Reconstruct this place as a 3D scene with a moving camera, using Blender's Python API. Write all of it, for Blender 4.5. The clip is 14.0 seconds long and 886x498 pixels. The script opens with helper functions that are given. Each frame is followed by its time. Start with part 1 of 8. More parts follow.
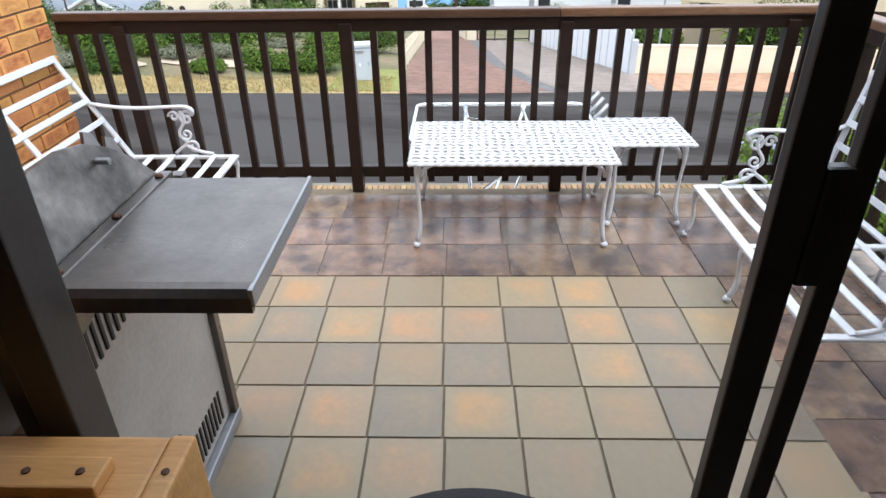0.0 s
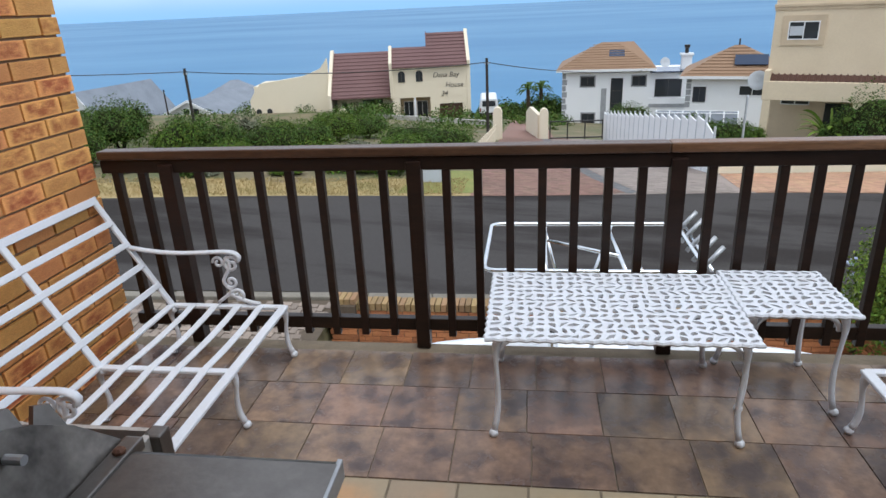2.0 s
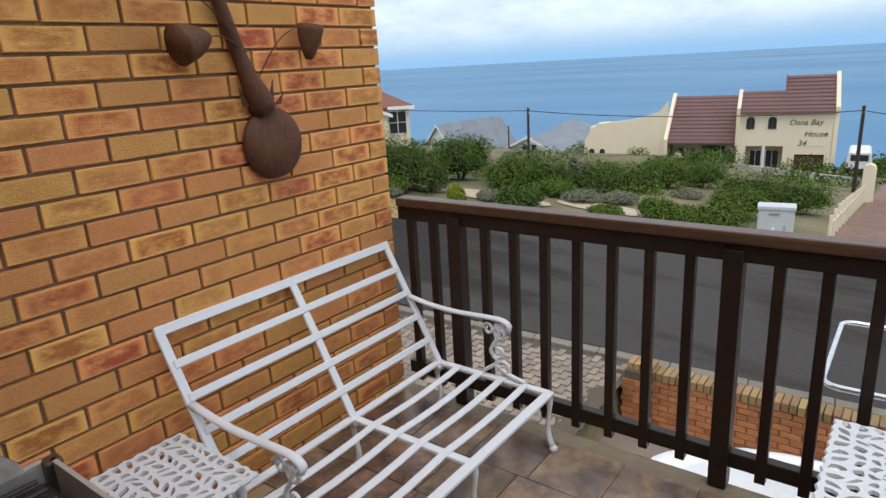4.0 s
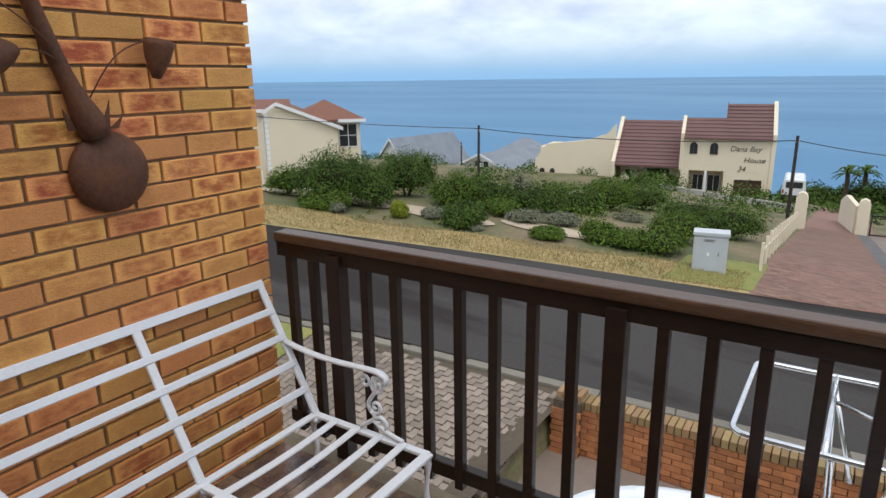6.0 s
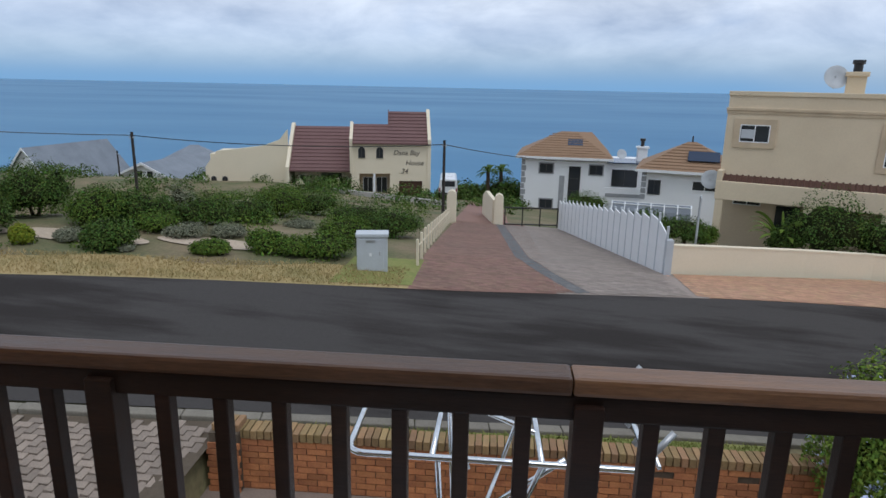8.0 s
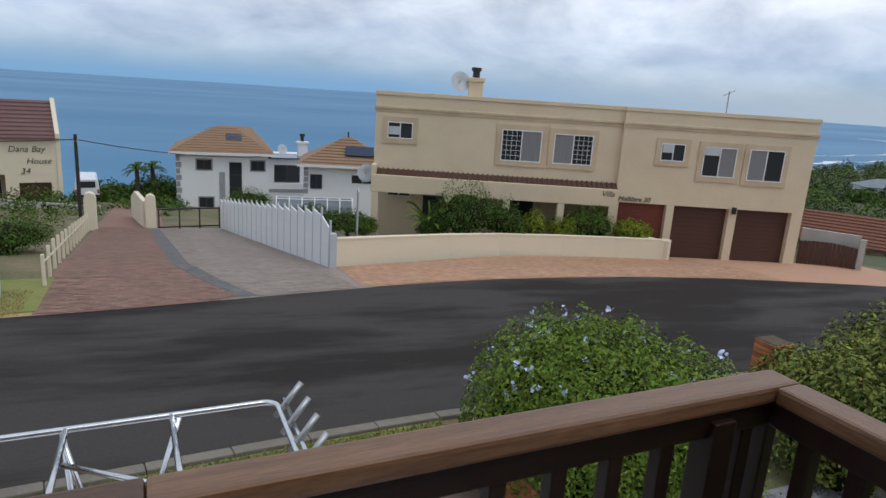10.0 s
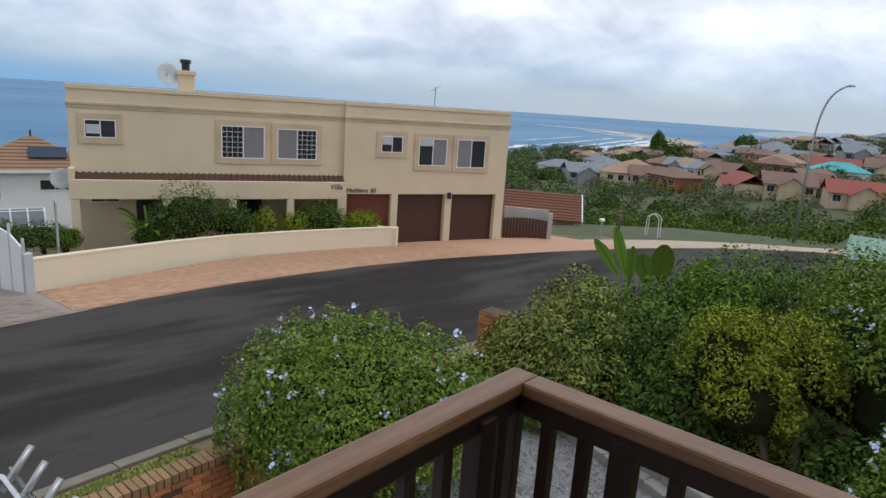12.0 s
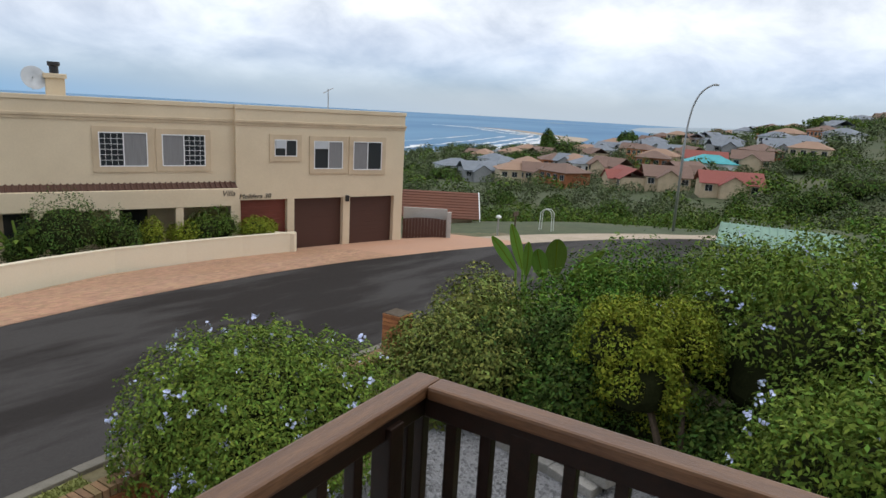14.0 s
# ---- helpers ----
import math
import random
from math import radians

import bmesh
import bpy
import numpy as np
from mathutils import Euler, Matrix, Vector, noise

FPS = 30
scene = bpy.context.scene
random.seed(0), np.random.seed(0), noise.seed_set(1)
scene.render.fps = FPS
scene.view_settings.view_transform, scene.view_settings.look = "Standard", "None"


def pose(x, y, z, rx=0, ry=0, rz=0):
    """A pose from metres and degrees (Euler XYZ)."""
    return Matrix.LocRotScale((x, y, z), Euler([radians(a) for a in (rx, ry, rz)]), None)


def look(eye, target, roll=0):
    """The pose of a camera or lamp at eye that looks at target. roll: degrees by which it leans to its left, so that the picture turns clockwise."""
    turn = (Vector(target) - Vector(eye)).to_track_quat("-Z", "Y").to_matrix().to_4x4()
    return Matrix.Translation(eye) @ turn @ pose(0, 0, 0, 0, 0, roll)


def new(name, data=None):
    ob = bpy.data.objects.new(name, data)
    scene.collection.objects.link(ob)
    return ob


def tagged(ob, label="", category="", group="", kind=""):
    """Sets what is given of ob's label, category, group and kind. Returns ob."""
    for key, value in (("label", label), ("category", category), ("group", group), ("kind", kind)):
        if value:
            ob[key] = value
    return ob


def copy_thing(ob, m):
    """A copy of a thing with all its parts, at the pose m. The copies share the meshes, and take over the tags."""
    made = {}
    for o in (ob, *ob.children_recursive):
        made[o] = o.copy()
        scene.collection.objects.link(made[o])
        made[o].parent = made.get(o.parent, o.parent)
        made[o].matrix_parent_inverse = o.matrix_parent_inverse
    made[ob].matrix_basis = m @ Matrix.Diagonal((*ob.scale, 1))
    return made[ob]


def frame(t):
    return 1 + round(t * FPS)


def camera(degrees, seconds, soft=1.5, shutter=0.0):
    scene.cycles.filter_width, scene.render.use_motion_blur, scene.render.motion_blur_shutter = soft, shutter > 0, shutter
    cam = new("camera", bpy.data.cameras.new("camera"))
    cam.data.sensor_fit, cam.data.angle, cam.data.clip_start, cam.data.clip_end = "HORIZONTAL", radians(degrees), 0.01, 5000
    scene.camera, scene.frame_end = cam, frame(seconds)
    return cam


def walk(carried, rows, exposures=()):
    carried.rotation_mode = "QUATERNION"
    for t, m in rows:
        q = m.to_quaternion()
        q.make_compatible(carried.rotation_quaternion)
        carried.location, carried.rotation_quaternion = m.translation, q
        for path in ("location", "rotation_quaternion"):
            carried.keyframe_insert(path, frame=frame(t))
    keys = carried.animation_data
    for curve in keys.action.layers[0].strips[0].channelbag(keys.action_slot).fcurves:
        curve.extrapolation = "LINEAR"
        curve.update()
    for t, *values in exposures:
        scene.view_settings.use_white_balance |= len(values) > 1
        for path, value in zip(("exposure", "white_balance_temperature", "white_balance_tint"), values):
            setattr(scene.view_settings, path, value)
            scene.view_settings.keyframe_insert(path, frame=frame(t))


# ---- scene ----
cam = camera(69.6, 14.0)
PATH = [
    (0, (0.082, -0.108, 1.557), (0.028, 1.634, 0.575), -0.9),
    (0.5, (0.059, 0.025, 1.554), (-0.009, 1.776, 0.59), -1.1),
    (1, (0.015, 0.223, 1.59), (-0.073, 2.004, 0.684), -1.4),
    (1.5, (-0.012, 0.399, 1.605), (-0.144, 2.212, 0.772), -1.8),
    (1.7, (-0.024, 0.474, 1.606), (-0.184, 2.303, 0.811), -1.8),
    (2, (0.005, 0.576, 1.618), (-0.266, 2.421, 0.897), -2.7),
    (2.5, (0.03, 0.742, 1.637), (-0.417, 2.579, 0.986), -3.5),
    (3, (0.011, 0.844, 1.621), (-0.758, 2.586, 1.008), -3.9),
    (5.3, (-0.08, 1.343, 1.654), (-1.352, 2.789, 1.114), -2.3),
    (5.5, (-0.053, 1.372, 1.653), (-1.257, 2.879, 1.123), -1.9),
    (6, (0.051, 1.466, 1.671), (-1.0, 3.086, 1.148), -0.8),
    (6.5, (0.193, 1.571, 1.662), (-0.674, 3.297, 1.145), -0.1),
    (7, (0.242, 1.72, 1.649), (-0.377, 3.55, 1.13), 0.8),
    (7.5, (0.263, 1.929, 1.636), (-0.098, 3.829, 1.127), 0.6),
    (7.7, (0.314, 1.966, 1.655), (0.036, 3.882, 1.152), 0.8),
    (9.8, (0.685, 2.44, 1.62), (1.405, 4.23, 1.15), 3.5),
    (10, (0.622, 2.43, 1.644), (1.453, 4.186, 1.17), 3.8),
    (10.5, (0.498, 2.382, 1.73), (1.573, 4.003, 1.263), 3.9),
    (11, (0.479, 2.41, 1.762), (1.773, 3.863, 1.301), 4.4),
    (11.5, (0.479, 2.428, 1.78), (1.897, 3.764, 1.326), 4.3),
    (12, (0.456, 2.422, 1.804), (1.944, 3.682, 1.358), 3.9),
    (12.5, (0.462, 2.434, 1.81), (2.019, 3.609, 1.37), 3.7),
    (13, (0.442, 2.417, 1.828), (2.056, 3.515, 1.393), 3.5),
    (13.5, (0.429, 2.396, 1.837), (2.08, 3.438, 1.408), 3.4),
    (14, (0.412, 2.385, 1.85), (2.084, 3.397, 1.424), 3.2),
]
walk(cam, [(t, look(eye, target, roll)) for t, eye, target, roll in PATH],
     exposures=[(0.0, 1.22, 6100, 10), (1.0, 1.08, 6150, 10), (2.0, 0.45, 6100, 10), (3.0, 0.32, 6250, 10), (5.5, 0.36, 6500, 10), (6.5, 0.06, 6200, 10), (7.5, -0.20, 5950, 10), (10.0, -0.24, 6150, 10), (12.0, -0.08, 6350, 10), (14.0, -0.02, 6450, 10)])


# ---- world and light ----
SKY_STRENGTH, SUN_STRENGTH = 0.105, 1.2
world = bpy.data.worlds.new("world")
scene.world = world
world.use_nodes = True
wn, wl = world.node_tree.nodes, world.node_tree.links
wn.clear()


def wnode(kind, **values):
    n = wn.new(kind)
    for k, v in values.items():
        n.inputs[k].default_value = v
    return n


sky = wn.new("ShaderNodeTexSky")
sky.sky_type, sky.sun_disc = "NISHITA", False
sky.sun_elevation, sky.sun_rotation = radians(62), radians(145)
sky.air_density, sky.dust_density, sky.ozone_density = 1.0, 0.1, 3.0
coord = wn.new("ShaderNodeTexCoord")
sep = wn.new("ShaderNodeSeparateXYZ")
wl.new(coord.outputs["Generated"], sep.inputs[0])
height = wn.new("ShaderNodeMath")
height.operation = "MAXIMUM"
height.inputs[1].default_value = 0.0
wl.new(sep.outputs["Z"], height.inputs[0])
lift = wn.new("ShaderNodeMath")
lift.operation = "ADD"
lift.inputs[1].default_value = 0.42
wl.new(height.outputs[0], lift.inputs[0])
flat = wn.new("ShaderNodeVectorMath")
flat.operation = "DIVIDE"
both = wn.new("ShaderNodeCombineXYZ")
for axis in "XYZ":
    wl.new(lift.outputs[0], both.inputs[axis])
wl.new(coord.outputs["Generated"], flat.inputs[0])
wl.new(both.outputs[0], flat.inputs[1])
cloud = wnode("ShaderNodeTexNoise", Scale=1.5, Detail=7.0, Roughness=0.5, Distortion=0.2)
wl.new(flat.outputs[0], cloud.inputs["Vector"])
shade = wnode("ShaderNodeTexNoise", Scale=3.4, Detail=8.0, Roughness=0.56, Distortion=0.25)
wl.new(flat.outputs[0], shade.inputs["Vector"])
cover = wn.new("ShaderNodeValToRGB")
cover.color_ramp.elements[0].position, cover.color_ramp.elements[1].position = 0.12, 0.44
wl.new(cloud.outputs["Fac"], cover.inputs[0])
tone = wn.new("ShaderNodeValToRGB")
tone.color_ramp.elements[0].position, tone.color_ramp.elements[1].position = 0.30, 0.70
tone.color_ramp.elements[0].color, tone.color_ramp.elements[1].color = (4.9, 5.4, 6.2, 1), (9.6, 9.9, 10.2, 1)
wl.new(shade.outputs["Fac"], tone.inputs[0])
low = wn.new("ShaderNodeValToRGB")
low.color_ramp.elements[0].position, low.color_ramp.elements[1].position = 0.0, 0.14
low.color_ramp.elements[0].color, low.color_ramp.elements[1].color = (0.18, 0.18, 0.18, 1), (0.97, 0.97, 0.97, 1)
wl.new(height.outputs[0], low.inputs[0])
amount = wn.new("ShaderNodeMath")
amount.operation = "MULTIPLY"
wl.new(cover.outputs[0], amount.inputs[0])
wl.new(low.outputs[0], amount.inputs[1])
skymix = wn.new("ShaderNodeMix")
skymix.data_type = "RGBA"
wl.new(amount.outputs[0], skymix.inputs["Factor"])
cool = wn.new("ShaderNodeMix")
cool.data_type, cool.blend_type = "RGBA", "MULTIPLY"
cool.inputs["Factor"].default_value = 1.0
cool.inputs["B"].default_value = (0.60, 0.72, 1.02, 1)
wl.new(sky.outputs[0], cool.inputs["A"])
wl.new(cool.outputs["Result"], skymix.inputs["A"])
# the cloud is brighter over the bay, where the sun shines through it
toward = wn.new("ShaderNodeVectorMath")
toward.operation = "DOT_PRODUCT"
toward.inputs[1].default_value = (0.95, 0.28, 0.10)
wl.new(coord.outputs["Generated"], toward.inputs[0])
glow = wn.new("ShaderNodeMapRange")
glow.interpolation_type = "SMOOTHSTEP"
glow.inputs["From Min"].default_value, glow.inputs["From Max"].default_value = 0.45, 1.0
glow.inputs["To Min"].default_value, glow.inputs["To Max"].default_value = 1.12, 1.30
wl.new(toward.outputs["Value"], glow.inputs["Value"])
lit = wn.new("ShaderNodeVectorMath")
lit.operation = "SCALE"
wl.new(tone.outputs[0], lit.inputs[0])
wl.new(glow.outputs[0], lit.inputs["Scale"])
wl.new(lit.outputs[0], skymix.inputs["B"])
# the lowest degrees of the sky: blue sea air straight out, pale over the bay
air = wn.new("ShaderNodeValToRGB")
air.color_ramp.elements[0].position, air.color_ramp.elements[1].position = 0.58, 0.97
air.color_ramp.elements[0].color, air.color_ramp.elements[1].color = (2.5, 4.5, 6.9, 1), (5.0, 5.8, 6.6, 1)
wl.new(toward.outputs["Value"], air.inputs[0])
band = wn.new("ShaderNodeMapRange")
band.interpolation_type = "SMOOTHSTEP"
band.inputs["From Min"].default_value, band.inputs["From Max"].default_value = -0.004, 0.055
band.inputs["To Min"].default_value, band.inputs["To Max"].default_value = 1.0, 0.0
wl.new(sep.outputs["Z"], band.inputs["Value"])
airmix = wn.new("ShaderNodeMix")
airmix.data_type = "RGBA"
wl.new(band.outputs[0], airmix.inputs["Factor"])
wl.new(skymix.outputs["Result"], airmix.inputs["A"])
wl.new(air.outputs[0], airmix.inputs["B"])
background = wnode("ShaderNodeBackground", Strength=SKY_STRENGTH)
wl.new(airmix.outputs["Result"], background.inputs["Color"])
world_out = wn.new("ShaderNodeOutputWorld")
wl.new(background.outputs[0], world_out.inputs[0])

sun_data = bpy.data.lights.new("sun", "SUN")
sun_data.energy, sun_data.angle, sun_data.color = SUN_STRENGTH, radians(28), (1.0, 0.96, 0.90)
sun = new("sun", sun_data)
sun.matrix_world = look((12, -17, 45), (0, 0, 0))


# ---- materials ----
def material(name, base, rough=0.6, metal=0.0, vary=0.18, scale=6.0, fine=60.0, bump=0.15, tint=None, amount=0.5,
             spot=0.5, object_random=0.0, island_random=0.0, coords="Object", coat=0.0, stretch=(1, 1, 1), rough_vary=0.12, spec=0.5, edge=(0.13, 0.20), heart=None):
    """Two scales of noise over a base colour: broad patches of tint and fine grain, with bump and uneven gloss."""
    m = bpy.data.materials.new(name)
    m.use_nodes = True
    nt = m.node_tree
    b = nt.nodes["Principled BSDF"]
    tc = nt.nodes.new("ShaderNodeTexCoord")
    mp = nt.nodes.new("ShaderNodeMapping")
    mp.inputs["Scale"].default_value = stretch
    if object_random:
        own = nt.nodes.new("ShaderNodeObjectInfo")
        far_off = nt.nodes.new("ShaderNodeMath")
        far_off.operation = "MULTIPLY"
        far_off.inputs[1].default_value = 53.0
        nt.links.new(own.outputs["Random"], far_off.inputs[0])
        move = nt.nodes.new("ShaderNodeVectorMath")
        nt.links.new(tc.outputs[coords], move.inputs[0])
        nt.links.new(far_off.outputs[0], move.inputs[1])
        nt.links.new(move.outputs[0], mp.inputs[0])
    else:
        nt.links.new(tc.outputs[coords], mp.inputs[0])

    def noisy(s, detail):
        n = nt.nodes.new("ShaderNodeTexNoise")
        n.inputs["Scale"].default_value, n.inputs["Detail"].default_value, n.inputs["Roughness"].default_value = s, detail, 0.6
        nt.links.new(mp.outputs[0], n.inputs["Vector"])
        return n.outputs["Fac"]

    broad, grain = noisy(scale, 5), noisy(fine, 4)
    other = tint or tuple(c * 0.6 for c in base)
    ramp = nt.nodes.new("ShaderNodeValToRGB")
    ramp.color_ramp.elements[0].position, ramp.color_ramp.elements[1].position = spot - edge[0], spot + edge[1]
    nt.links.new(broad, ramp.inputs[0])
    fac = nt.nodes.new("ShaderNodeMath")
    fac.operation = "MULTIPLY"
    fac.inputs[1].default_value = amount
    nt.links.new(ramp.outputs[0], fac.inputs[0])
    if heart:
        # a fired flush in the middle of each piece, stronger on some than on others
        apart = nt.nodes.new("ShaderNodeSeparateXYZ")
        nt.links.new(tc.outputs["Object"], apart.inputs[0])
        reach = []
        for axis, half in zip(heart[0], heart[1:3]):
            size = nt.nodes.new("ShaderNodeMath")
            size.operation = "ABSOLUTE"
            nt.links.new(apart.outputs[axis], size.inputs[0])
            near = nt.nodes.new("ShaderNodeMapRange")
            near.interpolation_type = "SMOOTHSTEP"
            near.inputs["From Min"].default_value, near.inputs["From Max"].default_value = half * heart[3], half
            near.inputs["To Min"].default_value, near.inputs["To Max"].default_value = 1.0, 0.0
            nt.links.new(size.outputs[0], near.inputs["Value"])
            reach.append(near.outputs[0])
        pieces = nt.nodes.new("ShaderNodeObjectInfo")
        luck = nt.nodes.new("ShaderNodeMapRange")
        luck.inputs["From Min"].default_value, luck.inputs["From Max"].default_value = 0.15, 0.9
        luck.inputs["To Min"].default_value, luck.inputs["To Max"].default_value = 0.12, 1.15
        nt.links.new(pieces.outputs["Random"], luck.inputs["Value"])
        last = fac.inputs[0].links[0].from_socket
        for more in (*reach, luck.outputs[0]):
            times = nt.nodes.new("ShaderNodeMath")
            times.operation = "MULTIPLY"
            nt.links.new(last, times.inputs[0])
            nt.links.new(more, times.inputs[1])
            last = times.outputs[0]
        nt.links.new(last, fac.inputs[0])
    mix = nt.nodes.new("ShaderNodeMix")
    mix.data_type = "RGBA"
    mix.inputs["A"].default_value, mix.inputs["B"].default_value = (*base, 1), (*other, 1)
    nt.links.new(fac.outputs[0], mix.inputs["Factor"])
    hsv = nt.nodes.new("ShaderNodeHueSaturation")
    nt.links.new(mix.outputs["Result"], hsv.inputs["Color"])
    value = nt.nodes.new("ShaderNodeMapRange")
    value.inputs["To Min"].default_value, value.inputs["To Max"].default_value = 1 - vary, 1 + vary
    value.inputs["From Min"].default_value, value.inputs["From Max"].default_value = 0.25, 0.75
    nt.links.new(grain, value.inputs["Value"])
    out = value.outputs[0]
    for spread, kind, socket in ((object_random, "ShaderNodeObjectInfo", "Random"), (island_random, "ShaderNodeNewGeometry", "Random Per Island")):
        if spread:
            info = nt.nodes.new(kind)
            r = nt.nodes.new("ShaderNodeMapRange")
            r.inputs["To Min"].default_value, r.inputs["To Max"].default_value = 1 - spread, 1 + spread
            nt.links.new(info.outputs[socket], r.inputs["Value"])
            mul = nt.nodes.new("ShaderNodeMath")
            mul.operation = "MULTIPLY"
            nt.links.new(out, mul.inputs[0])
            nt.links.new(r.outputs[0], mul.inputs[1])
            out = mul.outputs[0]
            h = nt.nodes.new("ShaderNodeMapRange")
            h.inputs["To Min"].default_value, h.inputs["To Max"].default_value = 0.5 - spread * 0.06, 0.5 + spread * 0.06
            wide = nt.nodes.new("ShaderNodeMath")
            wide.operation = "FRACT"
            seven = nt.nodes.new("ShaderNodeMath")
            seven.operation = "MULTIPLY"
            seven.inputs[1].default_value = 7.31
            nt.links.new(info.outputs[socket], seven.inputs[0])
            nt.links.new(seven.outputs[0], wide.inputs[0])
            nt.links.new(wide.outputs[0], h.inputs["Value"])
            nt.links.new(h.outputs[0], hsv.inputs["Hue"])
    nt.links.new(out, hsv.inputs["Value"])
    nt.links.new(hsv.outputs[0], b.inputs["Base Color"])
    b.inputs["Metallic"].default_value = metal
    b.inputs["Coat Weight"].default_value = coat
    b.inputs["Specular IOR Level"].default_value = spec
    rr = nt.nodes.new("ShaderNodeMapRange")
    rr.inputs["To Min"].default_value, rr.inputs["To Max"].default_value = max(rough - rough_vary, 0.03), min(rough + rough_vary, 1)
    nt.links.new(broad, rr.inputs["Value"])
    nt.links.new(rr.outputs[0], b.inputs["Roughness"])
    if bump:
        bp = nt.nodes.new("ShaderNodeBump")
        bp.inputs["Strength"].default_value, bp.inputs["Distance"].default_value = bump, 0.01
        nt.links.new(grain, bp.inputs["Height"])
        nt.links.new(bp.outputs[0], b.inputs["Normal"])
    return m


def glass_material(name, tint, rough=0.03, transparent=0.0):
    m = bpy.data.materials.new(name)
    m.use_nodes = True
    b = m.node_tree.nodes["Principled BSDF"]
    b.inputs["Base Color"].default_value = (*tint, 1)
    b.inputs["Roughness"].default_value = rough
    b.inputs["IOR"].default_value = 1.45
    b.inputs["Transmission Weight"].default_value = transparent
    return m


M = {}
M["brick"] = material("face_brick", (0.74, 0.36, 0.112), 0.85, vary=0.14, scale=14, fine=90, bump=0.5, tint=(0.36, 0.105, 0.035), amount=1.0, spot=0.40, object_random=0.22, stretch=(1, 1, 2.2), heart=("XZ", 0.108, 0.036, 0.62))
M["brick_far"] = material("garden_brick", (0.42, 0.17, 0.065), 0.9, vary=0.2, scale=3, fine=40, bump=0.4, tint=(0.24, 0.08, 0.04), amount=0.7, object_random=0.25, island_random=0.25)
M["coping"] = material("coping_brick", (0.27, 0.165, 0.075), 0.9, vary=0.2, scale=8, fine=50, bump=0.4, tint=(0.2, 0.15, 0.08), object_random=0.25)
M["mortar"] = material("mortar", (0.25, 0.175, 0.11), 0.95, vary=0.2, scale=12, fine=120, bump=0.4)
M["mortar_dark"] = material("garden_mortar", (0.10, 0.075, 0.05), 0.95, vary=0.2, scale=12, fine=120, bump=0.4)
M["tile"] = material("beige_tile", (0.325, 0.258, 0.168), 0.42, vary=0.05, scale=5.0, fine=40, bump=0.04, tint=(0.50, 0.275, 0.125), amount=0.75, spot=0.46, object_random=0.13, rough_vary=0.08, heart=("XY", 0.125, 0.125, 0.35))
M["tile_grey"] = material("grey_beige_tile", (0.255, 0.218, 0.160), 0.42, vary=0.05, scale=5.0, fine=40, bump=0.04, tint=(0.42, 0.26, 0.145), amount=0.7, spot=0.48, object_random=0.13, rough_vary=0.08, heart=("XY", 0.125, 0.125, 0.35))
M["slate"] = material("slate_tile", (0.245, 0.162, 0.110), 0.26, vary=0.26, scale=6.5, fine=24, bump=0.14, tint=(0.078, 0.058, 0.056), amount=0.95, spot=0.50, object_random=0.24, rough_vary=0.12, edge=(0.10, 0.14))
M["grout"] = material("tile_grout", (0.20, 0.16, 0.11), 0.9, vary=0.15, scale=10, fine=90, bump=0.2)
M["rail_wood"] = material("dark_rail_wood", (0.016, 0.009, 0.006), 0.40, vary=0.3, scale=3, fine=26, bump=0.12, tint=(0.036, 0.017, 0.010), amount=0.6, stretch=(1, 9, 9), object_random=0.15, spec=0.3)
# darker copy of the cap timber, coloured as if no sky sheen fell there
M["cap_dark"] = material("sheenless_cap", (0.062, 0.032, 0.018), 0.36, vary=0.3, scale=2.5, fine=22, bump=0.14, tint=(0.125, 0.066, 0.036), amount=0.6, stretch=(1, 14, 9), rough_vary=0.15, spec=0.35)
# lighter copy: the sky's sheen is put into the worn timber's colour
M["cap_wood"] = material("worn_sheen_cap", (0.125, 0.060, 0.028), 0.36, vary=0.3, scale=2.5, fine=22, bump=0.14, tint=(0.24, 0.130, 0.066), amount=0.7, stretch=(1, 14, 9), rough_vary=0.15)
M["white_iron"] = material("white_enamel", (0.66, 0.69, 0.74), 0.38, vary=0.04, scale=14, fine=80, bump=0.08, tint=(0.66, 0.66, 0.66), amount=0.4)
M["steel"] = material("weathered_steel", (0.19, 0.175, 0.16), 0.30, metal=0.85, vary=0.12, scale=5, fine=45, bump=0.06, tint=(0.10, 0.09, 0.085), amount=0.6, stretch=(1, 1, 1), rough_vary=0.14)
M["braai_panel"] = material("galvanised_panel", (0.50, 0.47, 0.43), 0.5, metal=0.35, vary=0.1, scale=7, fine=60, bump=0.05, tint=(0.40, 0.36, 0.32), amount=0.5)
M["soot"] = material("sooty_steel", (0.26, 0.235, 0.21), 0.42, metal=0.6, vary=0.2, scale=5.5, fine=40, bump=0.08, tint=(0.018, 0.016, 0.015), amount=0.95, spot=0.48)
M["black"] = material("black_paint", (0.018, 0.017, 0.016), 0.4, vary=0.2, scale=8, fine=60, bump=0.05, tint=(0.035, 0.03, 0.028))
M["aluminium_dark"] = material("bronze_aluminium", (0.046, 0.040, 0.037), 0.34, metal=0.3, vary=0.15, scale=6, fine=90, bump=0.03)
M["pine"] = material("pine_plank", (0.62, 0.33, 0.11), 0.45, vary=0.14, scale=3, fine=18, bump=0.08, tint=(0.50, 0.22, 0.06), amount=0.6, stretch=(1, 9, 9))
M["glass"] = glass_material("clear_glass", (1, 1, 1), 0.02, 1.0)
M["pane"] = glass_material("window_glass", (0.030, 0.034, 0.04), 0.06)
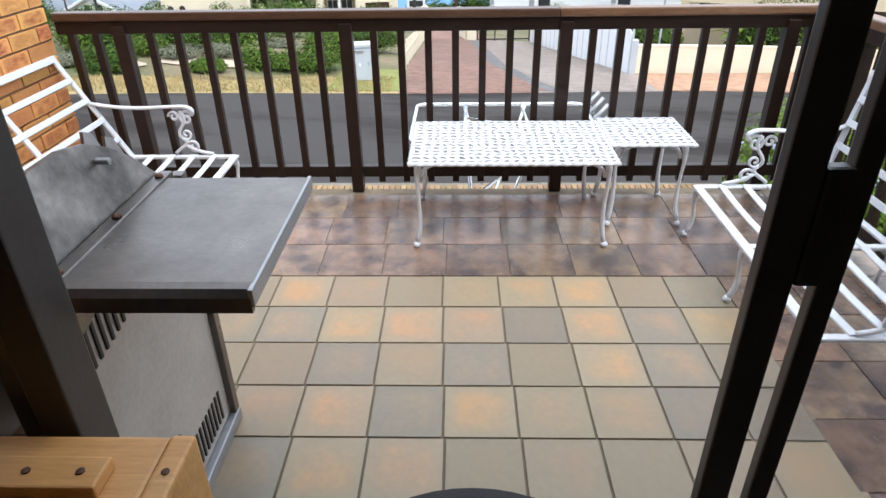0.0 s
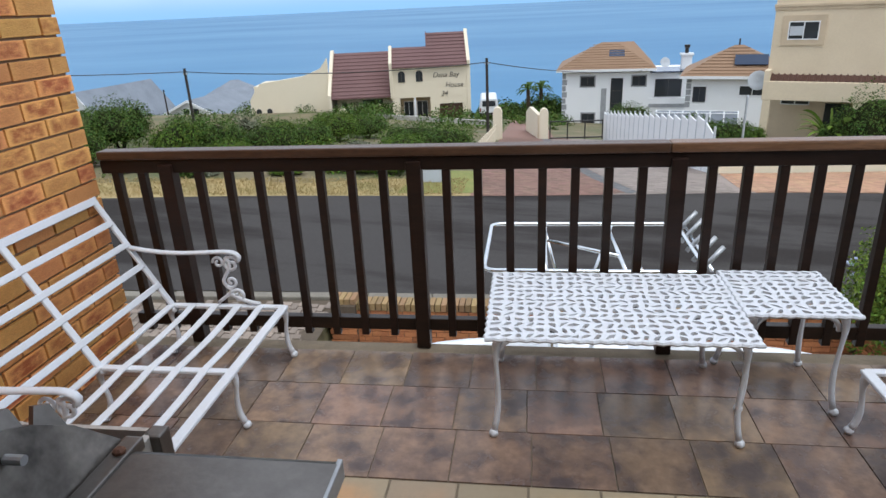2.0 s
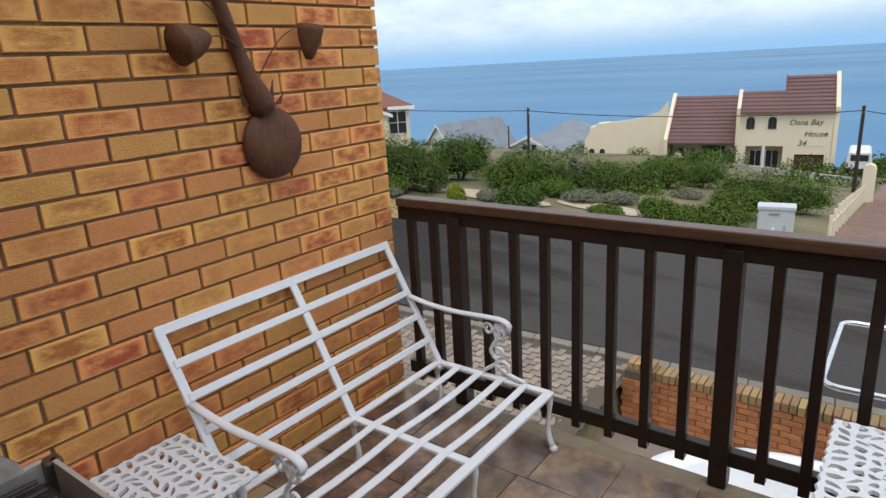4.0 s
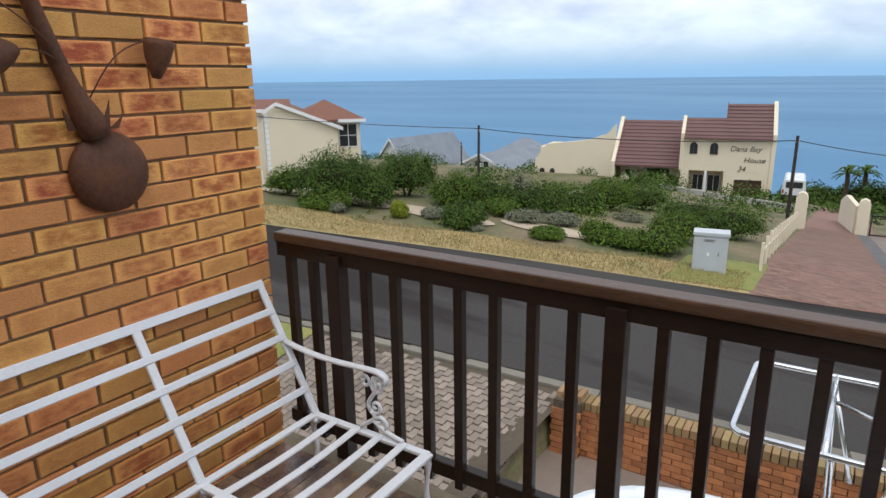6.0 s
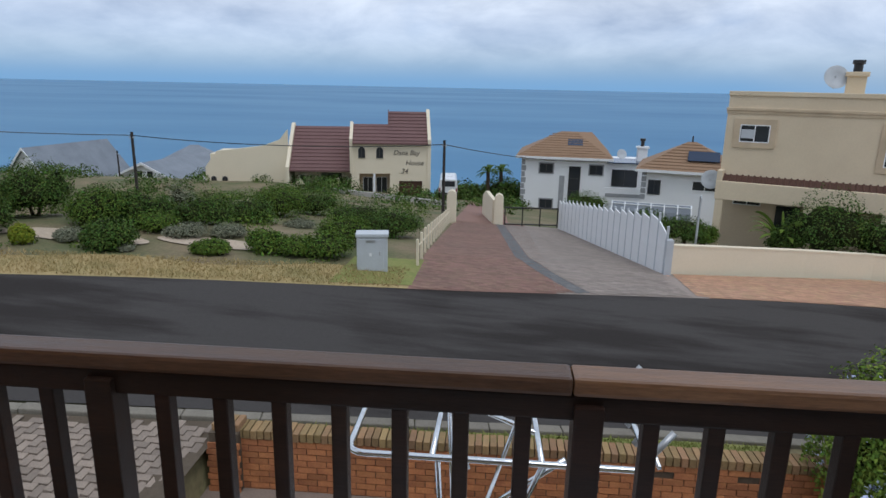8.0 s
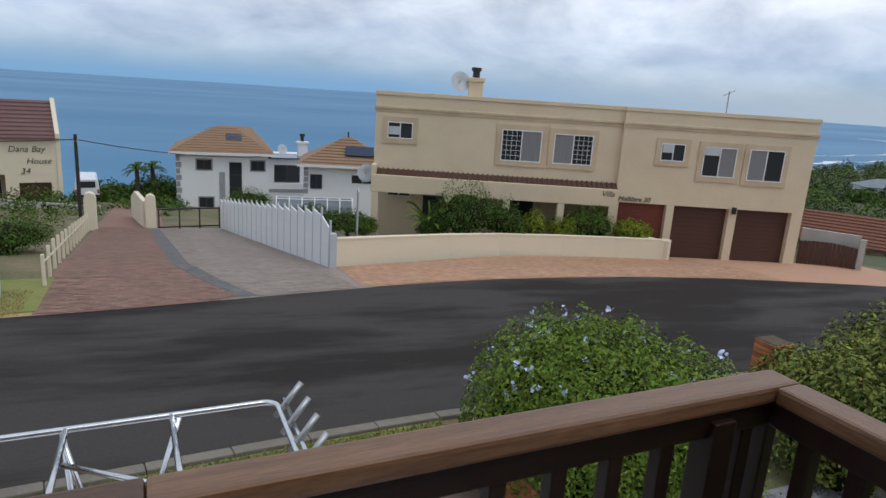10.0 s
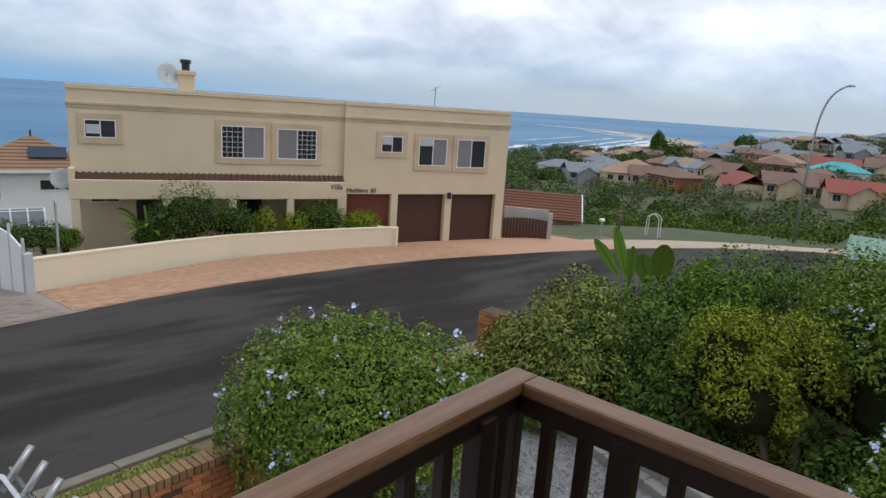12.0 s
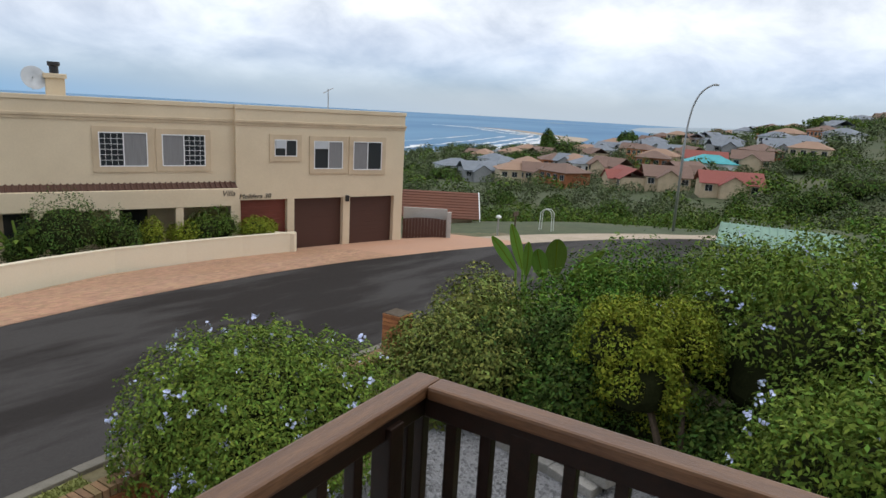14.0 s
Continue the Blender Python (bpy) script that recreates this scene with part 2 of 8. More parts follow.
M["asphalt"] = material("asphalt", (0.052, 0.047, 0.044), 0.9, vary=0.22, scale=0.34, fine=45, bump=0.3, tint=(0.021, 0.017, 0.015), amount=0.9, spot=0.50, stretch=(0.4, 1.5, 1), coords="Object", edge=(0.05, 0.06), spec=0.2)
M["kerb"] = material("kerb_concrete", (0.20, 0.18, 0.145), 0.9, vary=0.2, scale=3, fine=50, bump=0.3, object_random=0.1)
M["paver"] = material("grey_brown_paver", (0.25, 0.20, 0.16), 0.9, vary=0.2, scale=2, fine=50, bump=0.3, tint=(0.17, 0.14, 0.115), object_random=0.2, island_random=0.22)
M["paver_red"] = material("red_paver", (0.235, 0.135, 0.10), 0.9, vary=0.18, scale=0.6, fine=30, bump=0.2, tint=(0.19, 0.125, 0.10), island_random=0.22)
M["paver_grey"] = material("grey_paver", (0.29, 0.24, 0.205), 0.9, vary=0.15, scale=0.6, fine=30, bump=0.2, tint=(0.23, 0.2, 0.18), island_random=0.16)
M["paver_edge"] = material("blue_grey_paver", (0.16, 0.16, 0.16), 0.9, vary=0.2, scale=2, fine=30, bump=0.2, island_random=0.15)
M["paver_orange"] = material("orange_paver", (0.48, 0.28, 0.17), 0.9, vary=0.15, scale=0.5, fine=30, bump=0.2, tint=(0.42, 0.27, 0.19), island_random=0.18)
M["dry_grass"] = material("dry_grass", (0.37, 0.28, 0.125), 0.95, vary=0.3, scale=0.9, fine=25, bump=0.6, tint=(0.20, 0.19, 0.07), amount=0.7, spot=0.55)
M["green_grass"] = material("verge_grass", (0.17, 0.20, 0.045), 0.95, vary=0.35, scale=2, fine=40, bump=0.6, tint=(0.30, 0.25, 0.09), amount=0.6)
M["soil"] = material("scrub_soil", (0.20, 0.15, 0.085), 0.95, vary=0.3, scale=0.35, fine=10, bump=0.6, tint=(0.075, 0.095, 0.03), amount=0.95, spot=0.45)
M["scrub_ground"] = material("scrubby_slope", (0.060, 0.078, 0.030), 0.95, vary=0.35, scale=0.05, fine=1.2, bump=0.6, tint=(0.15, 0.125, 0.070), amount=0.7, spot=0.62)
M["sand"] = material("pale_sand", (0.46, 0.37, 0.28), 0.95, vary=0.2, scale=1, fine=14, bump=0.5, tint=(0.30, 0.24, 0.15))
M["gravel"] = material("grey_gravel", (0.215, 0.215, 0.222), 0.9, vary=0.4, scale=6, fine=70, bump=0.8, tint=(0.22, 0.22, 0.23), island_random=0.4)
M["block"] = material("concrete_block", (0.33, 0.315, 0.29), 0.92, vary=0.22, scale=6, fine=40, bump=0.5, tint=(0.20, 0.19, 0.165), amount=0.6, object_random=0.12)
M["sea"] = material("sea", (0.055, 0.195, 0.345), 0.5, vary=0.025, scale=0.003, fine=0.05, bump=0.0, tint=(0.034, 0.140, 0.285), amount=0.8, stretch=(0.5, 1.2, 1), spec=0.2)
M["surf"] = material("surf", (0.75, 0.78, 0.80), 0.7, vary=0.1, scale=0.05, fine=0.6, bump=0.1)
M["leaf"] = material("bush_leaf", (0.150, 0.222, 0.032), 0.7, vary=0.15, scale=1.3, fine=30, bump=0.0, tint=(0.080, 0.130, 0.020), amount=0.75, island_random=0.45, spec=0.12)
M["leaf_pale"] = material("pale_tipped_leaf", (0.22, 0.25, 0.062), 0.7, vary=0.15, scale=1.6, fine=30, bump=0.0, tint=(0.065, 0.10, 0.016), amount=0.85, island_random=0.6, spec=0.12)
M["leaf_deep"] = material("deep_green_leaf", (0.110, 0.205, 0.026), 0.7, vary=0.15, scale=1.3, fine=30, bump=0.0, tint=(0.055, 0.098, 0.016), amount=0.8, island_random=0.6, spec=0.12)
M["leaf_yellow"] = material("yellow_green_leaf", (0.20, 0.235, 0.022), 0.7, vary=0.15, scale=2, fine=30, bump=0.0, tint=(0.10, 0.15, 0.015), island_random=0.4, spec=0.12)
M["leaf_dark"] = material("milkwood_leaf", (0.058, 0.098, 0.019), 0.7, vary=0.15, scale=1, fine=20, bump=0.0, tint=(0.08, 0.14, 0.025), island_random=0.55, spec=0.12)
M["leaf_mid"] = material("coastal_leaf", (0.075, 0.125, 0.018), 0.7, vary=0.15, scale=1, fine=20, bump=0.0, tint=(0.10, 0.155, 0.024), island_random=0.5, spec=0.12)
M["leaf_grey"] = material("grey_scrub_leaf", (0.19, 0.20, 0.13), 0.8, vary=0.15, scale=2, fine=20, bump=0.0, island_random=0.4)
# far foliage: the distance haze is put into this paler olive
M["leaf_far"] = material("hazed_olive_leaf", (0.105, 0.130, 0.062), 0.8, vary=0.15, scale=0.1, fine=2, bump=0.0, tint=(0.070, 0.095, 0.045), island_random=0.4, spec=0.12)
M["leaf_broad"] = material("strelitzia_leaf", (0.21, 0.35, 0.06), 0.4, vary=0.12, scale=3, fine=12, bump=0.05, object_random=0.25, stretch=(8, 1, 1))
M["petal"] = material("pale_blue_petal", (0.62, 0.68, 0.95), 0.6, vary=0.1, scale=8, fine=40, bump=0.0, tint=(0.72, 0.76, 0.95), island_random=0.15)
# near-black: the shade inside the crowns is put into this colour
M["crown_shade"] = material("painted_crown_shade", (0.022, 0.026, 0.010), 0.95, vary=0.3, scale=5, fine=30, bump=0.3, spec=0.05)
M["bark"] = material("bark", (0.10, 0.07, 0.045), 0.9, vary=0.3, scale=6, fine=40, bump=0.6)
M["cream"] = material("cream_plaster", (0.68, 0.565, 0.40), 0.85, vary=0.04, scale=0.5, fine=14, bump=0.08, tint=(0.56, 0.455, 0.315), amount=0.5)
M["cream_trim"] = material("tan_plaster_trim", (0.60, 0.475, 0.325), 0.85, vary=0.05, scale=1, fine=16, bump=0.08)
M["cream_light"] = material("pale_cream_plaster", (0.74, 0.655, 0.50), 0.85, vary=0.04, scale=0.4, fine=14, bump=0.08, tint=(0.68, 0.60, 0.45), amount=0.4)
M["white_wall"] = material("white_plaster", (0.80, 0.81, 0.82), 0.8, vary=0.04, scale=0.4, fine=14, bump=0.06, tint=(0.72, 0.73, 0.74), amount=0.4)
M["stone_grey"] = material("grey_quoin", (0.34, 0.35, 0.36), 0.9, vary=0.15, scale=3, fine=20, bump=0.2)
M["concrete_wall"] = material("grey_garden_wall", (0.45, 0.43, 0.40), 0.9, vary=0.12, scale=1, fine=18, bump=0.2)
M["roof_purple"] = material("plum_roof_tile", (0.155, 0.085, 0.080), 0.85, vary=0.15, scale=0.6, fine=14, bump=0.15, tint=(0.20, 0.12, 0.11), island_random=0.12)
M["roof_orange"] = material("terracotta_roof_tile", (0.27, 0.175, 0.105), 0.9, vary=0.15, scale=0.7, fine=14, bump=0.15, tint=(0.24, 0.15, 0.09), island_random=0.12)
M["roof_brown"] = material("brown_roof_tile", (0.20, 0.085, 0.05), 0.85, vary=0.15, scale=0.7, fine=14, bump=0.15, tint=(0.16, 0.08, 0.06), island_random=0.12)
M["roof_town"] = material("weathered_roof_tile", (0.20, 0.125, 0.095), 0.85, vary=0.15, scale=0.7, fine=14, bump=0.15, tint=(0.15, 0.10, 0.08))
M["roof_sand"] = material("faded_clay_roof_tile", (0.35, 0.22, 0.15), 0.85, vary=0.15, scale=0.7, fine=14, bump=0.15, tint=(0.29, 0.19, 0.13))
M["roof_grey"] = material("grey_roof_sheet", (0.21, 0.235, 0.27), 0.8, vary=0.1, scale=0.5, fine=10, bump=0.1)
M["roof_red"] = material("red_roof", (0.27, 0.075, 0.06), 0.8, vary=0.15, scale=0.5, fine=8, bump=0.1, tint=(0.26, 0.08, 0.06))
M["roof_teal"] = material("turquoise_roof", (0.05, 0.38, 0.42), 0.6, vary=0.1, scale=0.5, fine=8, bump=0.1)
M["roof_green"] = material("pale_green_roof_sheet", (0.20, 0.33, 0.25), 0.7, vary=0.1, scale=0.8, fine=10, bump=0.1)
M["garage"] = material("brown_garage_door", (0.070, 0.028, 0.018), 0.55, vary=0.15, scale=2, fine=20, bump=0.1, stretch=(1, 1, 6), tint=(0.085, 0.035, 0.022))
M["garage_red"] = material("red_brown_door", (0.20, 0.045, 0.026), 0.55, vary=0.12, scale=2, fine=20, bump=0.1, stretch=(1, 1, 6))
M["white_paint"] = material("white_paint", (0.78, 0.79, 0.80), 0.55, vary=0.05, scale=2, fine=30, bump=0.05, tint=(0.68, 0.69, 0.70), amount=0.4)
M["kiosk"] = material("grey_kiosk_paint", (0.50, 0.53, 0.56), 0.5, vary=0.06, scale=3, fine=40, bump=0.04, tint=(0.42, 0.44, 0.46))
M["dark_frame"] = material("dark_window_frame", (0.05, 0.045, 0.045), 0.5, vary=0.1, scale=4, fine=30, bump=0.0)
M["curtain"] = material("grey_curtain", (0.23, 0.23, 0.235), 0.9, vary=0.1, scale=4, fine=30, bump=0.0, stretch=(14, 14, 0.3))
M["chrome"] = material("polished_tube", (0.72, 0.74, 0.76), 0.2, metal=1.0, vary=0.05, scale=6, fine=30, bump=0.02, rough_vary=0.08)
M["boat"] = material("white_gelcoat", (0.80, 0.81, 0.82), 0.25, vary=0.04, scale=2, fine=30, bump=0.02, tint=(0.70, 0.74, 0.78), amount=0.5, coat=0.3)
M["rust"] = material("rusty_iron", (0.085, 0.036, 0.020), 0.7, metal=0.25, vary=0.25, scale=9, fine=60, bump=0.3, tint=(0.16, 0.065, 0.030), amount=0.7)
M["pole"] = material("tarred_pole", (0.035, 0.028, 0.024), 0.85, vary=0.2, scale=4, fine=30, bump=0.3)
M["galv"] = material("galvanised_steel", (0.42, 0.43, 0.44), 0.45, metal=0.7, vary=0.1, scale=4, fine=40, bump=0.05)
M["room"] = material("room_plaster", (0.55, 0.50, 0.43), 0.9, vary=0.05, scale=1, fine=20, bump=0.05)
M["letter"] = material("dark_lettering", (0.10, 0.085, 0.07), 0.7, vary=0.1, scale=4, fine=30, bump=0.0)
M["rubber"] = material("rubber", (0.022, 0.021, 0.022), 0.75, vary=0.2, scale=10, fine=80, bump=0.3)
M["solar"] = glass_material("solar_panel", (0.02, 0.035, 0.07), 0.12)
M["car_white"] = material("white_car_paint", (0.78, 0.79, 0.8), 0.3, vary=0.03, scale=2, fine=20, bump=0.0, coat=0.5)


# ---- mesh helpers ----
def mesh_of(name, verts, faces, mat, smooth=False):
    me = bpy.data.meshes.new(name)
    me.from_pydata([tuple(v) for v in verts], [], faces)
    me.materials.append(mat)
    if smooth:
        me.polygons.foreach_set("use_smooth", [True] * len(me.polygons))
    me.update()
    return me


def finish(name, bm, mat, smooth=False):
    me = bpy.data.meshes.new(name)
    bmesh.ops.recalc_face_normals(bm, faces=bm.faces)
    bm.to_mesh(me)
    bm.free()
    me.materials.append(mat)
    if smooth:
        me.polygons.foreach_set("use_smooth", [True] * len(me.polygons))
    return me


def thing(name, label, category, at=None, group="", kind="", data=None):
    ob = new(name, data)
    if at is not None:
        ob.matrix_world = at
    return tagged(ob, label, category, group, kind)


def part(name, bm, mat, parent, label="", smooth=False, at=None):
    ob = new(name, finish(name, bm, mat, smooth) if isinstance(bm, bmesh.types.BMesh) else bm)
    ob.parent = parent
    if at is not None:
        ob.matrix_local = at
    return tagged(ob, label)


def box(x0, x1, y0, y1, z0, z1, bevel=0.0, bm=None, m=None):
    """A block between the given limits, with its edges rounded off."""
    bm = bm or bmesh.new()
    made = bmesh.ops.create_cube(bm, size=1.0)["verts"]
    bmesh.ops.transform(bm, matrix=Matrix.LocRotScale(((x0 + x1) / 2, (y0 + y1) / 2, (z0 + z1) / 2), None, (abs(x1 - x0), abs(y1 - y0), abs(z1 - z0))), verts=made)
    if bevel:
        edges = list({e for v in made for e in v.link_edges})
        out = bmesh.ops.bevel(bm, geom=edges, offset=bevel, segments=2, profile=0.6, affect="EDGES")
        made = list({v for f in out["faces"] for v in f.verts} | {v for v in made if v.is_valid})
    if m is not None:
        bmesh.ops.transform(bm, matrix=m, verts=[v for v in made if v.is_valid])
    return bm


def tube(points, radius, bm=None, sides=8, radii=None, flat=1.0, closed=False):
    """A round bar swept along the points."""
    bm = bm or bmesh.new()
    pts = [Vector(p) for p in points]
    n = len(pts)
    rings = []
    up = None
    for i, p in enumerate(pts):
        a = pts[(i - 1) % n] if closed else pts[max(i - 1, 0)]
        b = pts[(i + 1) % n] if closed else pts[min(i + 1, n - 1)]
        d = (b - a).normalized()
        if up is None:
            up = Vector((0, 0, 1)) if abs(d.z) < 0.9 else Vector((1, 0, 0))
        side = d.cross(up)
        side = side.normalized() if side.length > 1e-4 else Vector((1, 0, 0))
        up = side.cross(d).normalized()
        r = radii[i] if radii else radius
        rings.append([bm.verts.new(p + side * r * math.cos(k * math.tau / sides) + up * r * flat * math.sin(k * math.tau / sides)) for k in range(sides)])
    for i in range(n if closed else n - 1):
        r0, r1 = rings[i], rings[(i + 1) % n]
        for k in range(sides):
            bm.faces.new((r0[k], r0[(k + 1) % sides], r1[(k + 1) % sides], r1[k]))
    if not closed:
        bm.faces.new(rings[0][::-1])
        bm.faces.new(rings[-1])
    return bm


def lathe(profile, sides=16, bm=None, m=None):
    bm = bm or bmesh.new()
    rings = []
    for r, z in profile:
        rings.append([bm.verts.new((r * math.cos(k * math.tau / sides), r * math.sin(k * math.tau / sides), z)) for k in range(sides)])
    for a, b in zip(rings, rings[1:]):
        for k in range(sides):
            bm.faces.new((a[k], a[(k + 1) % sides], b[(k + 1) % sides], b[k]))
    bm.faces.new(rings[0][::-1])
    bm.faces.new(rings[-1])
    if m is not None:
        bmesh.ops.transform(bm, matrix=m, verts=[v for r in rings for v in r])
    return bm


def prism(outline, y0, y1, bm=None, m=None):
    """An outline in x, z drawn out from y0 to y1."""
    bm = bm or bmesh.new()
    a = [bm.verts.new((x, y0, z)) for x, z in outline]
    b = [bm.verts.new((x, y1, z)) for x, z in outline]
    n = len(outline)
    bm.faces.new(a)
    bm.faces.new(b[::-1])
    for i in range(n):
        bm.faces.new((a[(i + 1) % n], a[i], b[i], b[(i + 1) % n]))
    if m is not None:
        bmesh.ops.transform(bm, matrix=m, verts=a + b)
    return bm


def bezier(p0, p1, p2, p3, n=8):
    out = []
    for i in range(n + 1):
        t = i / n
        out.append(Vector(p0) * (1 - t) ** 3 + Vector(p1) * 3 * t * (1 - t) ** 2 + Vector(p2) * 3 * t * t * (1 - t) + Vector(p3) * t ** 3)
    return out


# ---- the lie of the land ----
def smooth_step(a, b, v):
    t = min(max((v - a) / (b - a), 0), 1)
    return t * t * (3 - 2 * t)


def line(points, x):
    for (x0, y0), (x1, y1) in zip(points, points[1:]):
        if x <= x1:
            t = (x - x0) / (x1 - x0)
            return y0 + (y1 - y0) * t
    return points[-1][1]


def slope(x, y):
    """The hillside along and beyond the road: it falls to the sea side and towards the bay."""
    xx = min(max(x, -60 + 40 * smooth_step(14, 40, y)), 48)
    z = -2.75 - 0.05 * (y - 10) - 0.065 * min(xx, 0) - 0.054 * max(xx, 0)
    if y > 20:
        z -= 0.09 * (y - 20)
    if y > 62:
        z -= 0.12 * (y - 62)
    # the plot dips behind the verge
    z -= 3.3 * smooth_step(16, 25, y) * smooth_step(12, 23, -x) * (1 - smooth_step(38, 58, y))
    return z


def ground_z(x, y):
    d = math.hypot(x, y)
    b = math.degrees(math.atan2(x, y))
    near = slope(x, max(y, -40))
    # the valley and the far hill on the bay side
    if x > 0 and d > 32:
        t = smooth_step(36, 80, d) * smooth_step(46, 58, b)
        crest = line([(40, -24), (62, -20.5), (70, -15.5), (80, -6.0), (86, -1.0), (93, 7.5), (110, 12)], b)
        valley = -5 - 9.0 * smooth_step(34, 95, d) + (crest + 14) * min(max((d - 85) / 245, 0), 1) - 0.05 * max(d - 380, 0)
        valley += 1.2 * noise.noise((x * 0.02, y * 0.02, 0))
        near = near * (1 - t) + valley * t
    if y < 9.2 and d < 60:
        yard = -3.1 if x < 4.6 else slope(x, 9.2) - 0.15
        if x < -2.9:
            near = yard + (slope(x, 9.2) - yard) * smooth_step(4.0, 9.2, y)
        elif y < 8.62 or x > 4.6:
            near = yard + (slope(x, 9.2) - yard) * smooth_step(16, 26, x)
    if d > 380 and b < 75:
        near = min(near, -10 - 0.1 * (d - 300))
    return max(near, -34)

# ---- balcony ----
WALL_X, RAIL_Y, EDGE_Y, DOOR_Y = -2.07, 3.365, 3.40, 0.64
TILE, SLATE = 0.25, 0.30

floor = thing("floor", "balcony slab of grouted tiles, beige squares bordered by brown slate", "floor", kind="structure",
              data=finish("floor", box(-2.3, 2.12, 0.3, EDGE_Y, -0.22, -0.006), M["grout"]))
room_floor = thing("floor_room", "tiled floor of the room behind the sliding door", "floor", kind="structure",
                   data=finish("floor_room", box(-2.6, 2.9, -4.0, 0.3, -0.22, -0.004), M["grout"]))

# house wall on the left, running up beside the sofa
wall_left = thing("wall_left", "orange-brown face brick wall with recessed mortar joints", "wall", kind="structure",
                  data=finish("wall_left", box(WALL_X - 0.215, WALL_X - 0.010, 0.3, 3.305, -0.22, 3.4), M["mortar"]))
wall_front = thing("wall_house", "face brick house wall around the sliding door", "wall", kind="structure",
                   data=finish("wall_house", box(-2.27, -1.05, DOOR_Y - 0.12, DOOR_Y + 0.10, 0, 2.6), M["brick_far"]))
thing("wall_house_side", "face brick house wall beside the sliding door", "wall", kind="structure",
      data=finish("wall_house_side", box(1.75, 2.3, DOOR_Y - 0.12, DOOR_Y + 0.10, 0, 2.6), M["brick_far"]))
thing("wall_lintel", "plaster lintel above the sliding door", "wall", kind="structure",
      data=finish("wall_lintel", box(-2.27, 2.3, DOOR_Y - 0.12, DOOR_Y + 0.10, 2.6, 3.4), M["room"]))
for nm, b in (("wall_room_west", (-2.8, -2.6, -4.0, 0.52, 0, 2.6)), ("wall_room_east", (2.9, 3.1, -4.0, 0.52, 0, 2.6)), ("wall_room_back", (-2.8, 3.1, -4.2, -4.0, 0, 2.6)),
              ("wall_room_corner", (2.3, 2.9, 0.52, 0.74, 0, 2.6)), ("wall_room_nook", (-2.6, -2.285, 0.30, 0.50, 0, 2.6))):
    thing(nm, "plain plastered wall of the room behind the door", "wall", kind="structure", data=finish(nm, box(*b), M["room"]))
thing("ceiling", "plain ceiling of the room behind the door", "ceiling", kind="structure", data=finish("ceiling", box(-2.8, 3.1, -4.2, 0.76, 2.62, 2.75), M["room"]))
thing("house_base", "plastered storey under the balcony", "wall", kind="structure", data=finish("house_base", box(-2.28, 2.1, -4, 1.9, -3.6, -0.23), M["cream"]))

# sliding door: fixed jamb, stiles, glass
def stile(parent, name, x0, x1, y0, y1, z0=0.05, z1=2.1):
    return part(name, box(x0, x1, y0, y1, z0, z1, 0.004), M["aluminium_dark"], parent)


door = thing("door_1", "half-open sliding glass door in dark bronze aluminium frames", "door", kind="structure")
stile(door, "jamb", -1.05, -0.985, DOOR_Y - 0.06, DOOR_Y + 0.06, 0, 2.16)
stile(door, "jamb", 1.685, 1.75, DOOR_Y - 0.06, DOOR_Y + 0.06, 0, 2.16)
stile(door, "head", -0.985, 1.685, DOOR_Y - 0.06, DOOR_Y + 0.06, 2.1, 2.16)
part("track", box(-0.985, 1.685, DOOR_Y - 0.06, DOOR_Y + 0.05, 0.002, 0.022, 0.003), M["aluminium_dark"], door)
leaf_a = stile(door, "sliding_stile", 0.470, 0.520, DOOR_Y - 0.030, DOOR_Y - 0.005)
part("latch", box(0.520, 0.556, DOOR_Y - 0.032, DOOR_Y - 0.006, 1.095, 1.262, 0.006), M["black"], leaf_a, "black plastic latch plate")
stile(door, "fixed_stile", 0.578, 0.612, DOOR_Y + 0.012, DOOR_Y + 0.036)
stile(door, "bottom_rail", 0.612, 1.685, DOOR_Y + 0.008, DOOR_Y + 0.048, 0.024, 0.09)
stile(door, "far_stile", -0.985, -0.93, DOOR_Y + 0.008, DOOR_Y + 0.048)
stile(door, "near_stile", -0.565, -0.505, DOOR_Y - 0.045, DOOR_Y + 0.04)
stile(door, "near_stile", -0.635, -0.575, DOOR_Y + 0.0, DOOR_Y + 0.05)
for x0, x1, dy in ((0.612, 1.685, 0.020), (-0.93, -0.635, 0.026)):
    g = part("pane", box(x0, x1, DOOR_Y + dy, DOOR_Y + dy + 0.005, 0.09, 2.1), M["glass"], door)
    g.visible_shadow = False
for zz in (1.02, 1.12):
    part("keeper", box(-0.572, -0.566, DOOR_Y - 0.052, DOOR_Y - 0.046, zz, zz + 0.05, 0.002), M["galv"], door)

# railing of dark varnished timber
railing = thing("railing", "dark varnished timber balcony railing with square balusters", "railing", kind="structure")
POSTS = [-1.724, -0.522, 0.637, 1.80]
part("cap", box(-2.065, 0.5975, 3.348, 3.434, 0.978, 1.022, 0.010), M["cap_dark"], railing, "timber cap coloured darker, as if without sky sheen")
part("cap", box(0.598, 2.036, 3.348, 3.434, 0.978, 1.022, 0.010), M["cap_wood"], railing, "worn brown timber cap with sky sheen in its colour")
part("under_rail", box(-2.065, 2.00, 3.362, 3.425, 0.912, 0.977, 0.006), M["rail_wood"], railing)
part("bottom_rail", box(-2.065, 2.00, 3.372, 3.418, 0.085, 0.15, 0.005), M["rail_wood"], railing)
cap2 = part("cap", box(-2.9, -0.0, -0.043, 0.043, 0.978, 1.022, 0.010), M["cap_wood"], railing, "worn brown timber cap with sky sheen in its colour", at=pose(1.993, 3.347, 0, 0, 0, 90))
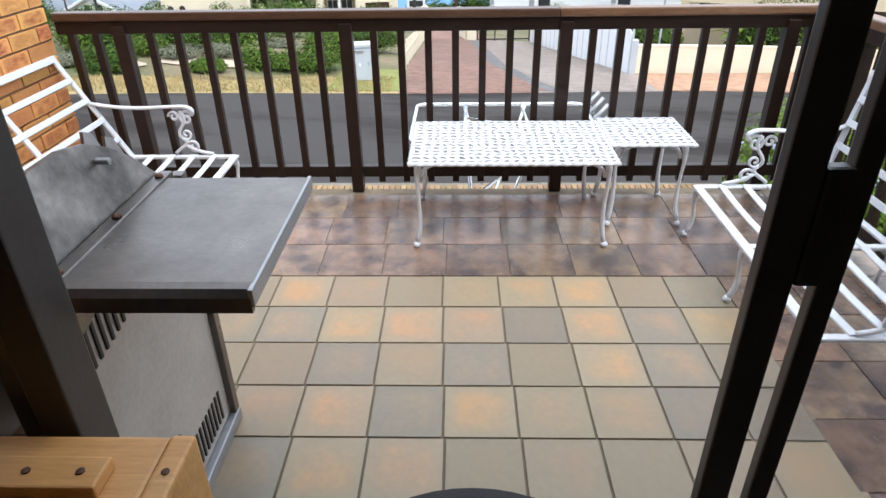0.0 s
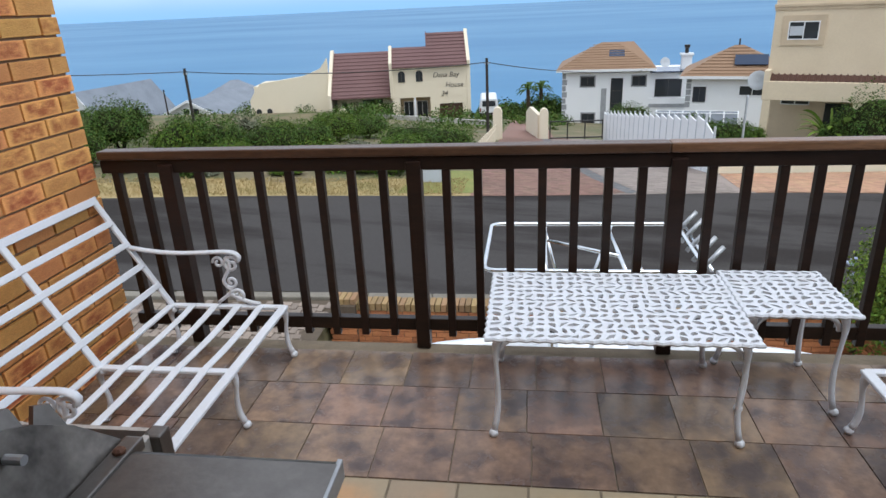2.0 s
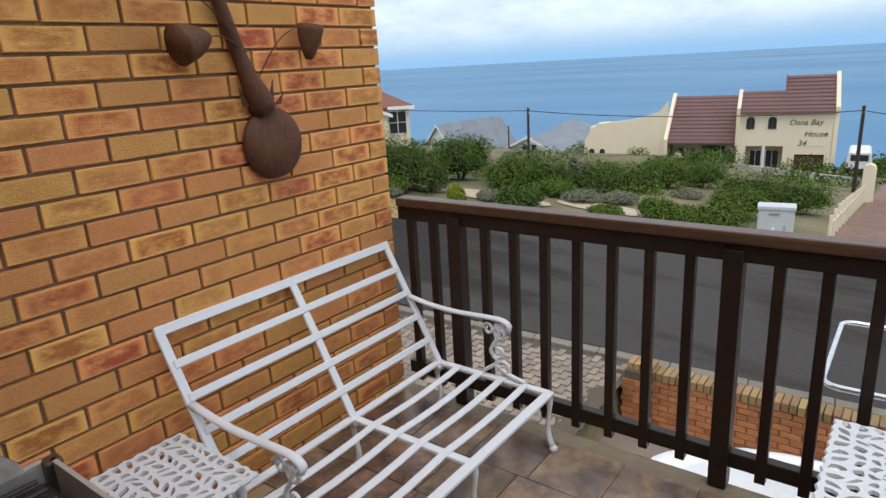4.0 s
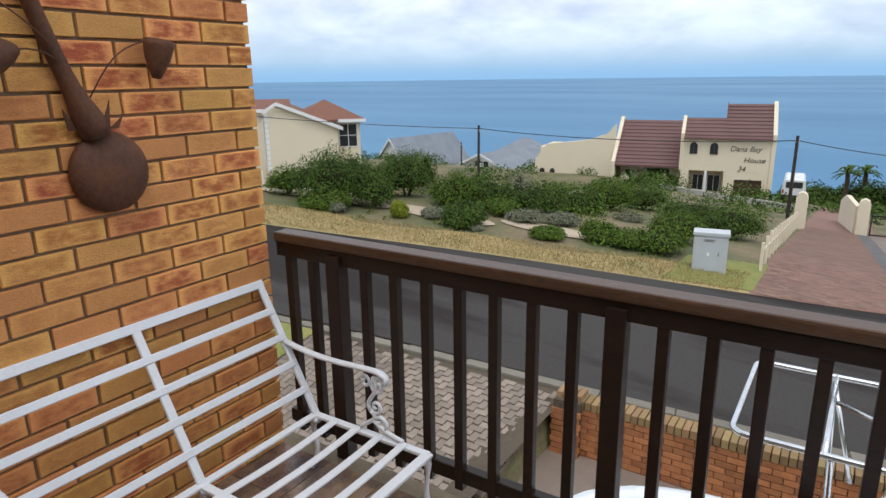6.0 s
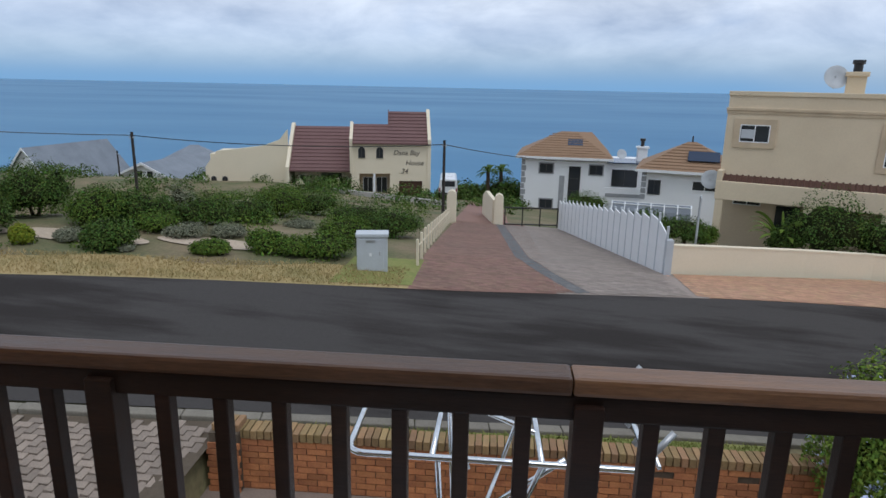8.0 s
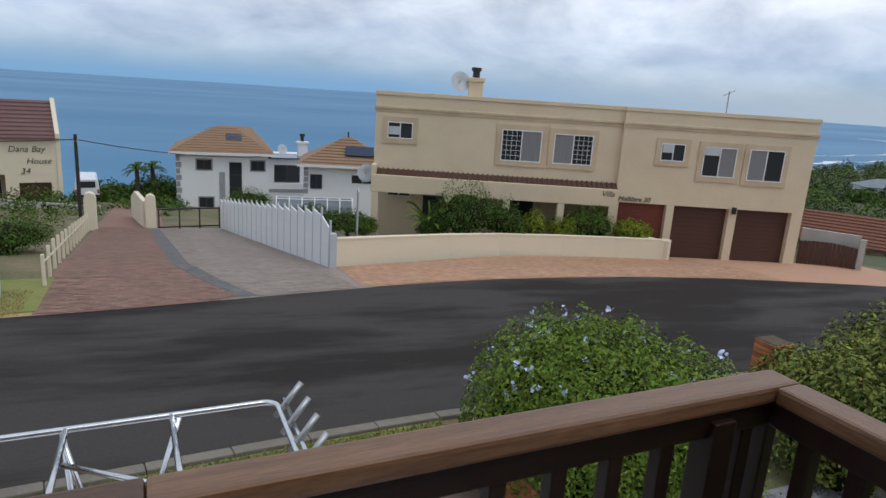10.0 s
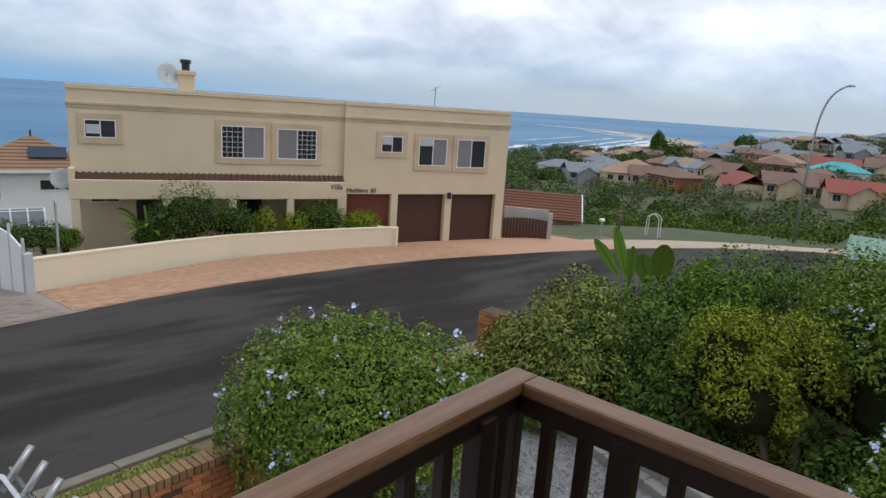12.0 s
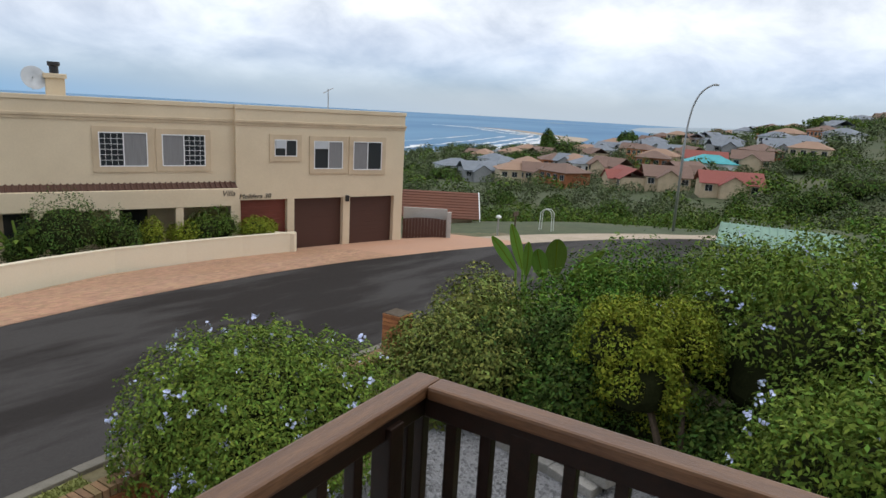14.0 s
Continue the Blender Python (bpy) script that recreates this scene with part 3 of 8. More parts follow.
part("under_rail", box(1.965, 2.03, 0.75, 3.36, 0.912, 0.977, 0.006), M["rail_wood"], railing)
part("bottom_rail", box(1.975, 2.02, 0.75, 3.36, 0.085, 0.15, 0.005), M["rail_wood"], railing)
post_mesh = finish("post", box(-0.034, 0.034, -0.034, 0.034, 0.0, 0.955, 0.005), M["rail_wood"])
bal_mesh = finish("baluster", box(-0.0190, 0.0190, -0.0190, 0.0190, 0.055, 0.95, 0.004), M["rail_wood"])
spots = [(x, RAIL_Y + 0.012, "post") for x in POSTS] + [(1.998, 3.03, "post"), (1.998, 1.86, "post"), (1.998, 0.78, "post")]
spots += [(POSTS[i] + (POSTS[i + 1] - POSTS[i]) * k / 8, RAIL_Y + 0.02, "baluster") for i in range(3) for k in range(1, 8)]
spots += [(x, RAIL_Y + 0.02, "baluster") for x in (-2.0, -1.865, 1.905, 1.99)]
spots += [(1.998, y, "baluster") for y in (3.27, 3.15)] + [(1.998, 3.03 - 1.17 * k / 8, "baluster") for k in range(1, 8)] + [(1.998, 1.86 - 1.08 * k / 8, "baluster") for k in range(1, 8)]
for x, y, kind in spots:
    part(kind, post_mesh if kind == "post" else bal_mesh, None, railing, at=pose(x, y, 0))

# ---- ground outside ----
def sheet(name, xs, ys, zf, mat, label, category="ground", lift=0.0, kind="structure"):
    verts, faces = [], []
    for j, y in enumerate(ys):
        for i, x in enumerate(xs):
            verts.append((x, y, zf(x, y) + lift))
    n = len(xs)
    for j in range(len(ys) - 1):
        for i in range(n - 1):
            a = j * n + i
            faces.append((a, a + 1, a + n + 1, a + n))
    return thing(name, label, category, kind=kind, data=mesh_of(name, verts, faces, mat, True))


def steps(a, b, fine0, fine1, small, growth=1.25):
    v, s = [fine0], small
    while v[-1] < fine1:
        v.append(v[-1] + small)
    while v[-1] < b:
        s *= growth
        v.append(min(v[-1] + s, b))
    left, s = [], small
    p = fine0
    while p > a:
        s *= growth
        p = max(p - s, a)
        left.append(p)
    return left[::-1] + v


xs = sorted(set(steps(-900, 1500, -16, 40, 0.8)) | {4.58, 4.62, -2.92, -2.88})
ys = sorted(set(steps(-300, 900, -6, 40, 0.8)) | {8.60, 8.64, 9.18, 9.22})
ground = sheet("ground", xs, ys, lambda x, y: ground_z(x, y) - 0.02, M["soil"], "scrubby hillside sloping down towards the sea")
ground.data.materials.append(M["scrub_ground"])
for face in ground.data.polygons:
    c = face.center
    if math.hypot(c.x, c.y) > 38 and c.x > 22:
        face.material_index = 1


def smooth_line(points, x):
    return sum(line(points, x + d) * w for d, w in ((-1.5, 0.25), (0, 0.5), (1.5, 0.25)))


NEAR = [(-60, -5.0), (-13.6, 7.4), (-8.7, 8.46), (-3.0, 9.25), (2.6, 10.1), (5, 10.35), (12, 10.6), (20, 9.8), (27, 7.6), (34, 3.2), (40, -3), (46, -12)]
FAR = [(-60, 1.5), (-13.6, 12.44), (-11.5, 13.1), (-7, 14.6), (-1.5, 15.9), (1.84, 16.75), (6, 17.8), (9.7, 18.45), (15, 18.6), (19.3, 18.2), (25, 17.0), (31, 15.2), (36, 12.6), (40, 9.5), (46, 3)]
ROAD_X = [-60 + i for i in range(0, 46)] + [-14 + 0.5 * i for i in range(0, 121)]


def strip(name, x0, x1, fa, fb, n, mat, label, lift, category="ground", step=0.5):
    verts, faces = [], []
    cols = max(int((x1 - x0) / step), 1)
    for i in range(cols + 1):
        x = x0 + (x1 - x0) * i / cols
        ya, yb = fa(x), fb(x)
        for k in range(n + 1):
            y = ya + (yb - ya) * k / n
            verts.append((x, y, ground_z(x, max(y, 9.25) if -2.95 < x < 4.7 else y) + lift))
    for i in range(cols):
        for k in range(n):
            a = i * (n + 1) + k
            faces.append((a, a + n + 1, a + n + 2, a + 1))
    return thing(name, label, category, kind="structure", data=mesh_of(name, verts, faces, mat, True))


near_y = lambda x: smooth_line(NEAR, x)
far_y = lambda x: smooth_line(FAR, x)
strip("road", -58, 46, near_y, far_y, 14, M["asphalt"], "curving dark asphalt residential road with tar patches", 0.012, "road")
strip("verge_far", -58, -1.5, far_y, lambda x: far_y(x) + 1.7 + 0.10 * max(-x - 8, 0) + 0.3 * math.sin(x * 1.3), 5, M["dry_grass"], "strip of dry yellow grass along the road", 0.016, "grass")
strip("verge_green", -3.3, -1.35, lambda x: far_y(x) + 0.25, lambda x: far_y(x) + 3.0, 5, M["green_grass"], "patch of green grass beside the driveway", 0.03, "grass")
strip("verge_near", -2.7, 4.3, lambda x: 8.62, lambda x: near_y(x) - 0.32, 4, M["green_grass"], "narrow grass verge behind the garden wall", 0.03, "grass")
strip("lawn", -16, -6.9, lambda x: 5.5, lambda x: near_y(x) - 0.3, 4, M["green_grass"], "small green lawn beside the paved drive", 0.055, "grass")
strip("pavement_villa", 5.4, 30.5, far_y, lambda x: 20.05 + (x - 5.4) * 0.40 if x < 14 else (23.5 if x < 22 else 23.5 - (x - 22) * 0.32), 8, M["paver_orange"], "orange clay brick paving in front of the villa", 0.02, "paving")
strip("pavement_sand", 30.5, 46, far_y, lambda x: far_y(x) + 3.2, 4, M["sand"], "pale sandy verge along the bend of the road", 0.02, "paving")
strip("driveway_red", -1.5, 2.0, lambda x: far_y(x) - 0.05, lambda x: 34.5, 40, M["paver_red"], "driveway of worn red brick pavers", 0.024, "driveway", 0.35)
strip("driveway_grey", 2.0, 5.9, lambda x: far_y(x) - 0.05, lambda x: 34.5, 40, M["paver_grey"], "forecourt of grey-brown brick pavers", 0.022, "driveway", 0.35)
strip("driveway_far", -1.6, 1.2, lambda x: 34.5, lambda x: 58, 20, M["paver_red"], "driveway of red pavers running on between the houses", 0.024, "driveway", 0.35)

# kerbstones along the near side of the road
kerb = thing("kerb", "low concrete kerb along the near side of the road", "kerb", kind="structure")
kerb_mesh = finish("kerbstone", box(-0.487, 0.487, -0.09, 0.09, -0.1, 0.065, 0.02), M["kerb"])
x = -15.0
while x < 12:
    y = near_y(x) - 0.15
    x2 = x + 0.96
    y2 = near_y(x2) - 0.15
    a = math.degrees(math.atan2(y2 - y, 0.98))
    zz = ground_z(x + 0.5, max(y, 9.25) if x > -3 and x < 4.7 else y)
    part("kerbstone", kerb_mesh, None, kerb, at=pose(x + 0.5, (y + y2) / 2, zz - 0.02, 0, math.degrees(math.atan(0.065)), a))
    x += 0.98 * math.cos(math.radians(a))

sheet("pavement_yard", [-2.9, 0, 4.2], [1.95, 5, 8.5], lambda x, y: -3.09, M["paver"], "grey-brown paved yard under the boat", "paving")

# sea and surf
sea = sheet("water", [-4700 + 470 * i for i in range(21)], [120 + 230 * i for i in range(21)], lambda x, y: -28.0, M["sea"], "calm blue-grey sea reaching to the horizon", "sea")

# ---- balcony furniture ----
def bar(p, q, wide=0.034, thick=0.012, up=(0, 0, 1), bm=None, sag=0.0):
    """A flat bar with rounded edges from p to q; sag lets its middle hang."""
    p, q = Vector(p), Vector(q)
    n = 5 if sag else 1
    bm = bm or bmesh.new()
    d = (q - p).normalized()
    u = Vector(up)
    side = d.cross(u).normalized()
    u = side.cross(d).normalized()
    c = 0.003
    prof = [(-wide / 2 + c, -thick / 2), (wide / 2 - c, -thick / 2), (wide / 2, -thick / 2 + c), (wide / 2, thick / 2 - c), (wide / 2 - c, thick / 2), (-wide / 2 + c, thick / 2), (-wide / 2, thick / 2 - c), (-wide / 2, -thick / 2 + c)]
    rings = []
    for i in range(n + 1):
        t = i / n
        o = p.lerp(q, t) - u * sag * 4 * t * (1 - t)
        rings.append([bm.verts.new(o + side * a + u * b) for a, b in prof])
    for a, b in zip(rings, rings[1:]):
        for k in range(8):
            bm.faces.new((a[k], a[(k + 1) % 8], b[(k + 1) % 8], b[k]))
    bm.faces.new(rings[0][::-1])
    bm.faces.new(rings[-1])
    return bm


def cabriole(h, dx, dy, r=0.011):
    """A cast leg that swells at the knee, narrows and ends in a ball foot turned outwards."""
    pts = bezier((0, 0, h), (dx * 1.6, dy * 1.6, h * 0.86), (-dx * 0.9, -dy * 0.9, h * 0.45), (dx, dy, 0.02), 12)
    radii = [r * (1.9 - 1.0 * smooth_step(0, 5, i)) if i < 6 else r * (0.9 + 0.35 * smooth_step(6, 11, i)) for i in range(13)]
    bm = tube(pts, r, radii=radii, sides=8)
    ball = [(0.004, 0.0), (0.014, 0.002), (0.019, 0.012), (0.017, 0.022), (0.010, 0.030), (0.004, 0.033)]
    lathe(ball, 10, bm, Matrix.Translation((dx * 1.1, dy * 1.1, 0)))
    return bm


def spiral(cx, cz, r0, r1, a0, turns, y, n=18):
    return [Vector((cx + (r0 + (r1 - r0) * i / n) * math.cos(a0 + turns * math.tau * i / n), y, cz + (r0 + (r1 - r0) * i / n) * math.sin(a0 + turns * math.tau * i / n))) for i in range(n + 1)]


def scroll_arm(y):
    """Arm support of cast scrolls and a leaf, standing on the seat rail."""
    bm = bmesh.new()
    tube(spiral(-0.235, 0.490, 0.045, 0.012, math.pi * 0.1, 1.2, y), 0.008, bm, 6)
    tube(spiral(-0.300, 0.500, 0.030, 0.008, math.pi, -1.2, y), 0.007, bm, 6)
    tube(bezier((-0.262, y, 0.53), (-0.20, y, 0.46), (-0.33, y, 0.42), (-0.275, y, 0.375), 8), 0.009, bm, 6)
    tube(spiral(-0.250, 0.400, 0.032, 0.008, math.pi * 1.2, 1.15, y), 0.007, bm, 6)
    tube(bezier((-0.275, y, 0.375), (-0.22, y, 0.35), (-0.30, y, 0.32), (-0.33, y, 0.29), 8), 0.010, bm, 6)
    tube(spiral(-0.225, 0.325, 0.036, 0.010, math.pi * 0.8, -1.1, y), 0.008, bm, 6)
    tube(bezier((-0.27, y, 0.34), (-0.20, y, 0.29), (-0.15, y, 0.29), (-0.12, y, 0.283), 6), 0.010, bm, 6)
    return bm


def sofa(label, at, length=1.165, recline=0.287, near_arm=True):
    s = thing("garden_sofa", label, "sofa", at, "garden furniture")
    W = M["white_iron"]
    z, d = 0.27, 0.585
    part("front_rail", bar((0, 0, z), (0, length, z), 0.042, 0.016), W, s)
    part("rear_rail", bar((-d, 0, z), (-d, length, z), 0.034, 0.014), W, s)
    for y in (0.0, length / 2, length):
        part("seat_rail", bar((0, y, z - 0.004), (-d, y, z - 0.004), 0.034, 0.016), W, s)
        part("back_stile", bar((-d, y, z), (-d - recline, y, 0.81), 0.034, 0.014, up=(1, 0, 0.4)), W, s)
    for k in range(1, 5):
        x = -d * k / 5
        part("seat_slat", bar((x, 0, z + 0.006), (x, length / 2, z + 0.006), 0.034, 0.010, sag=0.012), W, s)
        part("seat_slat", bar((x, length / 2, z + 0.006), (x, length, z + 0.006), 0.034, 0.010, sag=0.012), W, s)
    for k in range(1, 5):
        t = k / 5
        x, zz = -d - recline * t + 0.008, z + (0.81 - z) * t
        part("back_slat", bar((x, 0, zz), (x, length, zz), 0.030, 0.010, up=(1, 0, 0.45)), W, s)
    part("top_rail", bar((-d - recline, -0.015, 0.81), (-d - recline, length + 0.015, 0.81), 0.036, 0.018, up=(1, 0, 0.4)), W, s)
    for y in (0.0, length):
        arm = [*bezier((-d - recline * 0.56, y, 0.575), (-d + 0.06, y, 0.53), (-0.40, y, 0.555), (-0.25, y, 0.556), 8)[:-1],
               *bezier((-0.25, y, 0.556), (-0.19, y, 0.556), (-0.175, y, 0.52), (-0.205, y, 0.510), 5)]
        part("armrest", tube(arm, 0.017, sides=8, flat=0.55), W, s, smooth=True)
        part("scroll", scroll_arm(y), W, s, "cast iron scrollwork", smooth=True)
    for y in (0.012, length / 2, length - 0.012):
        part("leg", cabriole(z - 0.01, 0.03, 0.0), W, s, smooth=True, at=pose(-0.012, y, 0))
        part("leg", cabriole(z - 0.01, -0.05, 0.0), W, s, smooth=True, at=pose(-d + 0.02, y, 0))
    return s


sofa("white cast-metal garden sofa frame without cushions against the brick wall", pose(-1.18, 2.075, 0))
right_sofa = sofa("white cast-metal garden sofa frame without cushions beside the side railing", pose(1.245, 2.80, 0, 0, 0, 180), 1.21, 0.10)


def pierced_top(x0, x1, y0, y1, z, cell, seed):
    """A cast table top: a plate broken by leaf-shaped holes, with a scalloped rim."""
    rng = random.Random(seed)
    bm = bmesh.new()
    nx, ny = max(round((x1 - x0) / cell), 2), max(round((y1 - y0) / cell), 2)
    th = 0.012
    grid = {}
    for i in range(nx + 1):
        for j in range(ny + 1):
            jx = 0 if i in (0, nx) else rng.uniform(-0.30, 0.30) * cell
            jy = 0 if j in (0, ny) else rng.uniform(-0.22, 0.22) * cell
            grid[i, j] = (x0 + (x1 - x0) * i / nx + jx + (0.5 * cell * (j % 2) if 0 < i < nx else 0), y0 + (y1 - y0) * j / ny + jy)
    tops = {k: bm.verts.new((*v, z)) for k, v in grid.items()}
    lows = {k: bm.verts.new((*v, z - th)) for k, v in grid.items()}
    for i in range(nx):
        for j in range(ny):
            keys = [(i, j), (i + 1, j), (i + 1, j + 1), (i, j + 1)]
            c = [Vector((*grid[k], 0)) for k in keys]
            mid = sum(c, Vector()) / 4
            a = rng.uniform(0, math.pi)
            ring = []
            for k in range(8):
                q = c[k // 2] if k % 2 == 0 else (c[k // 2] + c[(k // 2 + 1) % 4]) / 2
                v = q - mid
                # longer along one random axis, so that the holes look like leaves
                ax = Vector((math.cos(a), math.sin(a), 0))
                lim = 0.62 if k % 2 == 0 else 0.74
                v = ax * v.dot(ax) * lim * 1.06 + (v - ax * v.dot(ax)) * lim * rng.uniform(0.5, 0.85)
                ring.append(mid + v)
            up = [bm.verts.new((v.x, v.y, z + 0.001)) for v in ring]
            dn = [bm.verts.new((v.x, v.y, z - th)) for v in ring]
            for s in range(4):
                bm.faces.new((tops[keys[s]], up[2 * s + 1], up[2 * s]))
                bm.faces.new((tops[keys[s]], tops[keys[(s + 1) % 4]], up[2 * s + 1]))
                bm.faces.new((tops[keys[(s + 1) % 4]], up[(2 * s + 2) % 8], up[2 * s + 1]))
                bm.faces.new((lows[keys[s]], dn[2 * s], dn[2 * s + 1]))
                bm.faces.new((lows[keys[s]], dn[2 * s + 1], lows[keys[(s + 1) % 4]]))
                bm.faces.new((lows[keys[(s + 1) % 4]], dn[2 * s + 1], dn[(2 * s + 2) % 8]))
            for k in range(8):
                bm.faces.new((up[k], up[(k + 1) % 8], dn[(k + 1) % 8], dn[k]))
    rim = []
    per = [(x0, y0, x1, y0), (x1, y0, x1, y1), (x1, y1, x0, y1), (x0, y1, x0, y0)]
    for ax, ay, bx, by in per:
        n = max(int(math.hypot(bx - ax, by - ay) / 0.012), 2)
        nx_, ny_ = (by - ay) / math.hypot(bx - ax, by - ay), -(bx - ax) / math.hypot(bx - ax, by - ay)
        for k in range(n):
            t = k / n
            w = 0.004 * math.cos(k * math.tau / 4)
            rim.append((ax + (bx - ax) * t + nx_ * w, ay + (by - ay) * t + ny_ * w, z - 0.008))
    tube(rim, 0.009, bm, 6, closed=True)
    return bm


def table(label, x0, x1, y0, y1, z, seed, group="garden furniture"):
    cx, cy = (x0 + x1) / 2, (y0 + y1) / 2
    t = thing("garden_table", label, "table", pose(cx, cy, 0), group)
    hx, hy = (x1 - x0) / 2, (y1 - y0) / 2
    part("tabletop", pierced_top(-hx, hx, -hy, hy, z, 0.043, seed), M["white_iron"], t, "pierced leaf-pattern top")
    for sx in (-1, 1):
        for sy in (-1, 1):
            part("leg", cabriole(z - 0.012, 0.022 * sx, 0.022 * sy, 0.010), M["white_iron"], t, smooth=True, at=pose(sx * (hx - 0.045), sy * (hy - 0.045), 0))
            bm = tube(bezier((sx * (hx - 0.05), sy * (hy - 0.045), z - 0.09), (sx * (hx - 0.05), sy * (hy - 0.045), z - 0.05), (sx * (hx - 0.08), sy * (hy - 0.045), z - 0.03), (sx * (hx - 0.13), sy * (hy - 0.045), z - 0.018), 6), 0.010, sides=6)
            part("bracket", bm, M["white_iron"], t, smooth=True)
    return t


table("long white cast-metal coffee table with pierced leaf-pattern top", -0.155, 0.815, 2.655, 3.262, 0.455, 3)
table("small square white cast-metal side table beside the coffee table", 0.832, 1.238, 2.885, 3.30, 0.458, 5)
table("small square white cast-metal side table beside the sofa arm", -1.985, -1.57, 1.62, 2.045, 0.455, 7)

# gas barbecue
bbq = thing("barbecue", "weathered steel barbecue with sooty hood end and side shelf", "barbecue", pose(0, 0, 0))
shelf = [(0.862, 0.872), (0.862, 0.905), (0.874, 0.919), (0.89, 0.924), (1.385, 0.924), (1.398, 0.918), (1.40, 0.90), (1.388, 0.90), (1.385, 0.912), (0.90, 0.912), (0.880, 0.905), (0.876, 0.872)]
turn = Matrix(((0, 1, 0, 0), (1, 0, 0, 0), (0, 0, 1, 0), (0, 0, 0, 1)))
part("side_shelf", prism(shelf, -0.668, -0.305, m=turn), M["steel"], bbq, "brushed dark steel shelf with rolled edges")
part("shelf_edge", box(-0.309, -0.299, 0.862, 1.40, 0.885, 0.9235, 0.003), M["galv"], bbq)
part("shelf_bracket", prism([(0.872, 0.90), (0.872, 0.80), (0.905, 0.80), (1.15, 0.875), (1.15, 0.90)], -0.672, -0.664, m=turn), M["steel"], bbq)
part("side_panel", box(-0.70, -0.685, 0.84, 1.47, 0.05, 0.90, 0.003), M["braai_panel"], bbq, "grey galvanised side panel")
part("post", box(-0.700, -0.665, 1.46, 1.495, 0.0, 0.90, 0.004), M["steel"], bbq)
part("foot_rail", box(-0.702, -0.66, 0.84, 1.495, 0.0, 0.045, 0.006), M["galv"], bbq)
part("post", box(-1.42, -1.385, 1.46, 1.495, 0.0, 0.90, 0.004), M["steel"], bbq)
part("back_panel", box(-1.40, -0.70, 1.475, 1.485, 0.05, 0.90), M["braai_panel"], bbq)
part("far_panel", box(-1.42, -1.405, 0.84, 1.47, 0.0, 0.90, 0.003), M["braai_panel"], bbq)
part("firebox", box(-1.40, -0.705, 0.86, 1.46, 0.70, 0.86, 0.01), M["black"], bbq)
slot = finish("slot", box(-0.0035, 0.0035, -0.006, 0.006, -0.055, 0.055, 0.003), M["black"])
for i in range(8):
    part("slot", slot, None, bbq, "dark vent slot", at=pose(-0.6835, 0.92 + 0.028 * i, 0.745 + 0.004 * i))
    part("slot", slot, None, bbq, "dark vent slot", at=pose(-0.6835, 1.22 + 0.026 * i, 0.135))
part("handle", box(-0.686, -0.676, 1.05, 1.14, 0.25, 0.275, 0.004), M["rust"], bbq)
hood = [(0.872, 0.905), (1.425, 0.905), (1.42, 0.93), (1.36, 1.02), (1.30, 1.075), (1.24, 1.11), (1.15, 1.13), (1.04, 1.128), (0.97, 1.10), (0.915, 1.02), (0.885, 0.95)]
for x in (-0.715, -1.395):
    lean = Matrix.Translation((0, 0, 0.905)) @ Matrix(((1, 0, -0.30, 0), (0, 1, 0, 0), (0, 0, 0.80, 0), (0, 0, 0, 1))) @ Matrix.Translation((0, 0, -0.905))
    part("hood_end", prism(hood, x, x + 0.012, m=lean @ turn), M["soot"], bbq, "soot-stained end plate of the hood")
part("sill", box(-0.703, -0.668, 0.872, 1.425, 0.905, 0.929, 0.004), M["steel"], bbq)
for y in (0.91, 1.15, 1.38):
    part("bolt", lathe([(0.011, 0), (0.011, 0.006), (0.006, 0.010)], 8, m=pose(-0.685, y, 0.928)), M["rust"], bbq)
for i in range(15):
    part("grill_bar", tube([(-1.385 + 0.045 * i, 0.885, 0.875), (-1.385 + 0.045 * i, 1.44, 0.875)], 0.005, sides=6), M["black"], bbq)
for y, h in ((1.27, 0.17), (1.33, 0.13)):
    part("bracket", prism([(y - 0.02, 0.95), (y + 0.03, 0.95), (y + 0.02, 0.95 + h), (y - 0.005, 0.965 + h), (y - 0.03, 0.93 + h)], -0.715, -0.707, m=lean @ turn), M["steel"], bbq, "bent steel lid bracket")
part("hinge_pin", tube([(-0.745, 1.235, 1.03), (-0.715, 1.235, 1.03)], 0.008, sides=10), M["galv"], bbq)

# pine bench inside the door
bench = thing("wooden_bench", "varnished pine plank bench with dark screw heads", "bench", pose(0, 0, 0))
for i in range(3):
    part("plank", box(-0.95, -0.345, 0.20 + 0.124 * i, 0.32 + 0.124 * i, 0.822, 0.858, 0.006), M["pine"], bench)
part("end_board", box(-0.345, -0.308, 0.17, 0.57, 0.70, 0.860, 0.006), M["pine"], bench)
part("front_board", box(-0.95, -0.346, 0.165, 0.197, 0.70, 0.855, 0.006), M["pine"], bench)
part("batten", box(-0.95, -0.40, 0.455, 0.51, 0.8585, 0.880, 0.004), M["pine"], bench)
for x in (-0.92, -0.38):
    for y in (0.20, 0.50):
        part("leg", box(x, x + 0.06, y, y + 0.06, 0.0, 0.82, 0.005), M["pine"], bench)
screw = finish("screw", lathe([(0.006, 0), (0.006, 0.002), (0.003, 0.003)], 8), M["rust"])
for i in range(7):
    part("screw", screw, None, bench, at=pose(-0.88 + 0.075 * i, 0.482, 0.880))
for y in (0.25, 0.37, 0.50):
    part("screw", screw, None, bench, at=pose(-0.326, y, 0.860))

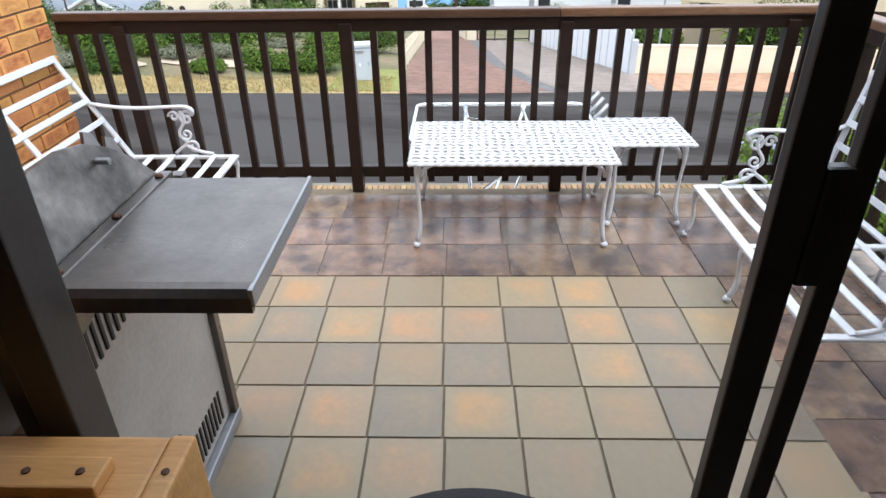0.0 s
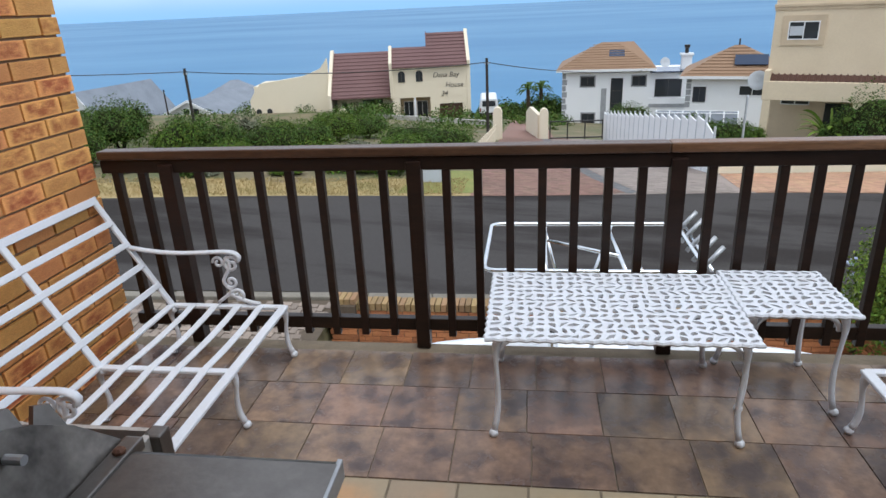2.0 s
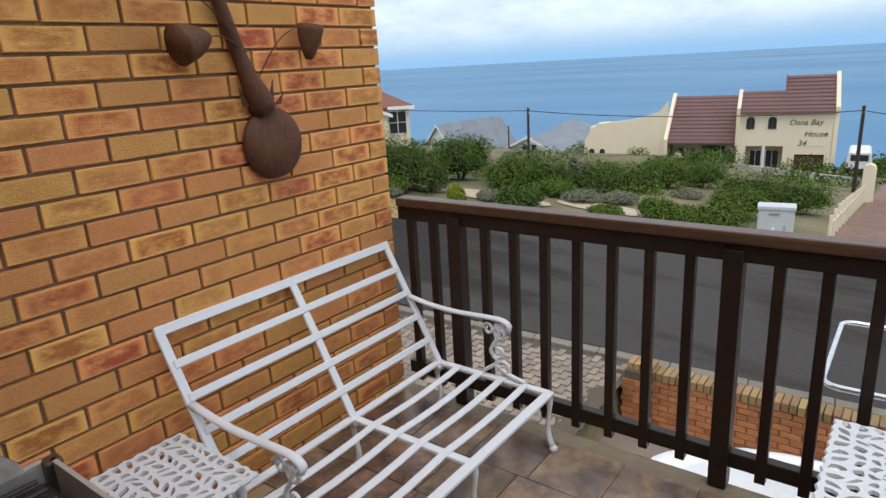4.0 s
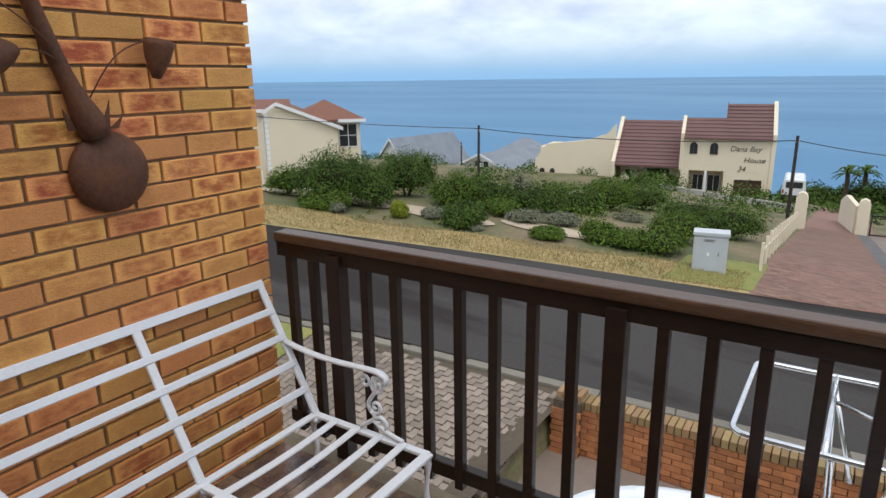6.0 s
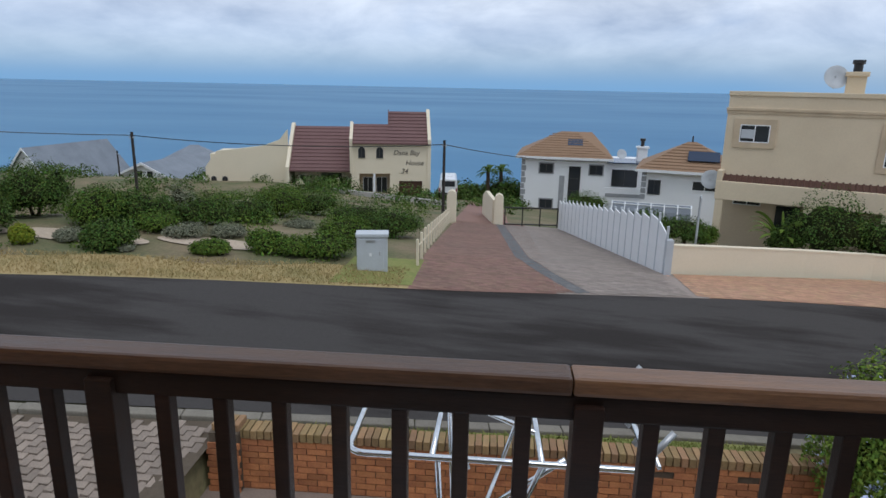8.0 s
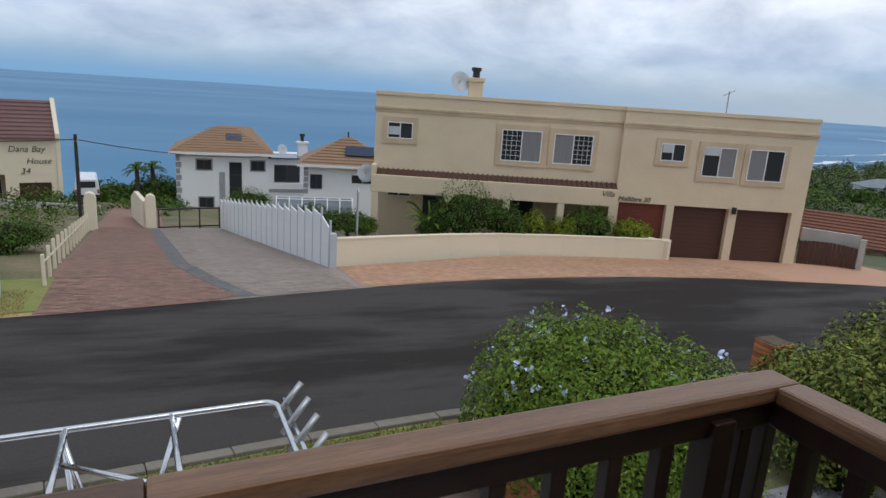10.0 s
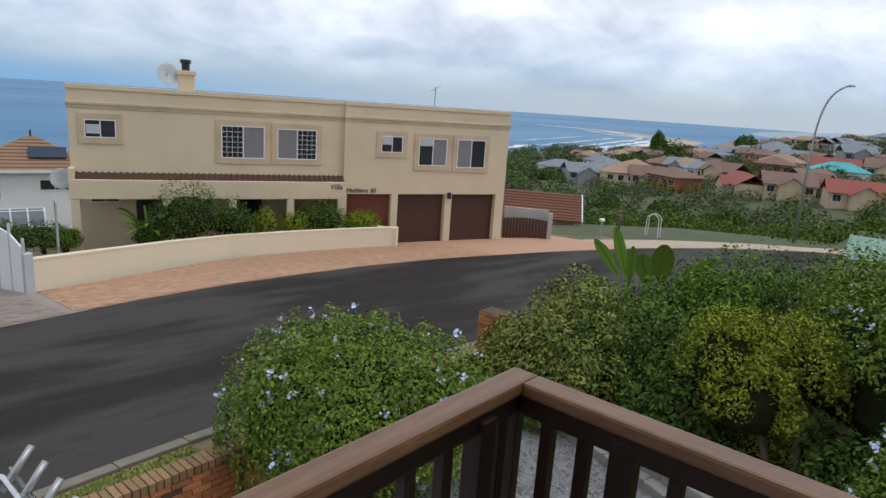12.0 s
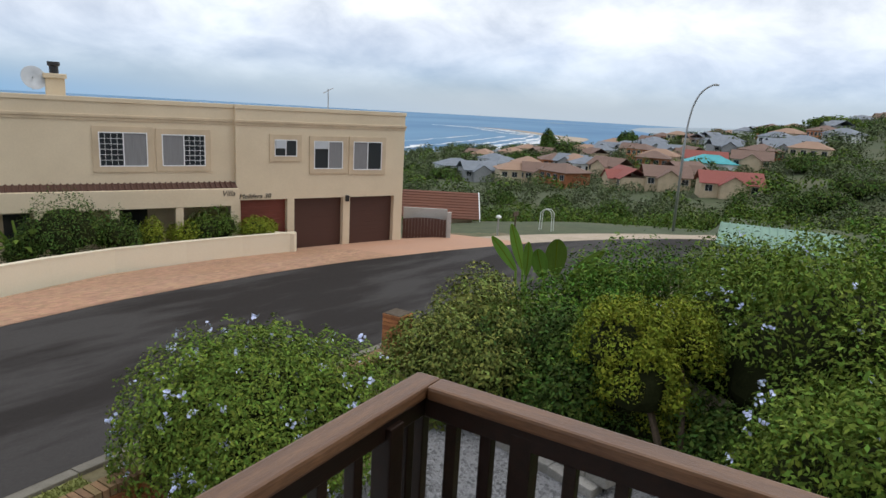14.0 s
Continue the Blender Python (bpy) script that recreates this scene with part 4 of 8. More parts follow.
mat_pts = [(0.12 + 0.47 * math.cos(a * math.pi / 24), 0.75 + 0.445 * math.sin(a * math.pi / 24)) for a in range(25)]
bm = bmesh.new()
lo = [bm.verts.new((x, y, 0.001)) for x, y in mat_pts]
hi = [bm.verts.new((0.12 + (x - 0.12) * 0.985, 0.75 + (y - 0.75) * 0.985, 0.016)) for x, y in mat_pts]
bm.faces.new(lo[::-1])
bm.faces.new(hi)
for i in range(25):
    bm.faces.new((lo[i], lo[(i + 1) % 25], hi[(i + 1) % 25], hi[i]))
doormat = thing("doormat", "half-round black rubber doormat outside the sliding door", "doormat", pose(0, 0, 0))
part("mat", bm, M["rubber"], doormat)
for k in range(1, 5):
    part("rib", tube([(0.12 + (0.47 - 0.05 * k) * math.cos(a * math.pi / 20), 0.752 + (0.445 - 0.05 * k) * math.sin(a * math.pi / 20), 0.017) for a in range(21)], 0.006, sides=5), M["rubber"], doormat)

# rusty metal flower ornament on the wall
art = thing("wall_ornament", "rusty iron stem ornament with bulb and cups on brick wall", "ornament", pose(WALL_X, 0, 0))
side = Matrix(((0, 0, 1, 0), (1, 0, 0, 0), (0, 1, 0, 0), (0, 0, 0, 1)))
part("bulb", lathe([(0.125, 0.004), (0.137, 0.016), (0.132, 0.034), (0.105, 0.055), (0.06, 0.068), (0.01, 0.072)], 24, m=Matrix.Translation((0, 2.655, 1.375)) @ side), M["rust"], art, smooth=True)
stem = bezier((0.035, 2.62, 1.50), (0.04, 2.58, 1.60), (0.035, 2.53, 1.72), (0.04, 2.475, 1.92), 9) + bezier((0.04, 2.475, 1.92), (0.04, 2.45, 2.0), (0.04, 2.40, 2.10), (0.03, 2.33, 2.2), 5)[1:]
part("stem", tube(stem, 0.04, radii=[0.046, 0.050, 0.046, 0.036, 0.030, 0.027, 0.026, 0.026, 0.025, 0.025, 0.026, 0.024, 0.022, 0.020, 0.018], sides=10), M["rust"], art, smooth=True)
for k, (dy, dz) in enumerate(((-0.05, 0.03), (0.05, 0.05), (0.0, 0.07), (0.07, 0.0))):
    part("petal", prism([(2.60 + dy - 0.016, 1.52), (2.60 + dy + 0.016, 1.52), (2.60 + dy * 1.5, 1.56 + dz)], 0.03 + 0.008 * k, 0.034 + 0.008 * k, m=turn), M["rust"], art)
for cy, cz, lean, r in ((2.285, 1.735, -78, 0.068), (2.86, 1.80, 168, 0.052), (2.06, 2.02, -40, 0.07)):
    cup = lathe([(r, 0.0), (r * 0.95, 0.02), (r * 0.80, 0.06), (r * 0.5, 0.10), (0.014, 0.125)], 16, m=Matrix.Translation((0.075, cy, cz)) @ Matrix.Rotation(radians(lean), 4, "X"))
    part("cup", cup, M["rust"], art, "rusty bell-shaped cup", smooth=True)
for a in (((0.03, 2.60, 1.62), (0.07, 2.55, 1.75), (0.07, 2.45, 1.80), (0.06, 2.35, 1.74)), ((0.03, 2.62, 1.62), (0.08, 2.66, 1.72), (0.08, 2.70, 1.78), (0.06, 2.83, 1.80)), ((0.03, 2.57, 1.68), (0.08, 2.5, 1.85), (0.08, 2.3, 1.95), (0.06, 2.12, 2.0))):
    part("wire", tube(bezier(*a, 10), 0.0025, sides=5), M["rust"], art)

# boat on a trailer in the yard, with its tubular top frame and rod holders
boat = thing("boat", "small white fishing boat with polished tubular top frame on a trailer", "boat", pose(0.75, 5.62, 0))


def hull_ring(s, z):
    out = []
    for k in range(32):
        a = k * math.tau / 32
        c, d = math.cos(a), math.sin(a)
        out.append((2.35 * s * math.copysign(abs(c) ** 0.55, c), 0.85 * s * math.copysign(abs(d) ** 0.75, d) * (1 - 0.35 * max(-c, 0) ** 3), z))
    return out


bm = bmesh.new()
rings = [[bm.verts.new(v) for v in hull_ring(s, z)] for s, z in ((0.45, -2.75), (0.72, -2.66), (0.90, -2.2), (0.99, -1.86), (1.0, -1.71), (0.985, -1.65), (0.90, -1.65), (0.885, -1.69), (0.86, -2.05))]
for a, b in zip(rings, rings[1:]):
    for k in range(32):
        bm.faces.new((a[k], a[(k + 1) % 32], b[(k + 1) % 32], b[k]))
bm.faces.new(rings[0][::-1])
bm.faces.new(rings[-1])
part("hull", bm, M["boat"], boat, "white fibreglass hull with rounded gunwale", smooth=True)
part("console", box(-0.5, 0.15, -0.35, 0.35, -2.25, -1.35, 0.06), M["boat"], boat)
Z = -0.33


def rounded(x0, x1, y0, y1, z, r=0.09):
    out = []
    for cx, cy, a0 in ((x1 - r, y1 - r, 0), (x0 + r, y1 - r, 90), (x0 + r, y0 + r, 180), (x1 - r, y0 + r, 270)):
        out += [(cx + r * math.cos(radians(a0 + 18 * k)), cy + r * math.sin(radians(a0 + 18 * k)), z) for k in range(6)]
    return out


frame_part = part("top_frame", tube(rounded(-1.10, 0.555, -0.51, 0.59, Z), 0.019, sides=10, closed=True), M["chrome"], boat, smooth=True)
for x in (-0.63, -0.03):
    part("cross_tube", tube([(x, -0.50, Z), (x + (0.02 if x < -0.3 else -0.03), 0.58, Z)], 0.017, sides=8), M["chrome"], boat, smooth=True)
for a, b in (((-0.03, -0.2, Z), (-0.60, 0.3, Z - 0.05)), ((-0.60, -0.5, Z), (-0.52, -0.35, -1.9)), ((-0.02, -0.5, Z), (-0.40, -0.35, -1.5)), ((-0.02, 0.55, Z), (-0.40, 0.35, -1.5)), ((-0.62, 0.55, Z), (-0.52, 0.35, -1.9)),
             ((0.1, -0.45, Z), (-0.45, -0.35, -0.85)), ((-0.62, 0.5, Z), (-0.45, 0.34, -0.95))):
    part("strut", tube([a, b], 0.016, sides=8), M["chrome"], boat, smooth=True)
for i in range(5):
    y = -0.38 + 0.215 * i
    part("rod_holder", tube([(0.53, y, Z - 0.05), (0.62, y + 0.02, Z + 0.05), (0.70, y + 0.04, Z + 0.14)], 0.020, sides=10), M["galv"], boat, smooth=True)
part("strut", tube([(0.60, -0.47, Z + 0.0), (0.60, 0.56, Z + 0.02)], 0.014, sides=8), M["chrome"], boat, smooth=True)
trailer = part("trailer", box(-2.6, 1.8, -0.06, 0.06, -2.93, -2.85, 0.01), M["galv"], boat, "galvanised boat trailer beam")
part("axle", box(-0.1, 0.1, -0.95, 0.95, -2.92, -2.84, 0.01), M["galv"], boat)
for sx in (-1.2, 0.6):
    part("cradle", box(sx - 0.05, sx + 0.05, -0.6, 0.6, -2.85, -2.70, 0.01), M["galv"], boat)
for sy in (-1, 1):
    part("wheel", lathe([(0.12, -0.09), (0.27, -0.10), (0.31, -0.06), (0.31, 0.06), (0.27, 0.10), (0.12, 0.09)], 24, m=Matrix.Translation((0, sy * 1.05, -2.79)) @ Matrix.Rotation(math.pi / 2, 4, "X")), M["rubber"], boat, smooth=True)
part("jockey_wheel", lathe([(0.05, -0.03), (0.10, -0.03), (0.10, 0.03), (0.05, 0.03)], 16, m=Matrix.Translation((-2.5, 0, -3.0)) @ Matrix.Rotation(math.pi / 2, 4, "X")), M["rubber"], boat)
part("jockey_stand", tube([(-2.5, 0, -2.98), (-2.5, 0, -2.86)], 0.025, sides=8), M["galv"], boat)

# ---- houses and street furniture ----
def ring(x0, x1, z0, z1, t, y0, y1):
    """A mitred rectangular frame in one piece, t wide, from y0 to y1."""
    bm = bmesh.new()
    loops = []
    for y in (y0, y1):
        for e in (0, t):
            loops.append([bm.verts.new(v) for v in ((x0 + e, y, z0 + e), (x1 - e, y, z0 + e), (x1 - e, y, z1 - e), (x0 + e, y, z1 - e))])
    fo, fi, bo, bi = loops
    for i in range(4):
        j = (i + 1) % 4
        bm.faces.new((fo[i], fo[j], fi[j], fi[i]))
        bm.faces.new((bo[j], bo[i], bi[i], bi[j]))
        bm.faces.new((fo[j], fo[i], bo[i], bo[j]))
        bm.faces.new((fi[i], fi[j], bi[j], bi[i]))
    return bm


def window(parent, x0, x1, z0, z1, y, frame_mat, cols=2, rows=1, depth=0.05, name="window", sill=None, curtain=False, arch=False, bars=False):
    """A framed window on a wall that faces -y: frame, panes set back, glazing bars and sill."""
    t = 0.038
    w = part(name, ring(x0, x1, z0, z1, t, y - depth, y + 0.02), frame_mat, parent)
    for i in range(1, cols):
        x = x0 + (x1 - x0) * i / cols
        part("mullion", box(x - 0.02, x + 0.02, y - depth * 0.9, y + 0.015, z0 + t, z1 - t), frame_mat, w)
    for j in range(1, rows):
        z = z0 + (z1 - z0) * j / rows
        part("glazing_bar", box(x0 + t, x1 - t, y - depth * 0.8, y + 0.012, z - 0.015, z + 0.015), frame_mat, w)
    for i in range(cols):
        a, b = x0 + (x1 - x0) * i / cols + 0.02, x0 + (x1 - x0) * (i + 1) / cols - 0.02
        part("pane", box(a, b, y - 0.022, y - 0.012, z0 + 0.02, z1 - 0.02), M["curtain"] if curtain and i == (curtain - 1) else M["pane"], w)
    if bars:
        for j in range(1, 6):
            z = z0 + t + (z1 - z0 - 2 * t) * j / 6
            part("glazing_bar", box(x0 + t if bars < 2 else (x0 + x1) / 2, (x0 + x1) / 2 if bars < 2 else x1 - t, y - depth * 0.8, y - 0.025, z - 0.007, z + 0.007), frame_mat, w)
        for q in (0.25, 0.5, 0.75):
            x = (x0 if bars < 2 else (x0 + x1) / 2) + (x1 - x0) / 2 * q
            part("glazing_bar", box(x - 0.006, x + 0.006, y - depth * 0.72, y - 0.026, z0 + t, z1 - t), frame_mat, w)
    if sill:
        part("sill", box(x0 - 0.08, x1 + 0.08, y - 0.10, y + 0.01, z0 - 0.09, z0, 0.01), sill, w)
    return w


def framed(parent, x0, x1, z0, z1, y, mat, wide=0.22, proud=0.05):
    return part("surround", ring(x0 - wide, x1 + wide, z0 - wide, z1 + wide, wide, y - proud, y + 0.01), mat, parent)


def hip_roof(x0, x1, y0, y1, z, rise, hang=0.45, ridge=None, thick=0.12):
    """A hipped roof with its eaves' thickness; ridge gives the ridge's ends along x."""
    bm = bmesh.new()
    a0, a1, b0, b1 = x0 - hang, x1 + hang, y0 - hang, y1 + hang
    cy = (b0 + b1) / 2
    half = (b1 - b0) / 2
    r0, r1 = ridge or (min(a0 + half, (a0 + a1) / 2), max(a1 - half, (a0 + a1) / 2))
    low = [bm.verts.new(v) for v in ((a0, b0, z - thick), (a1, b0, z - thick), (a1, b1, z - thick), (a0, b1, z - thick))]
    up = [bm.verts.new(v) for v in ((a0, b0, z), (a1, b0, z), (a1, b1, z), (a0, b1, z))]
    p, q = bm.verts.new((r0, cy, z + rise)), bm.verts.new((r1 + 0.001, cy, z + rise))
    bm.faces.new(low[::-1])
    for i in range(4):
        bm.faces.new((low[i], low[(i + 1) % 4], up[(i + 1) % 4], up[i]))
    bm.faces.new((up[0], up[1], q, p))
    bm.faces.new((up[2], up[3], p, q))
    bm.faces.new((up[1], up[2], q))
    bm.faces.new((up[3], up[0], p))
    return bm


def gable_roof(x0, x1, y0, y1, z, rise, hang=0.35, thick=0.10):
    """Ridge along y; the gables face -y and +y."""
    cx = (x0 + x1) / 2
    s = rise / (cx - x0)
    out = [(x0 - hang, z - s * hang), (cx, z + rise), (x1 + hang, z - s * hang), (x1 + hang, z - s * hang - thick), (cx, z + rise - thick), (x0 - hang, z - s * hang - thick)]
    return prism(out, y0 - hang, y1 + hang)


def roof_courses(parent, roof, x0, x1, y0, z0, y1, z1, n, mat, taper=0.0):
    """Raised tile courses running along the slope of a roof face."""
    for k in range(n):
        t = (k + 0.5) / n
        y, z = y0 + (y1 - y0) * t, z0 + (z1 - z0) * t
        i = taper * t
        part("tile_course", box(x0 + i, x1 - i, y - 0.06, y + 0.02, z - 0.02, z + 0.035), mat, roof)


# the villa across the road: long two-storey cream house with garages
V0, V1 = Vector((9.69, 29.26, 0)), Vector((26.77, 21.43, 0))
vdir = (V1 - V0).normalized()
vm = Matrix.Translation((V0.x, V0.y, 0.22)) @ Matrix.Rotation(math.atan2(vdir.y, vdir.x), 4, "Z")
villa = thing("house", "long two-storey cream plastered villa with flat roof and brown garage doors", "house", vm)
C, T = M["cream"], M["cream_trim"]
part("wall", box(0, 10.75, 0.0, 7.5, -2.40, 1.32), C, villa)
part("wall", box(10.75, 19.15, -0.2, 7.5, -2.75, 1.25), C, villa)
part("wall", box(0.0, 10.75, 1.6, 7.5, -5.6, -2.40), C, villa)
for a in ((10.75, 10.92), (13.06, 13.40), (15.86, 16.22), (18.66, 19.15)):
    part("pier", box(a[0], a[1], -0.2, 0.2, -6.0, -2.75), C, villa)
part("wall", box(10.75, 19.15, 0.2, 7.5, -6.0, -2.75), C, villa)
for x0, x1, mt in ((10.92, 13.06, "garage_red"), (13.40, 15.86, "garage"), (16.22, 18.66, "garage")):
    gd = part("garage_door", box(x0, x1, 0.10, 0.17, -6.0, -2.75), M[mt], villa, "brown sectional garage door")
    for k in range(1, 12):
        part("panel", box(x0 + 0.03, x1 - 0.03, 0.085, 0.098, -5.0 + 0.19 * k, -4.83 + 0.19 * k, 0.004), M[mt], gd)
for x0, x1, y0 in ((-0.06, 10.75, -0.06), (10.69, 19.22, -0.26)):
    part("cornice", box(x0, x1, y0, y0 + 0.5, 0.62, 0.74, 0.02), T, villa)
    part("cornice", box(x0 + 0.02, x1 - 0.02, y0 + 0.03, y0 + 0.5, 0.50, 0.62, 0.02), T, villa)
    part("parapet", box(x0 + 0.03, x1 - 0.03, y0 + 0.02, y0 + 0.35, 1.20, 1.38, 0.02), C, villa)
for x0, x1, z0, z1, y, kw in ((0.54, 1.63, -0.61, 0.09, 0, {}), (5.52, 7.27, -1.27, 0.08, 0, dict(bars=1, curtain=2)), (7.81, 9.52, -1.26, 0.04, 0, dict(bars=2, curtain=1)),
                              (12.45, 13.5, -0.81, -0.06, -0.2, {}), (14.32, 15.77, -1.38, -0.09, -0.2, dict(curtain=2, rows=1)), (16.32, 17.86, -1.44, -0.08, -0.2, dict(curtain=1))):
    framed(villa, x0, x1, z0, z1, y, T)
    window(villa, x0, x1, z0, z1, y - 0.01, M["white_paint"], **kw)
# plain pale grey stands in for the sky reflected in the sash glass
for x0, x1, y in ((14.36, 15.0, -0.27), (0.6, 1.08, -0.07), (12.5, 12.95, -0.27)):
    part("open_sash", box(x0, x1, -0.02, 0.0, -0.45, -0.10), M["kiosk"], villa, "top-hung sash standing open, its sky reflection coloured pale grey", at=pose(0, y, 0, 0, 0, 0))
part("band", box(-0.05, 10.75, -0.62, -0.44, -2.92, -2.17, 0.02), C, villa)
part("lean_to_roof", prism([(-0.46, -2.20), (0.0, -1.96), (0.0, -2.02), (-0.46, -2.28)], 0.05, 10.75, m=Matrix(((0, 1, 0, 0), (1, 0, 0, 0), (0, 0, 1, 0), (0, 0, 0, 1)))), M["garage"], villa)
ridge_tile = finish("roof_tile", tube([(0, -0.45, -2.19), (0, -0.02, -1.965)], 0.045, sides=6), M["garage"])
for k in range(48):
    part("roof_tile", ridge_tile, None, villa, at=pose(0.2 + 0.22 * k, 0, 0.02))
part("end_wall", box(-0.05, 0.16, -0.60, 0.0, -2.20, -1.75, 0.02), C, villa)
for x in (0.0, 3.2, 5.75, 8.15, 10.4):
    part("column", box(x, x + 0.30, -0.60, -0.34, -6.0, -2.92, 0.01), C, villa)
window(villa, 0.49, 1.6, -3.4, -2.78, 1.58, M["white_paint"])
part("door", box(2.2, 3.1, 1.52, 1.59, -5.6, -3.3), M["pane"], villa)
part("door", box(6.3, 7.4, 1.52, 1.59, -5.6, -3.0), M["pane"], villa)
chim = part("chimney", box(3.95, 4.60, 1.0, 1.6, 1.2, 2.15, 0.02), C, villa)
part("chimney_cap", box(3.88, 4.67, 0.93, 1.67, 2.0, 2.18, 0.03), C, chim)
part("flue", lathe([(0.16, 2.15), (0.16, 2.45), (0.22, 2.48), (0.22, 2.62)], 14, m=Matrix.Translation((4.27, 1.3, 0))), M["black"], chim)


def dish(parent, x, y, z, r, tilt=60, yaw=0):
    bowl = lathe([(0.02, 0.0), (r * 0.5, 0.05 * r), (r * 0.85, 0.18 * r), (r, 0.27 * r), (r * 0.98, 0.28 * r), (r * 0.5, 0.08 * r), (0.02, 0.03 * r)], 20, m=pose(x, y, z, tilt, 0, yaw))
    d = part("satellite_dish", bowl, M["kiosk"], parent, "grey satellite dish", smooth=True)
    part("feed_arm", tube([(x, y, z), (x, y - r * 0.7, z + r * 0.15)], 0.02, sides=6), M["galv"], d)
    part("dish_bracket", tube([(x, y + 0.02, z - r * 0.1), (x, y + 0.3, z - r * 0.5), (x, y + 0.35, z - r * 0.9)], 0.025, sides=6), M["galv"], d)


dish(villa, 3.55, 1.1, 1.95, 0.45, 75, 20)
dish(villa, -0.35, 0.2, -2.25, 0.40, 80, 10)
part("aerial", tube([(15.3, 0.5, 1.2), (15.3, 0.5, 2.3)], 0.025, sides=6), M["galv"], villa)
part("aerial", tube([(15.05, 0.5, 2.1), (15.55, 0.5, 2.35)], 0.02, sides=6), M["galv"], villa)
part("wall_lamp", box(15.95, 16.12, -0.37, -0.21, -2.95, -2.65, 0.03), M["black"], villa, "black carriage lamp between the garage doors")


def lettering(parent, text, size, x, y, z, mat, shear=0.25, rot=(90, 0, 0)):
    c = bpy.data.curves.new("lettering", "FONT")
    c.body, c.size, c.extrude, c.shear = text, size, 0.015, shear
    o = bpy.data.objects.new("lettering", c)
    scene.collection.objects.link(o)
    dg = bpy.context.evaluated_depsgraph_get()
    me = bpy.data.meshes.new_from_object(o.evaluated_get(dg))
    bpy.data.objects.remove(o)
    me.materials.clear()
    me.materials.append(mat)
    return part("lettering", me, None, parent, "dark raised lettering", at=pose(x, y, z, *rot))


lettering(villa, "Villa", 0.34, 10.0, -0.63, -2.48, M["letter"])
lettering(villa, "Mellifera 30", 0.30, 10.85, -0.22, -2.68, M["letter"])

# low cream wall round the villa's planted bed
bed = thing("garden_wall", "low cream plastered garden wall curving along the paving", "wall", kind="structure")
run = [(5.45, 20.15), (8.0, 21.5), (10.5, 22.75), (13.1, 23.6), (16.0, 23.55), (18.4, 23.1), (20.75, 22.35)]
for (xa, ya), (xb, yb) in zip(run, run[1:]):
    L = math.hypot(xb - xa, yb - ya)
    za, dz = ground_z(xa, ya), ground_z(xb, yb) - ground_z(xa, ya)
    yaw = math.degrees(math.atan2(yb - ya, xb - xa))
    part("wall_panel", prism([(-0.02, -0.6), (L + 0.02, dz - 0.6), (L + 0.02, dz + 0.84), (-0.02, 0.84)], 0, 0.22), M["cream_light"], bed, at=pose(xa, ya, za, 0, 0, yaw))
    part("wall_cap", prism([(-0.02, 0.84), (L + 0.02, dz + 0.84), (L + 0.02, dz + 0.89), (-0.02, 0.89)], -0.012, 0.232), M["cream_light"], bed, at=pose(xa, ya, za, 0, 0, yaw))
part("wall_panel", box(0, 2.2, 0, 0.22, -0.6, 0.86, 0.015), M["cream_light"], bed, at=pose(20.75, 22.35, ground_z(20.75, 22.35), 0, 0, 115))

# brown wooden yard gate past the garages
gate = thing("yard_gate", "brown timber yard gate with grey post beside the garages", "gate", pose(27.65, 21.45, -5.05, 0, 0, -58))
for k in range(14):
    part("board", box(0.165 * k, 0.165 * k + 0.15, 0, 0.04, 0.1, 1.30 - 0.002 * (k - 7) ** 2, 0.005), M["garage"], gate)
part("gate_post", box(2.33, 2.55, -0.06, 0.16, -0.3, 1.65, 0.01), M["concrete_wall"], gate)
part("rail", box(0, 2.33, 0.04, 0.08, 0.3, 0.4), M["garage"], gate)
part("wall_stub", box(0.0, 2.33, 0.35, 0.5, -0.3, 1.75, 0.01), M["concrete_wall"], gate)


# cream house with plum roof and lettering
dm = Matrix.Translation((-12.5, 58.45, 0)) @ Matrix.Rotation(math.atan2(1.15, 7.0), 4, "Z")
dana = thing("house", "cream plastered house with plum tiled roofs and dark lettering", "house", dm)
CL = M["cream_light"]
part("wall", box(0, 7.05, 0.0, 6.5, -6.35, -3.45), CL, dana)
for x0, x1 in ((0, 0.7), (3.45, 4.3), (6.4, 7.05)):
    part("pier", box(x0, x1, 0, 0.3, -9.4, -6.35), CL, dana)
part("lintel", box(3.45, 7.05, 0.02, 0.3, -7.0, -6.35), CL, dana)
part("wall", box(0, 7.05, 1.2, 6.5, -9.4, -6.35), CL, dana)
part("porch_wall", box(0.7, 3.45, 1.10, 1.19, -9.4, -6.35), M["cream_trim"], dana)
window(dana, 1.0, 1.9, -8.6, -6.8, 1.09, M["white_paint"])
window(dana, 2.2, 3.2, -8.6, -6.8, 1.09, M["white_paint"])
part("garage_door", box(4.3, 6.4, 0.18, 0.25, -9.4, -7.0), M["garage"], dana)
part("column", box(1.95, 2.15, 0.0, 0.2, -9.4, -6.35), M["white_paint"], dana)


